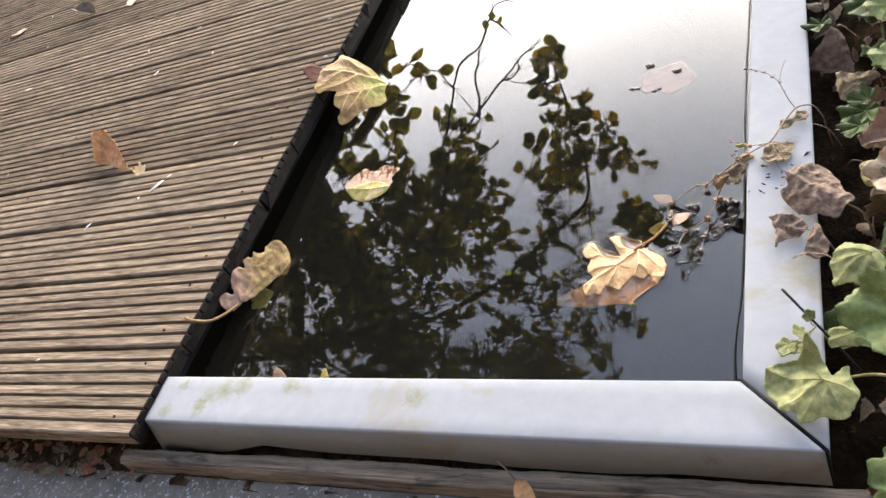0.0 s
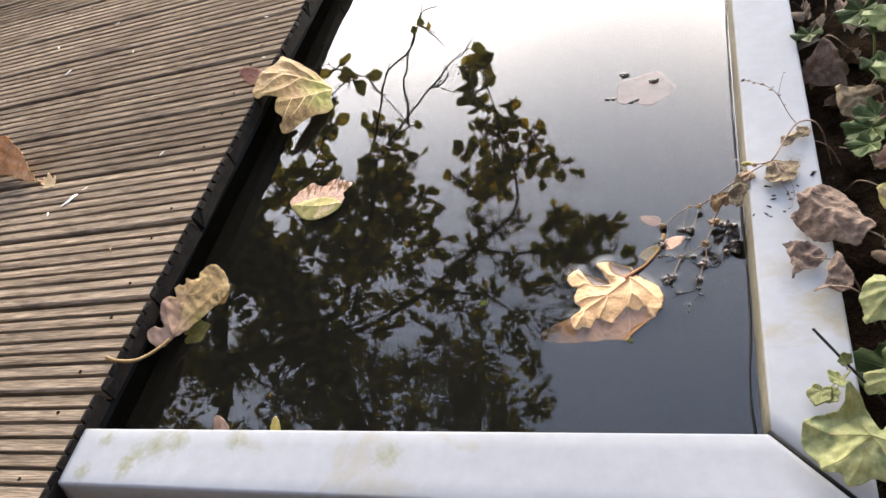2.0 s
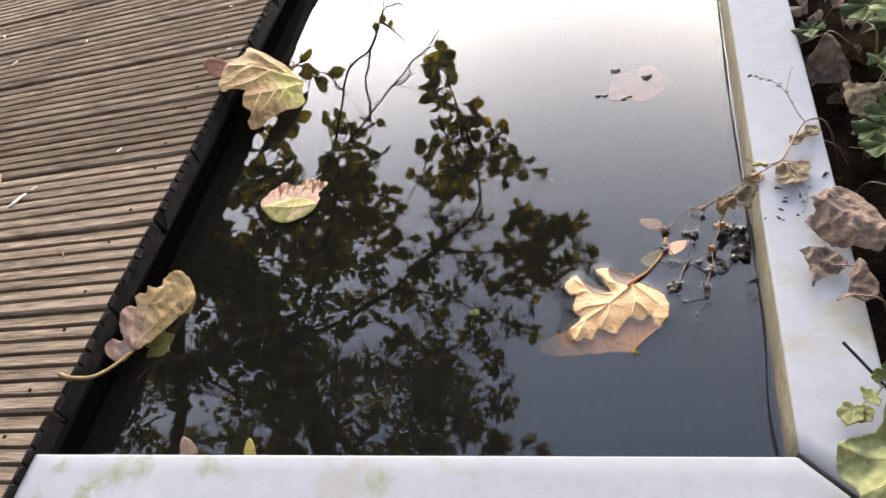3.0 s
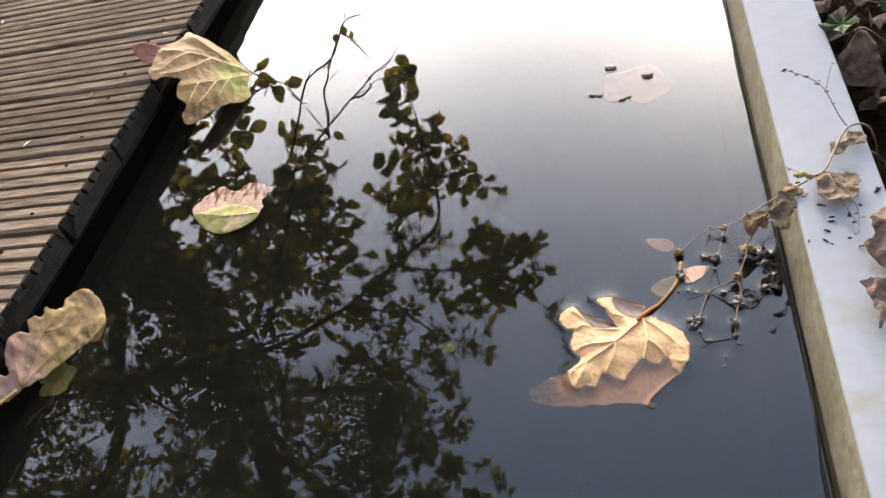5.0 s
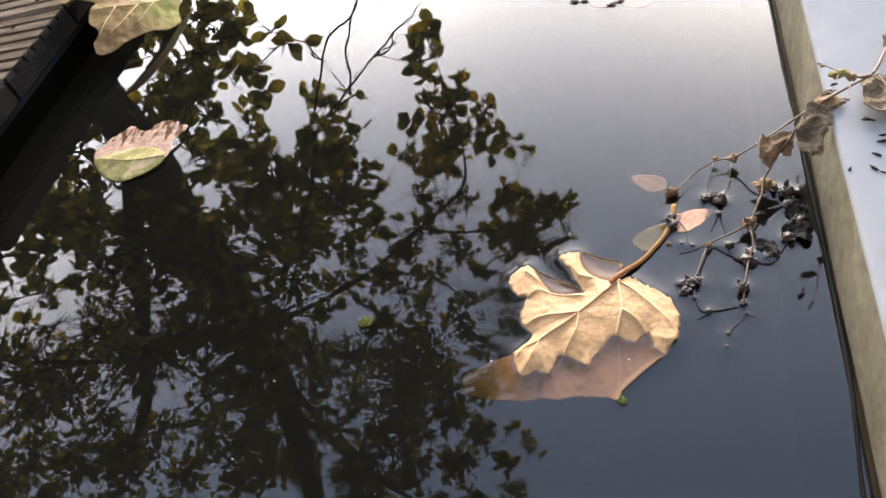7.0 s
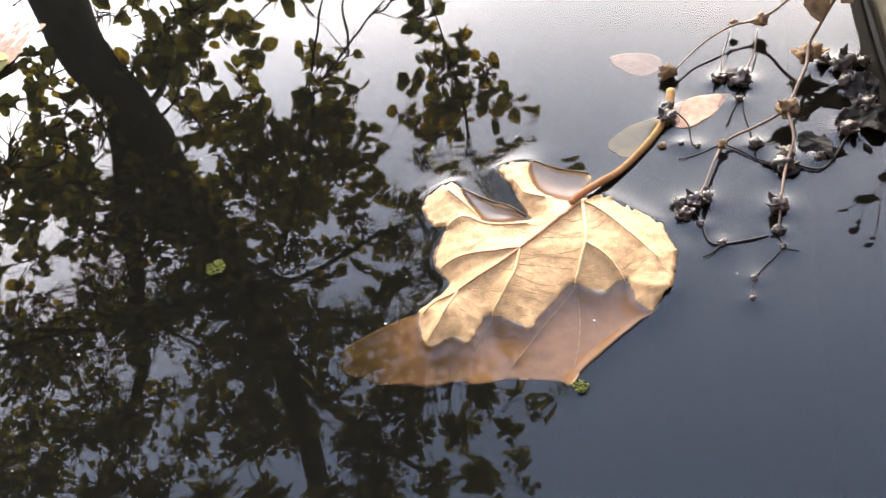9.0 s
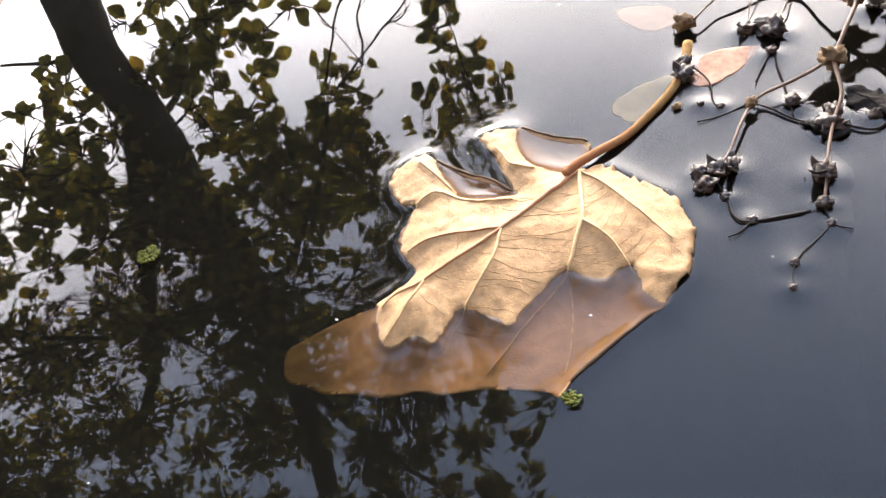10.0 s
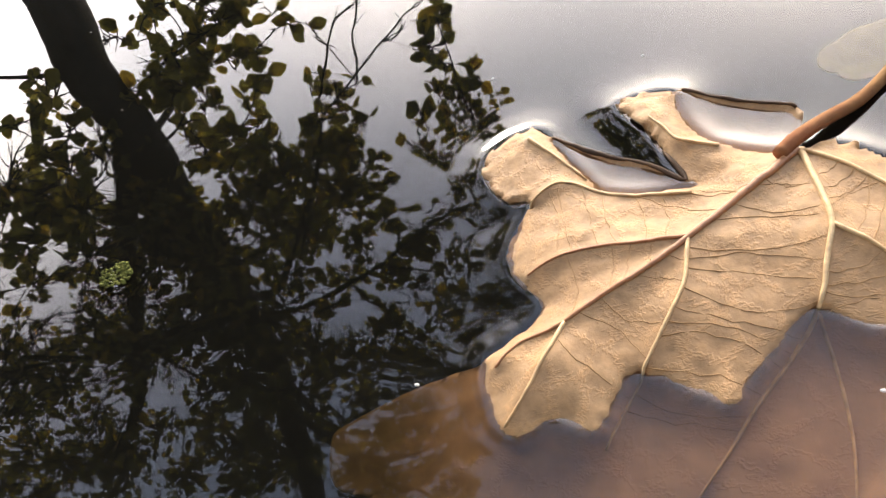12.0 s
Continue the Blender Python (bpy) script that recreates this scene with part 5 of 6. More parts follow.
    for p in ((-2.67, 6.31, 3.05), (-2.72, 6.30, 2.98), (-2.80, 6.25, 3.03)):
        add_leaf(Vector(p), Vector((0.3, 0.2, -1)), 0.10)
    part("twigs", twigs, BARK, tree)
    me = bpy.data.meshes.new("crown")
    me.from_pydata(leaves_v, [], leaves_f)
    me.materials.append(CROWN)
    crown_part = new("crown", me)
    crown_part.parent = tree


# ---- floating and fallen leaves ----
ROUND = [(0, 0.55), (35, 0.82), (60, 0.75), (90, 0.95), (120, 0.75), (145, 0.82), (180, 0.55), (215, 0.5), (255, 0.22), (270, 0.05), (285, 0.22), (325, 0.5)]
BROAD = [(0, .62), (30, .80), (60, .84), (90, 1.0), (120, .84), (150, .80), (180, .62), (225, .48), (262, .12), (278, .12), (315, .48)]
OVAL_WIDE = [(0, .30), (45, .42), (75, .72), (90, 1.0), (105, .72), (135, .42), (180, .30), (270, .12)]
OVAL = [(0, 0.2), (40, 0.42), (65, 0.62), (82, 0.9), (90, 1.0), (98, 0.9), (115, 0.62), (140, 0.42), (180, 0.2), (225, 0.1), (315, 0.1)]


def sized(outline, size):
    return [(d, r * size) for d, r in outline]


def lay_leaf(name, at, turn, outline, size, material, label, curl, stalk=None, stalk_material=None, crease=0.0, wave=0.1, tooth=0.0, teeth=34, torn=0.0, seed=1.0, veins=True, group="", wrinkle=0.03, stalk_size=0.0013):
    """A loose leaf at a place, turned by degrees about x, y and z, with its ribs and stalk."""
    leaf = thing(name, at, label, "leaf", group)
    m = pose(0, 0, 0, *turn)
    bm = bmesh.new()
    leaf_sheet(bm, sized(outline, size), lambda x, y: curl(x / size, y / size) * size, crease, seed=seed, wave=wave, m=m, tooth=tooth, teeth=teeth, torn=torn, wrinkle=wrinkle)
    blade = part("blade", bm, material, leaf)
    if veins:
        tips = [d for (d0, r0), (d, r), (d1, r1) in zip(outline, outline[1:], outline[2:]) if r > r0 and r > r1] or [90]
        for d in tips[:5]:
            reach = polar(outline, d) * size * 0.92
            pts = []
            for k in range(9):
                r = reach * k / 8
                x, y = r * math.cos(radians(d)), r * math.sin(radians(d))
                z = curl(x / size, y / size) * size + wave * reach * (k / 8) ** 2 * noise.noise(Vector((x * 28, y * 28, seed))) + crease * abs(math.sin(radians(d * 3.5))) * r
                pts.append(m @ Vector((x, y, z + 0.0001)))
            bm = bmesh.new()
            tube(bm, pts, taper(9, 0.011 * size, 0.003 * size), 5)
            part("vein", bm, stalk_material or material, blade)
    if stalk:
        bm = bmesh.new()
        line = curve_through([Vector(p) - Vector(at) for p in stalk], 6)
        tube(bm, line, taper(len(line), 0.9 * stalk_size, 1.2 * stalk_size), 6)
        part("stalk", bm, stalk_material or material, leaf)
    return leaf


def flat(x, y):
    return 0.0


def build_leaves():
    # on the deck's edge, its stalk end hanging over the water
    shaped_leaf("edge_leaf", (-0.6813, 0.741, 0.014), (-0.7413, -0.4562, 0.4923), (0.382, -0.8899, -0.2493),
                [(-4.7, 0.1), (5.3, 28.2), (4.5, 47.9), (23.6, 64.9), (44.6, 69.0), (69.4, 83.8), (88.3, 98.5), (105.4, 103.9), (109.6, 88.4), (101.8, 73.2), (112.1, 54.0), (107.7, 31.8), (101.9, 22.3), (112.5, 18.7), (125.5, 16.8), (139.1, 19.6), (144.2, 0.0), (133.2, -24.6), (120.5, -51.4), (96.4, -68.3), (82.3, -85.7), (71.6, -101.6), (45.4, -74.8), (24.0, -48.3)],
                [[(-0.3, -1.7), (30.3, -12.5), (57.4, -23.1), (89.8, -35.6), (117.4, -41.1)], [(3.9, 8.3), (48.6, 27.0), (83.6, 34.1), (104.0, 36.7)], [(54.2, -21.4), (77.7, -3.4), (102.2, 9.2), (124.8, 11.9)], [(54.8, 30.1), (74.1, 58.4), (90.3, 76.7)], [(28.5, -22.6), (52.3, -53.9), (71.7, -78.6)], [(84.4, -33.8), (103.4, -20.6), (128.8, 0.4)], [(29.6, 16.0), (43.5, 36.9), (56.4, 59.0)], [(80.3, 34.2), (92.9, 57.8), (101.2, 76.3)]],
                EDGE, VEIN, "pale tan and lime pleated leaf lying over the deck edge", lambda p: -0.0016 * (p[:, 0] - 60) ** 2 - 0.0012 * p[:, 1] ** 2 + 5, sag=3.2, wave=2.6, ragged=1.6)
    lay_leaf("brown_leaf", (-0.803, 0.728, 0.070), (0, -12, 60), OVAL, 0.055, MAROON, "small red-brown leaf on the deck edge", lambda x, y: 0.25 * y * y, wave=0.1, seed=4.0)
    # against the liner, stalk on the deck
    shaped_leaf("torn_leaf", (-0.765, 0.169, 0.020), (0.4062, 0.9001, -0.1577), (-0.5629, 0.3824, 0.7327),
                [(4.1, -0.3), (22.1, -4.4), (41.1, -5.9), (61.6, -6.2), (80.3, -5.6), (94.1, -13.8), (114.7, -0.5), (124.9, 15.6), (127.4, 31.9), (125.1, 43.1), (115.6, 46.9), (100.9, 46.1), (93.3, 41.5), (83.6, 44.5), (79.7, 53.6), (69.4, 46.0),
                 (65.6, 52.8), (55.5, 53.0), (49.9, 41.5), (40.1, 50.4), (24.4, 46.2), (11.4, 29.9), (5.4, 17.1), (-1.2, 28.8), (-13.7, 29.9), (-21.0, 17.6), (-18.7, 4.5), (-7.9, -1.6)],
                [[(4.1, -0.3), (27.7, 12.3), (52.5, 28.0), (75.0, 35.4), (98.0, 37.4)], [(6.2, -0.1), (35.8, 4.7), (69.1, 7.1), (93.1, 7.7), (111.2, 8.4)], [(5.7, 2.5), (16.6, 22.8), (30.8, 42.5)], [(60, 31), (80, 24), (104, 26)]],
                TATTERED, STRAW, "torn pale tan leaf with a long stalk against the liner", lambda p: 0.0022 * (p[:, 1] - 18) ** 2 - 1.5, sag=3.0, wave=3.6, ragged=2.2, vein_size=0.8,
                stalk=[(-0.765, 0.169, 0.022), (-0.770, 0.142, 0.032), (-0.779, 0.118, 0.046), (-0.795, 0.108, 0.061), (-0.812, 0.112, DECK_TOP + 0.005)], stalk_material=STRAW, stalk_size=0.0022)
    lay_leaf("sunken_leaf", (-0.760, 0.196, -0.010), (0, 0, -60), ROUND, 0.034, LIME, "yellow-green leaf lobe under the water", flat, wave=0.15, seed=8.0, veins=False)
    # half sunk: a dry lime fold, and a washed-out pink margin lying in the surface
    faded = shaped_leaf("faded_leaf", (-0.612, 0.440, 0.0), (1, 0, 0), (0, 1, 0), [(-52.7, -9.4), (-30.5, -31.0), (-8.2, -40.2), (16.1, -36.7), (33.5, -25.2), (38.2, -11.8), (19.9, 2.1), (-13.9, 11.7), (-40.3, 10.4), (-56.4, 2.8)],
                        [[(38, -13), (10, -16), (-20, -12), (-50, -4)]], PALE_LIME, PALE_LIME, "faded pink and lime leaf floating half sunk", lambda p: 6.0 - 0.006 * (p[:, 1] + 14) ** 2 - 0.0008 * p[:, 0] ** 2, sag=1.2, wave=1.6, ragged=1.2)
    bm = bmesh.new()
    outline_sheet(bm, rounded([(-57.5, -2.0), (-63.1, 14.5), (-54.2, 30.4), (-43.2, 42.2), (-32.0, 49.8), (-12.4, 37.6), (-3.0, 45.3), (10.6, 51.5), (24.7, 43.2), (42, 36), (33.2, 14.8), (37.7, -2.3), (30, -16), (-9.0, -14), (-45, -12)], 5.0),
                  lambda p: np.array([0.7 - 0.018 * b + 0.9 * noise.noise(Vector((a * 0.16, b * 0.05, 2))) + 0.7 * noise.noise(Vector((a * 0.5, b * 0.16, 5))) for a, b in p]), 1.5, 0.4)
    part("margin", bm, WASHED, faded, "washed-out pink margin", second=WASHED)
    # far sunken leaf whose four tips break the surface
    lay_leaf("sunken_leaf", (-0.118, 0.590, -0.006), (0, 0, -25), ROUND, 0.066, SUNKEN, "pink leaf just under the water surface", lambda x, y: 0.05 * math.sin(5 * x), wave=0.1, seed=5.0, veins=False)
    for x, y, s in ((-0.1395, 0.644, 0.0052), (-0.0955, 0.616, 0.0056), (-0.165, 0.589, 0.0036), (-0.156, 0.587, 0.0030), (-0.129, 0.574, 0.0034), (-0.121, 0.577, 0.0026)):
        bm = bmesh.new()
        lump(bm, (0, 0, 0), s, x * 40, (1.1, 0.7, 0.4), 1.3, 3, 2.8)
        ob = part("leaf_tip", bm, POD)
        ob.location = (x, y, 0.001)
        tagged(ob, "dark curled leaf tip breaking the water", "leaf tip", "tips over the sunken leaf")
    # small ones by the stalk's end
    lay_leaf("petal", (-0.087, 0.283, 0.0005), (0, 0, -62), OVAL_WIDE, 0.027, PINK, "small pale pink oval leaf afloat", lambda x, y: 0.02 * x,
             wave=0.03, seed=6.0, veins=False)
    lay_leaf("sunken_leaf", (-0.0955, 0.330, -0.012), (0, 0, 60), OVAL, 0.027, WASHED, "small pink leaf just under the water", flat, wave=0.05, seed=6.5, veins=False)
    lay_leaf("sunken_leaf", (-0.113, 0.271, -0.006), (0, 0, -45), OVAL_WIDE, 0.026, PALE_LIME, "small pale green leaf under the water", flat, wave=0.05, seed=6.7, veins=False)
    lay_leaf("brown_leaf", (-0.628, 0.030, -0.003), (28, 0, 30), OVAL, 0.030, RUST, "small reddish leaf afloat beside the rim", lambda x, y: 0.3 * x * x, wave=0.2, seed=9.0)
    lay_leaf("yellow_leaf", (-0.549, 0.030, 0.001), (50, 0, -10), OVAL, 0.024, YELLOW, "small yellow leaf standing beside the rim", lambda x, y: 0.4 * x * x, wave=0.1, seed=10.0)
    # on the boards
    shaped_leaf("deck_leaf", (-1.2266, 0.5293, DECK_TOP + 0.006), (-0.9487, 0.3162, -0.0067), (0.2062, 0.6346, 0.7448), [(0.0, 0.0), (23.9, -4.7), (62.6, -3.4), (104.9, -1.1), (148.4, 2.5), (151.6, 27.5), (157.4, 52.2), (153.4, 68.7),
                (132.3, 73.7), (106.6, 76.5), (92.6, 62.7), (63.6, 52.6), (40.5, 36.2), (22.5, 17.2)], [[(0.0, 0.0), (36.8, 18.4), (69.0, 42.1), (112.1, 67.3)], [(52, 29), (90, 30), (130, 42)], [(30, 14), (70, 12), (120, 16)]],
                TAWNY, TAWNY, "folded tawny leaf standing on the decking", lambda p: -0.0016 * (p[:, 0] - 80) ** 2 + 4, sag=3.5, wave=5.0, ragged=1.5, step=3.5, stalk=[(-1.2266, 0.5293, DECK_TOP + 0.006), (-1.205, 0.522, DECK_TOP + 0.004), (-1.185, 0.518, DECK_TOP + 0.002)])
    lay_leaf("seed_flower", (-1.186, 0.512, DECK_TOP + 0.003), (10, 0, 20), ROUND, 0.020, VEIN, "small cream dried flower on the decking", lambda x, y: 0.5 * (x * x + y * y), wave=0.4, tooth=0.2, teeth=9, seed=12.0, veins=False)
    lay_leaf("deck_leaf", (-2.074, 1.470, DECK_TOP + 0.004), (20, 0, 80), OVAL, 0.090, BROWN, "curled brown leaf on the far decking", lambda x, y: 0.9 * abs(x), wave=0.2, seed=13.0)
    lay_leaf("deck_leaf", (-1.867, 1.444, DECK_TOP + 0.003), (0, 0, 20), OVAL, 0.06, PALE, "pale dry leaf lying on the decking", lambda x, y: 0.3 * abs(x), wave=0.2, seed=14.0)
    lay_leaf("deck_leaf", (-2.489, 1.528, DECK_TOP + 0.003), (0, 0, 130), OVAL, 0.07, PALE, "pale dry leaf lying on the decking", lambda x, y: 0.3 * abs(x), wave=0.2, seed=15.0)
    rnd = random.Random(21)
    spots = [(-1.107, 0.458, 0.014), (-1.130, 0.484, 0.007), (-1.140, 0.432, 0.006), (-1.239, 0.365, 0.009), (-1.638, 1.278, 0.013), (-2.033, 1.040, 0.012), (-1.420, 0.936, 0.009), (-0.932, 0.323, 0.006)]
    spots += [(rnd.uniform(-2.6, -0.82), rnd.uniform(-0.05, 1.7), rnd.uniform(0.003, 0.007)) for _ in range(52)]
    for k, (x, y, s) in enumerate(spots):
        bm = bmesh.new()
        lump(bm, (0, 0, 0), s * 0.7, k * 1.7, (1.4, 0.35, 0.15), 1.4, 2, 2.6)
        ob = part("chip", bm, CHIP if k % 3 != 1 else HUSK)
        ob.location = (x, y, DECK_TOP + s * 0.18)
        ob.rotation_euler = (0, 0, rnd.uniform(0, 6))
        tagged(ob, "tiny pale plant chip lying on the decking", "plant chip", "chips on the decking")
    # under the front edge of the deck
    for k in range(130):
        x, y = rnd.uniform(-1.40, -0.86), rnd.uniform(-0.118, -0.05)
        lay_leaf("fallen_leaf", (x, y, -0.036 + rnd.uniform(0, 0.014)), (rnd.uniform(-50, 50), rnd.uniform(-50, 50), rnd.uniform(0, 360)), rnd.choice((OVAL, OVAL, ROUND)), rnd.uniform(0.006, 0.017), rnd.choice((BROWN, BROWN, MAROON)), "dead brown leaf in the litter strip",
                 lambda x, y: 0.7 * abs(x) + 0.3 * y * y, wave=0.3, seed=k * 2.3, veins=False, group="leaves under the deck edge")
    shaped_leaf("fallen_leaf", (-0.242, -0.092, -0.004), (0.62, -0.78, -0.05), (0.78, 0.62, 0.1), [(0, 0), (6, 9), (18, 12), (34, 9), (50, 0), (36, -9), (18, -10), (6, -6)], [[(0, 0), (24, 1), (48, 0)]], TAWNY, TAWNY, "dry tawny leaf with a long stalk on the beam",
                curl=lambda p: 0.25 * np.abs(p[:, 1]) + 3, sag=1.0, wave=2.0, ragged=1.0, stalk=[(-0.242, -0.092, -0.001), (-0.257, -0.079, 0.004), (-0.279, -0.065, 0.010)], stalk_material=TWIG, stalk_size=0.0011)



def build_weed():
    rnd = random.Random(3)
    for name, cx, cy, r, count in (("duckweed", -0.310, 0.212, 0.0055, 150), ("duckweed", -0.1285, 0.1449, 0.0028, 80)):
        bm = bmesh.new()
        for _ in range(count):
            a, d = rnd.uniform(0, 6.28), r * math.sqrt(rnd.random())
            lump(bm, (d * math.cos(a), d * math.sin(a) * 0.8, rnd.uniform(0, 0.0014)), rnd.uniform(0.0002, 0.0006), rnd.uniform(0, 50), (1.3, 0.9, 0.5), 1.4, 1)
        ob = part(name, bm, WEED)
        ob.location = (cx, cy, 0.0012)
        tagged(ob, "tiny bright green duckweed tuft afloat", "water plant", "tufts of duckweed", "stuff")
    bm = bmesh.new()
    for _ in range(70):
        x, y = rnd.uniform(-0.45, -0.02), rnd.uniform(0.08, 0.9)
        lump(bm, (x, y, 0.0003), rnd.choice((0.0002, 0.0003, 0.0003, 0.0005)), x * 90, (1.3, 0.8, 0.5), 0.4, 1)
    tagged(part("floating_specks", bm, CHIP), "tiny pale dust specks on the water", "specks", kind="stuff")


def build_vine():
    vine = thing("dried_vine", (0.12, 0.40, 0.0), "dried vine with brown husks trailing over the rim into water", "vine")
    base = Vector(vine.location)
    rnd = random.Random(17)

    def stem(points, a, b, material, name="stem"):
        bm = bmesh.new()
        line = curve_through([Vector(p) - base for p in points], 6)
        line = [p + Vector((noise.noise(p * 60), noise.noise(p * 60 + Vector((3, 0, 0))), noise.noise(p * 60 + Vector((0, 3, 0))))) * 0.0012 for p in line]
        tube(bm, line, taper(len(line), a * 0.75, b * 0.75), 5)
        part(name, bm, material, vine)

    stem([(0.112, 0.398, -0.005), (0.101, 0.404, 0.040), (0.090, 0.408, 0.060), (0.070, 0.397, 0.067), (0.049, 0.361, 0.065), (0.037, 0.342, 0.064)], 0.0012, 0.0016, TWIG)
    stem([(0.0370, 0.3420, 0.0640), (0.0180, 0.3320, 0.0610), (-0.0020, 0.3280, 0.0530), (-0.0300, 0.3300, 0.0260), (-0.0450, 0.3362, 0.0100), (-0.0591, 0.3344, 0.0080), (-0.0744, 0.3257, 0.0060), (-0.0862, 0.3128, 0.0040)], 0.0012, 0.0006, TWIG)
    stem([(-0.0020, 0.3280, 0.0530), (-0.0160, 0.3160, 0.0340), (-0.0246, 0.3096, 0.0210), (-0.0288, 0.3052, 0.0150), (-0.0340, 0.2890, 0.0120), (-0.0418, 0.2736, 0.0090)], 0.0012, 0.0010, TWIG)
    stem([(-0.0418, 0.2736, 0.0090), (-0.0420, 0.2568, 0.0070), (-0.0455, 0.2448, 0.0050), (-0.0510, 0.2236, 0.0040), (-0.0528, 0.2119, 0.0020)], 0.0010, 0.0006, TWIG)
    stem([(-0.0418, 0.2736, 0.0090), (-0.0557, 0.2660, 0.0060), (-0.0688, 0.2593, 0.0040), (-0.0778, 0.2380, 0.0040), (-0.0834, 0.2287, 0.0030)], 0.0010, 0.0006, TWIG)
    stem([(-0.0879, 0.2556, 0.0010), (-0.0774, 0.2592, 0.0010), (-0.0682, 0.2613, 0.0015), (-0.0559, 0.2526, 0.0010), (-0.0459, 0.2479, 0.0015), (-0.0325, 0.2428, 0.0010), (-0.0192, 0.2630, 0.0020)], 0.0004, 0.0007, DARK_TWIG)
    stem([(-0.0585, 0.2948, 0.0010), (-0.0626, 0.2840, 0.0010), (-0.0664, 0.2735, 0.0010)], 0.0006, 0.0004, DARK_TWIG)
    stem([(-0.0585, 0.2948, 0.0010), (-0.0580, 0.2830, 0.0010), (-0.0570, 0.2718, 0.0010), (-0.0559, 0.2526, 0.0010)], 0.0006, 0.0004, DARK_TWIG)
    stem([(-0.0840, 0.2260, 0.0010), (-0.0808, 0.2168, 0.0010), (-0.0789, 0.2094, 0.0010), (-0.0738, 0.2071, 0.0010), (-0.0569, 0.2101, 0.0010)], 0.0005, 0.0007, DARK_TWIG)
    stem([(-0.0738, 0.2071, 0.0010), (-0.0780, 0.2030, 0.0010), (-0.0815, 0.2014, 0.0010)], 0.0005, 0.0003, DARK_TWIG)
    stem([(-0.0794, 0.2631, 0.0010), (-0.0816, 0.2652, 0.0010), (-0.0828, 0.2764, 0.0010), (-0.0905, 0.2890, 0.0020)], 0.0004, 0.0005, DARK_TWIG)
    stem([(-0.0573, 0.3021, 0.0040), (-0.0499, 0.3165, 0.0060), (-0.0467, 0.3297, 0.0080)], 0.0005, 0.0005, TWIG)
    stem([(-0.0528, 0.2119, 0.0010), (-0.0519, 0.2045, 0.0010), (-0.0467, 0.2014, 0.0010)], 0.0005, 0.0003, DARK_TWIG)
    stem([(-0.0519, 0.2045, 0.0010), (-0.0640, 0.1900, 0.0010), (-0.0655, 0.1800, 0.0008)], 0.0004, 0.0003, DARK_TWIG)
    stem([(-0.0667, 0.3054, 0.0020), (-0.0640, 0.3180, 0.0040), (-0.0591, 0.3344, 0.0070)], 0.0004, 0.0004, TWIG)
    stem([(0.070, 0.397, 0.069), (0.060, 0.412, 0.083), (0.052, 0.426, 0.095), (0.038, 0.433, 0.105), (0.017, 0.430, 0.117)], 0.0008, 0.0004, TWIG)
    stem([(0.054, 0.423, 0.091), (0.060, 0.437, 0.103), (0.064, 0.446, 0.107)], 0.0005, 0.0003, TWIG)
    stem([(0.037, 0.342, 0.064), (0.050, 0.320, 0.065), (0.056, 0.295, 0.059), (0.051, 0.271, 0.057)], 0.0009, 0.0004, TWIG)
    stem([(0.0370, 0.3420, 0.0640), (0.0179, 0.3132, 0.0880), (0.0092, 0.3068, 0.0980), (0.0033, 0.3070, 0.1020), (-0.0026, 0.3072, 0.1060)], 0.0007, 0.0003, TWIG)
    stem([(0.0179, 0.3132, 0.0880), (0.0100, 0.2880, 0.0960), (0.0051, 0.2779, 0.1000)], 0.0005, 0.0003, TWIG)
    stem([(0.0092, 0.3068, 0.0980), (0.0034, 0.2941, 0.1000), (-0.0013, 0.2871, 0.1000)], 0.0005, 0.0003, TWIG)
    # husks, pods and buds along the stems
    for x, y, z, s, material in PODS:
        bm = bmesh.new()
        lump(bm, Vector((x, y, z)) - base, s * 0.72, x * 200 + y * 90, (rnd.uniform(0.75, 1.1), rnd.uniform(0.75, 1.1), 0.7), 0.9, 3, 2.6)
        if s > 0.0036:                          # shrivelled sepals round it
            for k in range(3):
                leaf_sheet(bm, sized(OVAL, s * rnd.uniform(0.9, 1.35)), lambda u, v: 45 * (u * u + v * v), 0.2, 5, 30, seed=x * 90 + k, wave=0.7, torn=0.3,
                           m=Matrix.Translation(Vector((x, y, z)) - base) @ pose(0, 0, 0, rnd.uniform(-30, 30), rnd.uniform(-30, 30), k * 120 + rnd.uniform(0, 90)))
        part("pod" if material is POD else "husk", bm, material, vine)
    for x, y, z in ((0.017, 0.430, 0.117), (0.023, 0.432, 0.114), (0.029, 0.432, 0.109), (0.038, 0.433, 0.105), (0.047, 0.428, 0.099), (0.050, 0.432, 0.099), (0.064, 0.446, 0.107), (0.061, 0.441, 0.104), (0.056, 0.425, 0.091), (0.060, 0.414, 0.084), (0.054, 0.294, 0.058), (0.058, 0.289, 0.058), (0.051, 0.285, 0.057), (0.048, 0.271, 0.057), (0.043, 0.267, 0.057), (0.050, 0.258, 0.056), (0.035, 0.293, 0.057), (0.029, 0.309, 0.057),
                    (-0.003, 0.307, 0.106), (-0.001, 0.306, 0.105), (-0.001, 0.287, 0.100), (0.000, 0.289, 0.100), (0.005, 0.278, 0.100), (0.007, 0.281, 0.099), (0.003, 0.294, 0.100), (0.028, 0.328, 0.075), (0.022, 0.319, 0.083)):
        bm = bmesh.new()
        lump(bm, Vector((x, y, z)) - base, rnd.uniform(0.0007, 0.0017), x * 300, (1.4, 0.7, 0.6), 1.5, 2, 2.6)
        part("bud", bm, TWIG if rnd.random() < 0.5 else DARK_TWIG, vine)
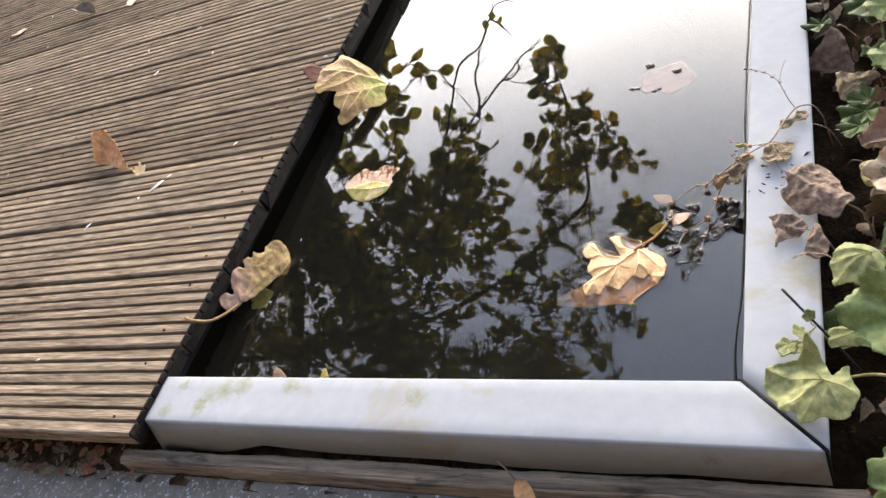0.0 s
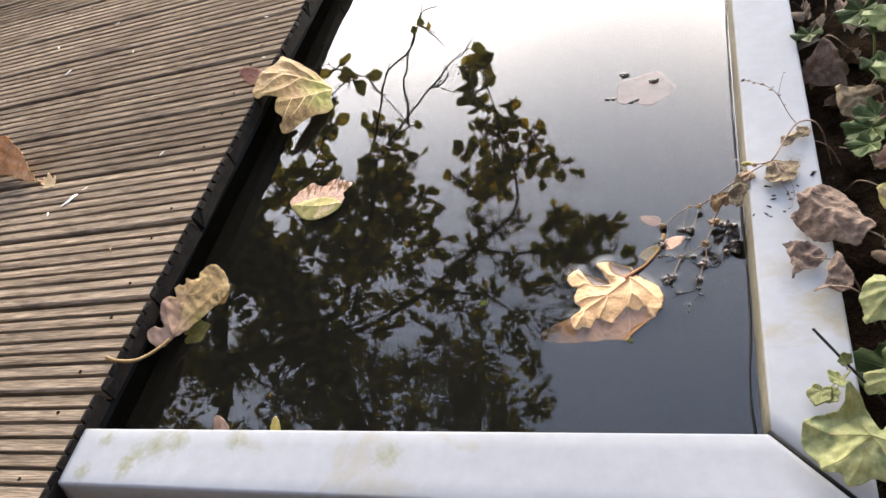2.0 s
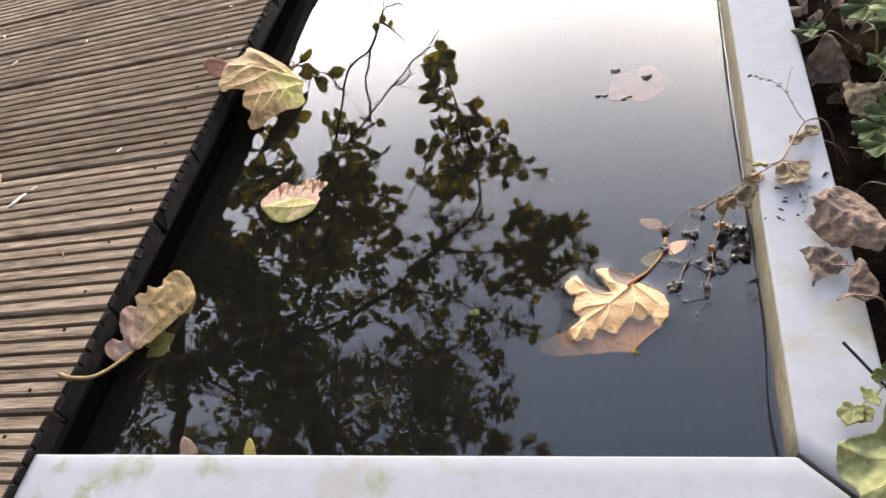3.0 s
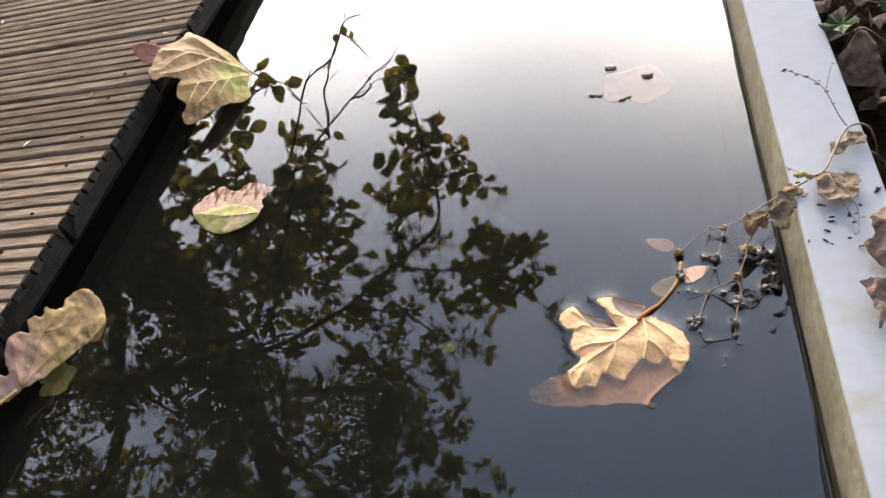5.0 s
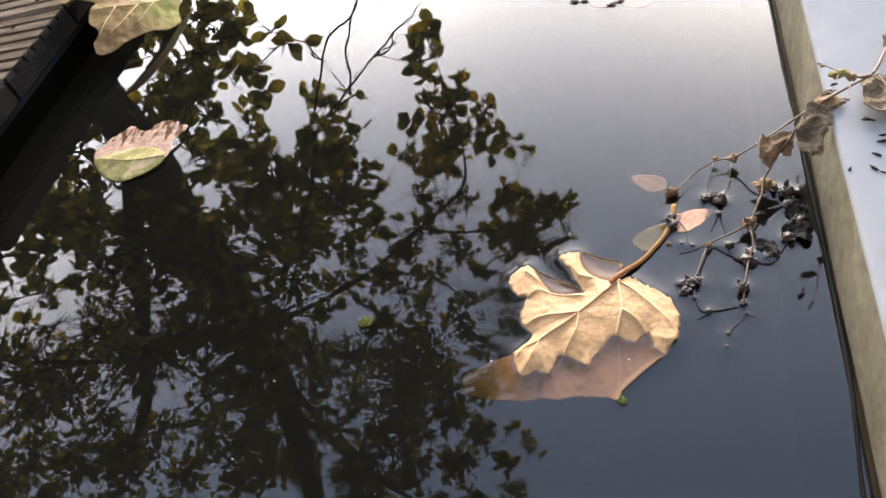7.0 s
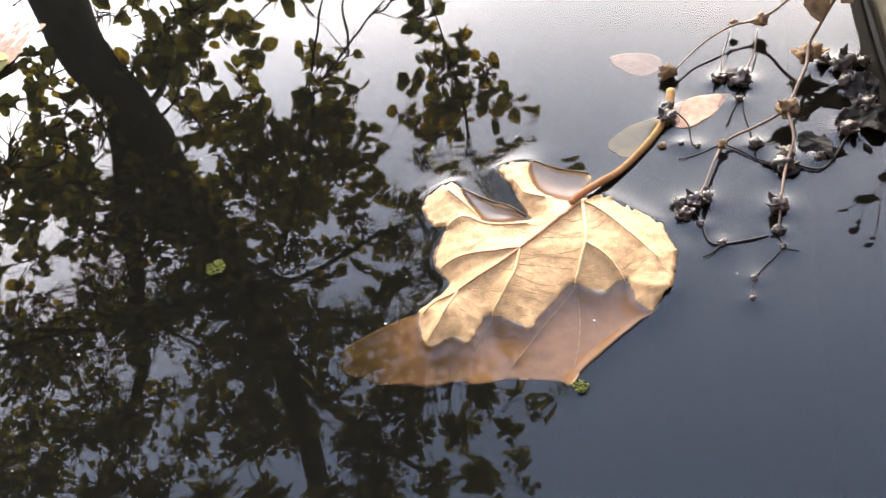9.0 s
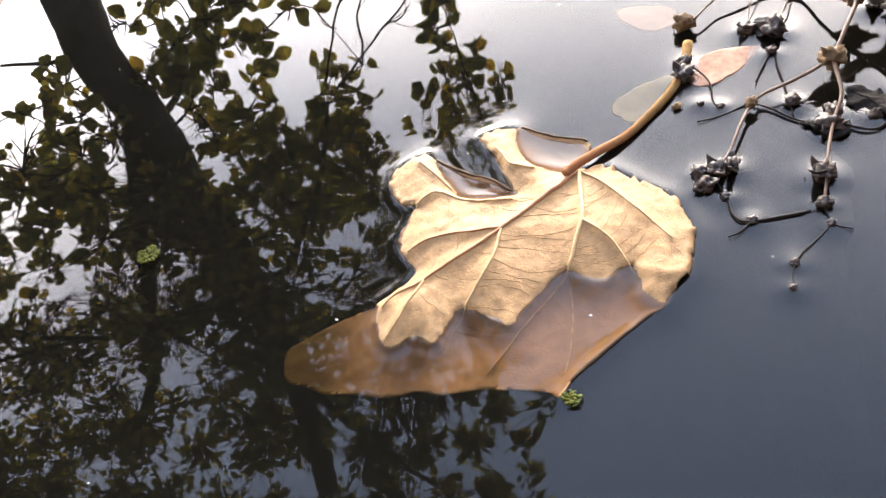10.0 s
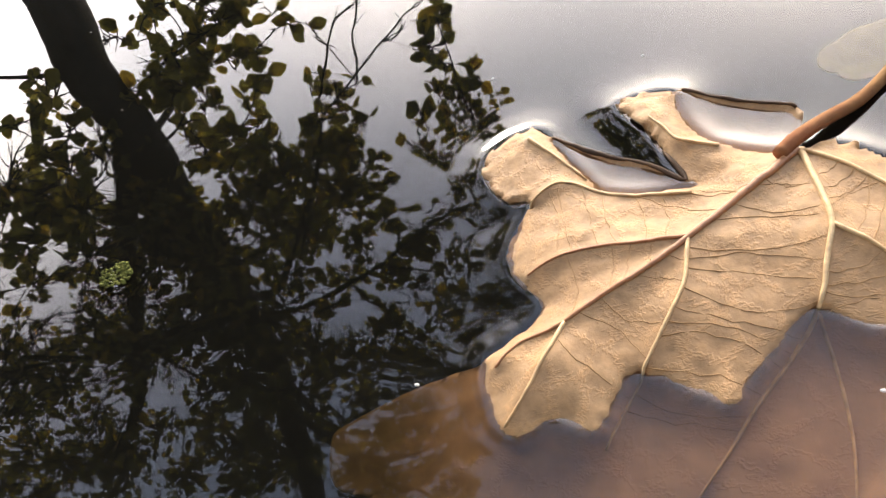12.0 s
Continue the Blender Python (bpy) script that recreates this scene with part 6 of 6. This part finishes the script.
    stem([(0.041, 0.340, 0.065), (0.043, 0.326, 0.066), (0.045, 0.306, 0.062), (0.050, 0.293, 0.059), (0.052, 0.281, 0.058)], 0.0009, 0.0005, TWIG)
    for x, y, z, long in ((0.0089, 0.3067, 0.0970, 1.7), (0.0175, 0.3133, 0.0880, 0.8)):
        bm = bmesh.new()
        lump(bm, Vector((x, y, z)) - base, 0.0034, x * 90, (long, 0.8, 0.7), 0.5, 3, 2.0)
        part("pod", bm, PALE_LIME if long > 1 else HUSK, vine, "straw-yellow pod")
    # shrivelled leaves on it: on the rim, over its edge and black with water
    withered = [((0.044, 0.342, 0.060), 0, [(11, 1), (6, -5), (-4, -5), (-14, -1), (-21, 5), (-22, 13), (-19, 17), (-18, 26), (-9, 32), (-3, 36), (9, 36), (15, 30), (15, 19)], [[(3, 0), (-5, 15), (-16, 21)], [(3, 0), (1, 16), (-1, 34)], [(3, 0), (9, 15), (13, 28)]], FLAKE, 2.4),
        ((0.073, 0.388, 0.061), 0, [(21, 6), (10, 1), (3, -6), (0, -11), (-8, -10), (-12, 2), (-4, 9), (3, 6), (12, 19), (19, 25), (22, 17)], [[(-3, -5), (11, 8), (20, 12)], [(-3, -5), (-4, 0), (-10, 2)]], FLAKE, 3.0)]
    withered += [((0.002, 0.318, 0.055), 0.43, [(13, 7), (5, -8), (1, -11), (-9, -4), (-9, 4), (-3, 13), (0, 27), (6, 27), (13, 20)], [[(0, -4), (5, 9), (11, 19)], [(0, -4), (-3, 8), (1, 24)]], FLAKE, 4.0),
        ((-0.014, 0.320, 0.035), 0.42, [(19, 3), (15, -5), (10, -3), (2, -8), (-5, -5), (-4, 2), (-1, 12), (7, 8), (13, 19), (18, 12)], [[(-2, -2), (9, 3), (18, 5)]], HUSK, 4.0),
        ((0.011, 0.332, 0.057), 0.2, [(9, 2), (2, -7), (-6, -3), (-8, 5), (0, 9), (6, 7)], [[(-5, 0), (6, 2)]], HUSK, 4.0)]
    withered += [((-0.010, 0.279, 0.002), 0, [(10, -7), (1, -20), (-8, -20), (-8, -5), (-4, 4), (-8, 13), (-5, 28), (2, 25), (7, 15), (16, 20), (16, 11), (7, 2)], [[(-1, -16), (-2, 3), (-2, 25)]], SODDEN, 4.5),
        ((-0.033, 0.257, 0.001), 0, [(8, -8), (3, -11), (-2, -6), (-8, -7), (-7, 13), (-2, 9), (4, 10), (7, 2)], [[(6, -8), (0, 0), (-6, 10)]], SODDEN, 2.5),
        ((-0.063, 0.306, 0.002), 0, [(13, -1), (2, -5), (-4, -8), (-11, 8), (-3, 11), (4, 2)], [[(2, -2), (-6, 6)]], SODDEN, 3.5)]
    withered += [((-0.048, 0.247, 0.001), 0, [(8, -2), (-1, -7), (-10, 4), (-3, 11), (3, 3)], [[(6, -2), (-6, 5)]], SODDEN, 2.5)]
    for at, slope, ring, ribs, material, wave in withered:
        if material is SODDEN:
            ring, ribs = [(0.78 * x, 0.78 * y) for x, y in ring], [[(0.78 * x, 0.78 * y) for x, y in rib] for rib in ribs]
        shaped_leaf("withered_leaf", at, (-1, 0, 0), (0, -1, -slope), ring, ribs, material, material, "black sodden leaf" if material is SODDEN else "crumpled tan leaf", sag=1.6, wave=wave, ragged=2.6, step=0.8, vein_size=0.3, parent=vine, crumple=1.5 if material is SODDEN else 2.4,
                    curl=lambda p: 0.008 * (p[:, 0] ** 2 + (p[:, 1] - 8) ** 2) - 0.5)


build_deck()
build_tree()
build_leaves()
build_weed()
build_vine()


# ---- the bed beside the rim ----
def build_bed():
    def scalloped(at, turn, size, material, label, seed, stalk=None, tooth=0.035, teeth=26, bend=0.45, crease=0.3, group="leaves of the bed", fold=0.0, wave=0.16):
        lay_leaf("bed_leaf", at, turn, ROUND, size, material, label, lambda x, y: bend * (x * x + y * y) - 0.1 * y + fold * abs(x), crease=crease, wave=wave, tooth=tooth, teeth=teeth, torn=0.06, seed=seed, stalk=stalk, stalk_material=LIME, group=group)

    def crumpled(at, turn, size, label, seed, outline=BROAD, material=None, stalk=None, wave=0.45):
        size *= 0.76
        material = material or (RUST if seed % 3 < 0.7 else BROWN)
        lay_leaf("withered_leaf", at, turn, outline, size, material, label, lambda x, y: 1.1 * abs(x) - 0.7 * y * y + 0.35 * y - 0.15, crease=0.03, wave=wave * 1.7, torn=0.20, tooth=0.02, teeth=41, wrinkle=0.16, seed=seed, stalk=stalk, stalk_material=TWIG, group="withered leaves of the bed")

    def grown(at, slope, ring, ribs, material, label, name="bed_leaf", vein_material=None, **more):
        shaped_leaf(name, at, (-1, 0, -0.03), (0, -1, -slope), ring, ribs, material, vein_material or material, label, group="leaves of the bed" if name == "bed_leaf" else "withered leaves of the bed", **more)

    grown((0.073, -0.014, 0.079), 0.18, [(-9, -4), (-16, -12), (-23, -14), (-23, -6), (-27, 6), (-29, 14), (-23, 26), (-14, 36), (2, 33), (15, 38), (22, 38), (28, 27), (38, 27), (41, 19), (49, 10), (50, -1), (46, -16), (31, -21), (16, -26), (10, -42), (2, -30)],
          [[(0, 0), (-9, 16), (-14, 34)], [(0, 0), (-15, 6), (-27, 14)], [(0, 0), (9, 19), (20, 35)], [(0, 0), (21, 17), (39, 25)], [(0, 0), (25, -4), (47, -13)], [(0, 0), (7, -17), (10, -39)]], SALLOW, "large yellow-green lobed leaf lying over the rim corner",
          vein_material=PALE_LIME, curl=lambda p: 0.9 * np.maximum(0, -18 - p[:, 1]) - 0.008 * np.maximum(0, p[:, 1] - 10) ** 2 + 4 - 0.5 * np.maximum(0, 0.75 * p[:, 0] - 0.66 * p[:, 1] - 4) + 0.016 * np.maximum(0, 0.75 * p[:, 0] - 0.66 * p[:, 1] - 12) ** 2, sag=3.0, wave=3.0, crumple=1.5, ragged=2.4, step=1.5, vein_size=0.5,
          stalk=[(0.075, -0.013, 0.079), (0.091, -0.009, 0.077), (0.119, -0.003, 0.073), (0.150, 0.0, 0.050), (0.165, 0.0, -0.01)], stalk_material=PALE_LIME, stalk_size=0.0013)
    grown((0.120, 0.128, 0.085), 0.33, [(31, 2), (24, -12), (14, -20), (2, -16), (-6, -14), (-13, -8), (-19, 4), (-13, 22), (-5, 24), (9, 28), (14, 24), (29, 26), (29, 14)],
          [[(-6, -5), (9, -11), (23, -10)], [(-6, -5), (12, -1), (29, 3)], [(-6, -5), (11, 6), (27, 24)], [(-6, -5), (1, 12), (11, 25)], [(-6, -5), (-11, 8), (-13, 20)]], SALLOW, "pale green pleated leaf with scalloped edge",
          vein_material=PALE_LIME, curl=lambda p: -0.006 * (p[:, 0] ** 2 + p[:, 1] ** 2), sag=3.6, wave=1.8, crumple=1.5, ragged=2.2, step=1.5, vein_size=0.5, stalk=[(0.126, 0.132, 0.086), (0.140, 0.140, 0.07), (0.15, 0.15, -0.01)], stalk_material=LIME)
    grown((0.101, 0.055, 0.057), 0.23, [(19, -5), (7, -8), (-5, -11), (-15, -18), (-19, -6), (-8, 12), (5, 12), (19, 14)], [[(-18, -11), (-2, 0), (18, 8)], [(-18, -11), (-4, -5), (14, -4)]], SALLOW, "pale green leaf folded against the rim",
          vein_material=PALE_LIME, sag=2.2, wave=2.0, ragged=1.2, step=1.5, vein_size=0.5, stalk=[(0.119, 0.066, 0.057), (0.130, 0.065, 0.04), (0.14, 0.07, -0.01)], stalk_material=LIME)
    grown((0.146, 0.257, 0.074), 0.30, [(16, -13), (9, -18), (-6, -14), (-19, -4), (-12, 19), (6, 16), (14, 10)], [[(-15, 0), (-1, -5), (14, -12)], [(-15, 0), (-1, 8), (11, 9)]], PALE_LIME, "yellow-green scalloped leaf in the bed",
          sag=2.4, wave=2.0, ragged=1.5, step=1.5, vein_size=0.5, stalk=[(0.160, 0.257, 0.075), (0.170, 0.26, 0.04), (0.175, 0.26, -0.01)])
    for at in ((0.178, 0.519, 0.110), (0.174, 0.429, 0.100)):
        grown(at, 0.37, [(20, -9), (14, -16), (7, -14), (0, -20), (-11, -18), (-26, -1), (-17, 23), (-8, 16), (2, 20), (8, 10), (14, 8), (13, 0)], [[(-19, 3), (0, -3), (18, -7)], [(-19, 3), (-3, 10), (0, 17)], [(-19, 3), (-8, -8), (0, -17)]], LIME,
              "bright green lobed leaf in the bed", sag=2.6, wave=2.0, ragged=1.0, step=1.8, vein_size=0.5, stalk=[(at[0] + 0.019, at[1], at[2]), (at[0] + 0.024, at[1], 0.06), (at[0] + 0.026, at[1], -0.01)])
    scalloped((0.150, 0.050, 0.092), (-12, -20, 95), 0.060, LIME, "yellow-green curved leaf over the bed edge", 3.0, [(0.150, 0.050, 0.092), (0.165, 0.055, 0.06), (0.17, 0.06, 0.0)], bend=0.5)
    scalloped((0.145, 0.118, 0.060), (-20, 10, 200), 0.050, LIME, "pale green pleated leaf in the bed", 4.0)
    scalloped((0.120, 0.085, 0.020), (-5, 8, 130), 0.050, GREEN, "dull green leaf low in the bed", 5.5)
    scalloped((0.125, -0.135, 0.040), (0, -6, 30), 0.036, LIME, "green scalloped leaf low beside the beam", 6.0)
    scalloped((0.170, 0.580, 0.085), (-25, 10, 150), 0.036, GREEN, "dark green lobed leaf in the bed", 7.0, tooth=0.08, teeth=14)
    scalloped((0.195, 0.530, 0.100), (-30, 0, 110), 0.036, GREEN, "dark green lobed leaf in the bed", 8.0, tooth=0.08, teeth=14)
    scalloped((0.180, 0.640, 0.090), (-20, 20, 200), 0.040, GREEN, "dark green lobed leaf in the bed", 9.0, tooth=0.08, teeth=14)
    scalloped((0.200, 0.570, 0.135), (-30, 0, 100), 0.035, LIME, "bright green lobed leaf in the bed", 11.0, tooth=0.10, teeth=12)
    scalloped((0.138, 0.345, 0.070), (-20, 10, 140), 0.026, GREEN, "small fresh green leaf in the bed", 12.0, tooth=0.09, teeth=11)
    scalloped((0.150, 0.380, 0.078), (-20, -10, 60), 0.024, GREEN, "small fresh green leaf in the bed", 13.0, tooth=0.09, teeth=11)
    scalloped((0.112, 0.590, 0.055), (-10, 10, 160), 0.028, GREEN, "small fresh green leaf in the bed", 14.0, tooth=0.09, teeth=11)
    scalloped((0.170, 0.255, 0.085), (-25, 5, 150), 0.045, PALE, "yellowing scalloped leaf in the bed", 15.0)
    grown((0.083, 0.246, 0.074), 0.15, [(29, -21), (17, -31), (-2, -38), (-14, -30), (-24, -11), (-29, 8), (-39, 25), (-28, 34), (-18, 44), (-4, 36), (14, 32), (27, 19), (36, 0), (28, -9)],
          [[(14, -24), (-7, -15), (-24, 9), (-38, 27)], [(28, 7), (5, 15), (-12, 33)]], CRUMPLED, "large crumpled brown leaf lying over the rim", "withered_leaf",
          curl=lambda p: 7 - 0.42 * np.abs(((p[:, 0] - 21) * 48 + (p[:, 1] + 11) * 51) / 70 + 4), sag=2.0, wave=4.0, crumple=2.4, ragged=2.6, step=1.3, vein_size=0.5, stalk_size=0.0009, stalk=[(0.113, 0.218, 0.071), (0.130, 0.205, 0.06), (0.145, 0.20, -0.01)], stalk_material=TWIG)
    grown((0.117, 0.525, 0.018), 0.92, [(-9, -62), (-21, -51), (-28, -22), (-30, 6), (-17, 5), (5, -1), (30, -13), (12, -36)], [[(-9, -62), (-3, -33), (9, -7)], [(-9, -62), (-17, -27), (-22, 4)], [(-9, -62), (8, -36), (24, -15)]], CRUMPLED,
          "dark brown withered leaf standing in the bed", "withered_leaf", curl=lambda p: -0.10 * np.abs(p[:, 0] + 8) * 1.5 + 2, sag=2.5, wave=3.2, crumple=2.4, ragged=2.0, step=1.8, vein_size=0.4, stalk_size=0.0008, stalk=[(0.130, 0.530, 0.030), (0.136, 0.532, 0.01), (0.14, 0.535, -0.02)], stalk_material=TWIG)
    grown((0.142, 0.436, 0.060), 0.47, [(20, -24), (0, -19), (-23, -15), (-27, -5), (-11, 2), (-2, 22), (17, 18), (21, -5)], [[(-25, -10), (-5, -7), (17, -4)], [(-5, -7), (4, 14)]], FLAKE, "pale brown withered leaf in the bed", "withered_leaf",
          sag=3.0, wave=3.0, crumple=3.0, ragged=2.0, step=1.8, vein_size=0.4, stalk_size=0.0008, stalk=[(0.167, 0.446, 0.064), (0.175, 0.45, 0.03), (0.178, 0.45, -0.02)], stalk_material=TWIG)
    grown((0.058, 0.180, 0.064), 0.20, [(24, -30), (13, -32), (-5, -30), (-14, -12), (-5, -1), (8, 2), (20, 11), (18, -8)], [[(-9, -7), (3, -14), (18, -23)], [(3, -14), (11, -4), (17, 8)]], CRUMPLED, "crumpled dark brown leaf on the rim", "withered_leaf",
          sag=2.6, wave=3.6, ragged=3.2, step=1.2, crumple=3.6, vein_size=0.4, stalk_size=0.0008, curl=lambda p: 0.008 * p[:, 0] ** 2 - 1, stalk=[(0.061, 0.190, 0.066), (0.080, 0.188, 0.062), (0.096, 0.176, 0.045), (0.115, 0.160, -0.010)], stalk_material=TWIG)
    grown((0.070, 0.154, 0.065), 0.27, [(-2, -25), (-12, -37), (-18, -20), (-21, -1), (-8, 6), (1, 2), (18, 6), (4, -6)], [[(0, 0), (-7, -15), (-11, -28)], [(0, 0), (8, 2), (14, 5)]], CRUMPLED, "crumpled tan leaf on the rim", "withered_leaf",
          sag=2.6, wave=3.4, ragged=3.2, step=1.2, crumple=3.6, vein_size=0.4, stalk_size=0.0008, curl=lambda p: 0.01 * p[:, 0] ** 2 - 1, stalk=[(0.070, 0.154, 0.066), (0.093, 0.147, 0.063), (0.118, 0.132, 0.02)], stalk_material=TWIG)
    grown((0.150, 0.314, 0.072), 0.32, [(17, -9), (2, -14), (-12, -17), (-20, -4), (-13, 18), (1, 8), (9, 9), (14, 3)], [[(-17, 1), (0, -3), (15, -7)]], FLAKE, "tan withered leaf in the bed", "withered_leaf", sag=3.0, wave=2.6, crumple=3.0, ragged=2.0, step=1.5, vein_size=0.4, stalk_size=0.0008,
          stalk=[(0.166, 0.314, 0.073), (0.175, 0.31, 0.04), (0.18, 0.31, -0.01)], stalk_material=TWIG)
    crumpled((0.175, 0.300, 0.090), (20, -15, 100), 0.052, "tan withered leaf in the bed", 27.0, wave=0.3)
    crumpled((0.165, 0.215, 0.070), (-10, 15, 80), 0.050, "brown withered leaf in the bed", 28.0)
    rnd = random.Random(77)
    for k in range(150):
        x, y = rnd.uniform(0.115, 0.30), rnd.uniform(-0.20, 1.1)
        crumpled((x, y, rnd.uniform(-0.005, 0.030)), (rnd.uniform(-40, 40), rnd.uniform(-40, 40), rnd.uniform(0, 360)), rnd.uniform(0.014, 0.030), "dead brown leaf in the soil", 30.0 + k * 1.3)
    # green bed leaves; taller ones out of view are added to shade the rim
    for k in range(130):
        x, y = rnd.uniform(0.14, 0.52), rnd.uniform(-0.10, 1.6)
        z = rnd.uniform(0.015, 0.07) + max(0, x - 0.2) * rnd.uniform(0.2, 0.7)
        scalloped((x, y, z), (rnd.uniform(-30, 10), rnd.uniform(-25, 25), rnd.uniform(0, 360)), rnd.uniform(0.025, 0.048), rnd.choice((GREEN, GREEN, LIME)), "green lobed leaf growing in the bed", 60.0 + k * 1.7,
                  [(x, y, z), (x + 0.006, y - 0.004, z * 0.6), (x + 0.008, y - 0.006, -0.022)], tooth=0.07, teeth=14)
    # dark crumbs on the rim
    for x, y, s in ((0.079, 0.324, 0.0045), (0.050, 0.297, 0.0030), (0.034, 0.290, 0.0028), (0.029, 0.279, 0.0026), (0.025, 0.268, 0.0028), (0.012, 0.269, 0.0020), (0.061, 0.307, 0.0022), (0.029, 0.264, 0.0016), (0.064, 0.213, 0.0018), (0.033, 0.310, 0.0016)):
        bm = bmesh.new()
        lump(bm, (0, 0, 0), s * 0.7, x * 500, (1.3, 0.5, 0.4), 1.2, 2, 2.4)
        ob = part("crumb", bm, DARK_TWIG)
        ob.location, ob.rotation_euler = (x, y, RIM_TOP + s * 0.25), (0, 0, x * 90)
        tagged(ob, "tiny dark plant crumb lying on the rim", "plant chip", "crumbs on the rim")
    # a bare twig with a few small leaves, over the rim
    twig = thing("twig", (0.106, 0.036, 0.051), "thin brown twig with small wilted leaves", "twig")
    base = Vector(twig.location)
    bm = bmesh.new()
    line = curve_through([Vector(p) - base for p in ((0.108, 0.031, 0.026), (0.080, 0.054, 0.058), (0.062, 0.068, 0.078), (0.044, 0.082, 0.098))], 6)
    tube(bm, line, taper(len(line), 0.0013, 0.0013), 6)
    part("stem", bm, DARK_TWIG, twig)
    for x, y, z, s, turn in ((0.060, 0.044, 0.075, 0.014, (20, 0, 120)), (0.046, 0.040, 0.063, 0.016, (-20, 10, 150)), (0.067, 0.056, 0.083, 0.010, (40, 0, 30)), (0.052, 0.036, 0.065, 0.012, (0, 30, 210))):
        bm = bmesh.new()
        leaf_sheet(bm, sized(ROUND, s), lambda u, v: 14 * (u * u + v * v), 0.12, 7, 40, seed=x * 50, wave=0.3, m=Matrix.Translation(Vector((x, y, z)) - base) @ pose(0, 0, 0, *turn), torn=0.15)
        part("small_leaf", bm, SALLOW, twig)
        bm = bmesh.new()
        tube(bm, curve_through([Vector((0.073, 0.0595, 0.0655)) - base, Vector((0.5 * x + 0.035, 0.5 * y + 0.028, 0.5 * z + 0.030)) - base, Vector((x, y, z)) - base], 5), 0.0006, 5)
        part("leaf_stalk", bm, SALLOW, twig)
    # stalks and litter
    for k in range(30):
        x, y = rnd.uniform(0.11, 0.26), rnd.uniform(-0.1, 0.9)
        st = thing("dry_stalk", (x, y, -0.01), "thin dry stalk in the bed", "stalk", "dry stalks in the bed")
        bm = bmesh.new()
        a = rnd.uniform(0, 6.28)
        line = curve_through([(0, 0, 0), (0.02 * math.cos(a), 0.02 * math.sin(a), rnd.uniform(0.03, 0.06)), (0.06 * math.cos(a), 0.06 * math.sin(a), rnd.uniform(0.03, 0.09))], 5)
        tube(bm, line, taper(len(line), 0.0011, 0.0006), 5)
        part("stem", bm, TWIG, st)


build_bed()
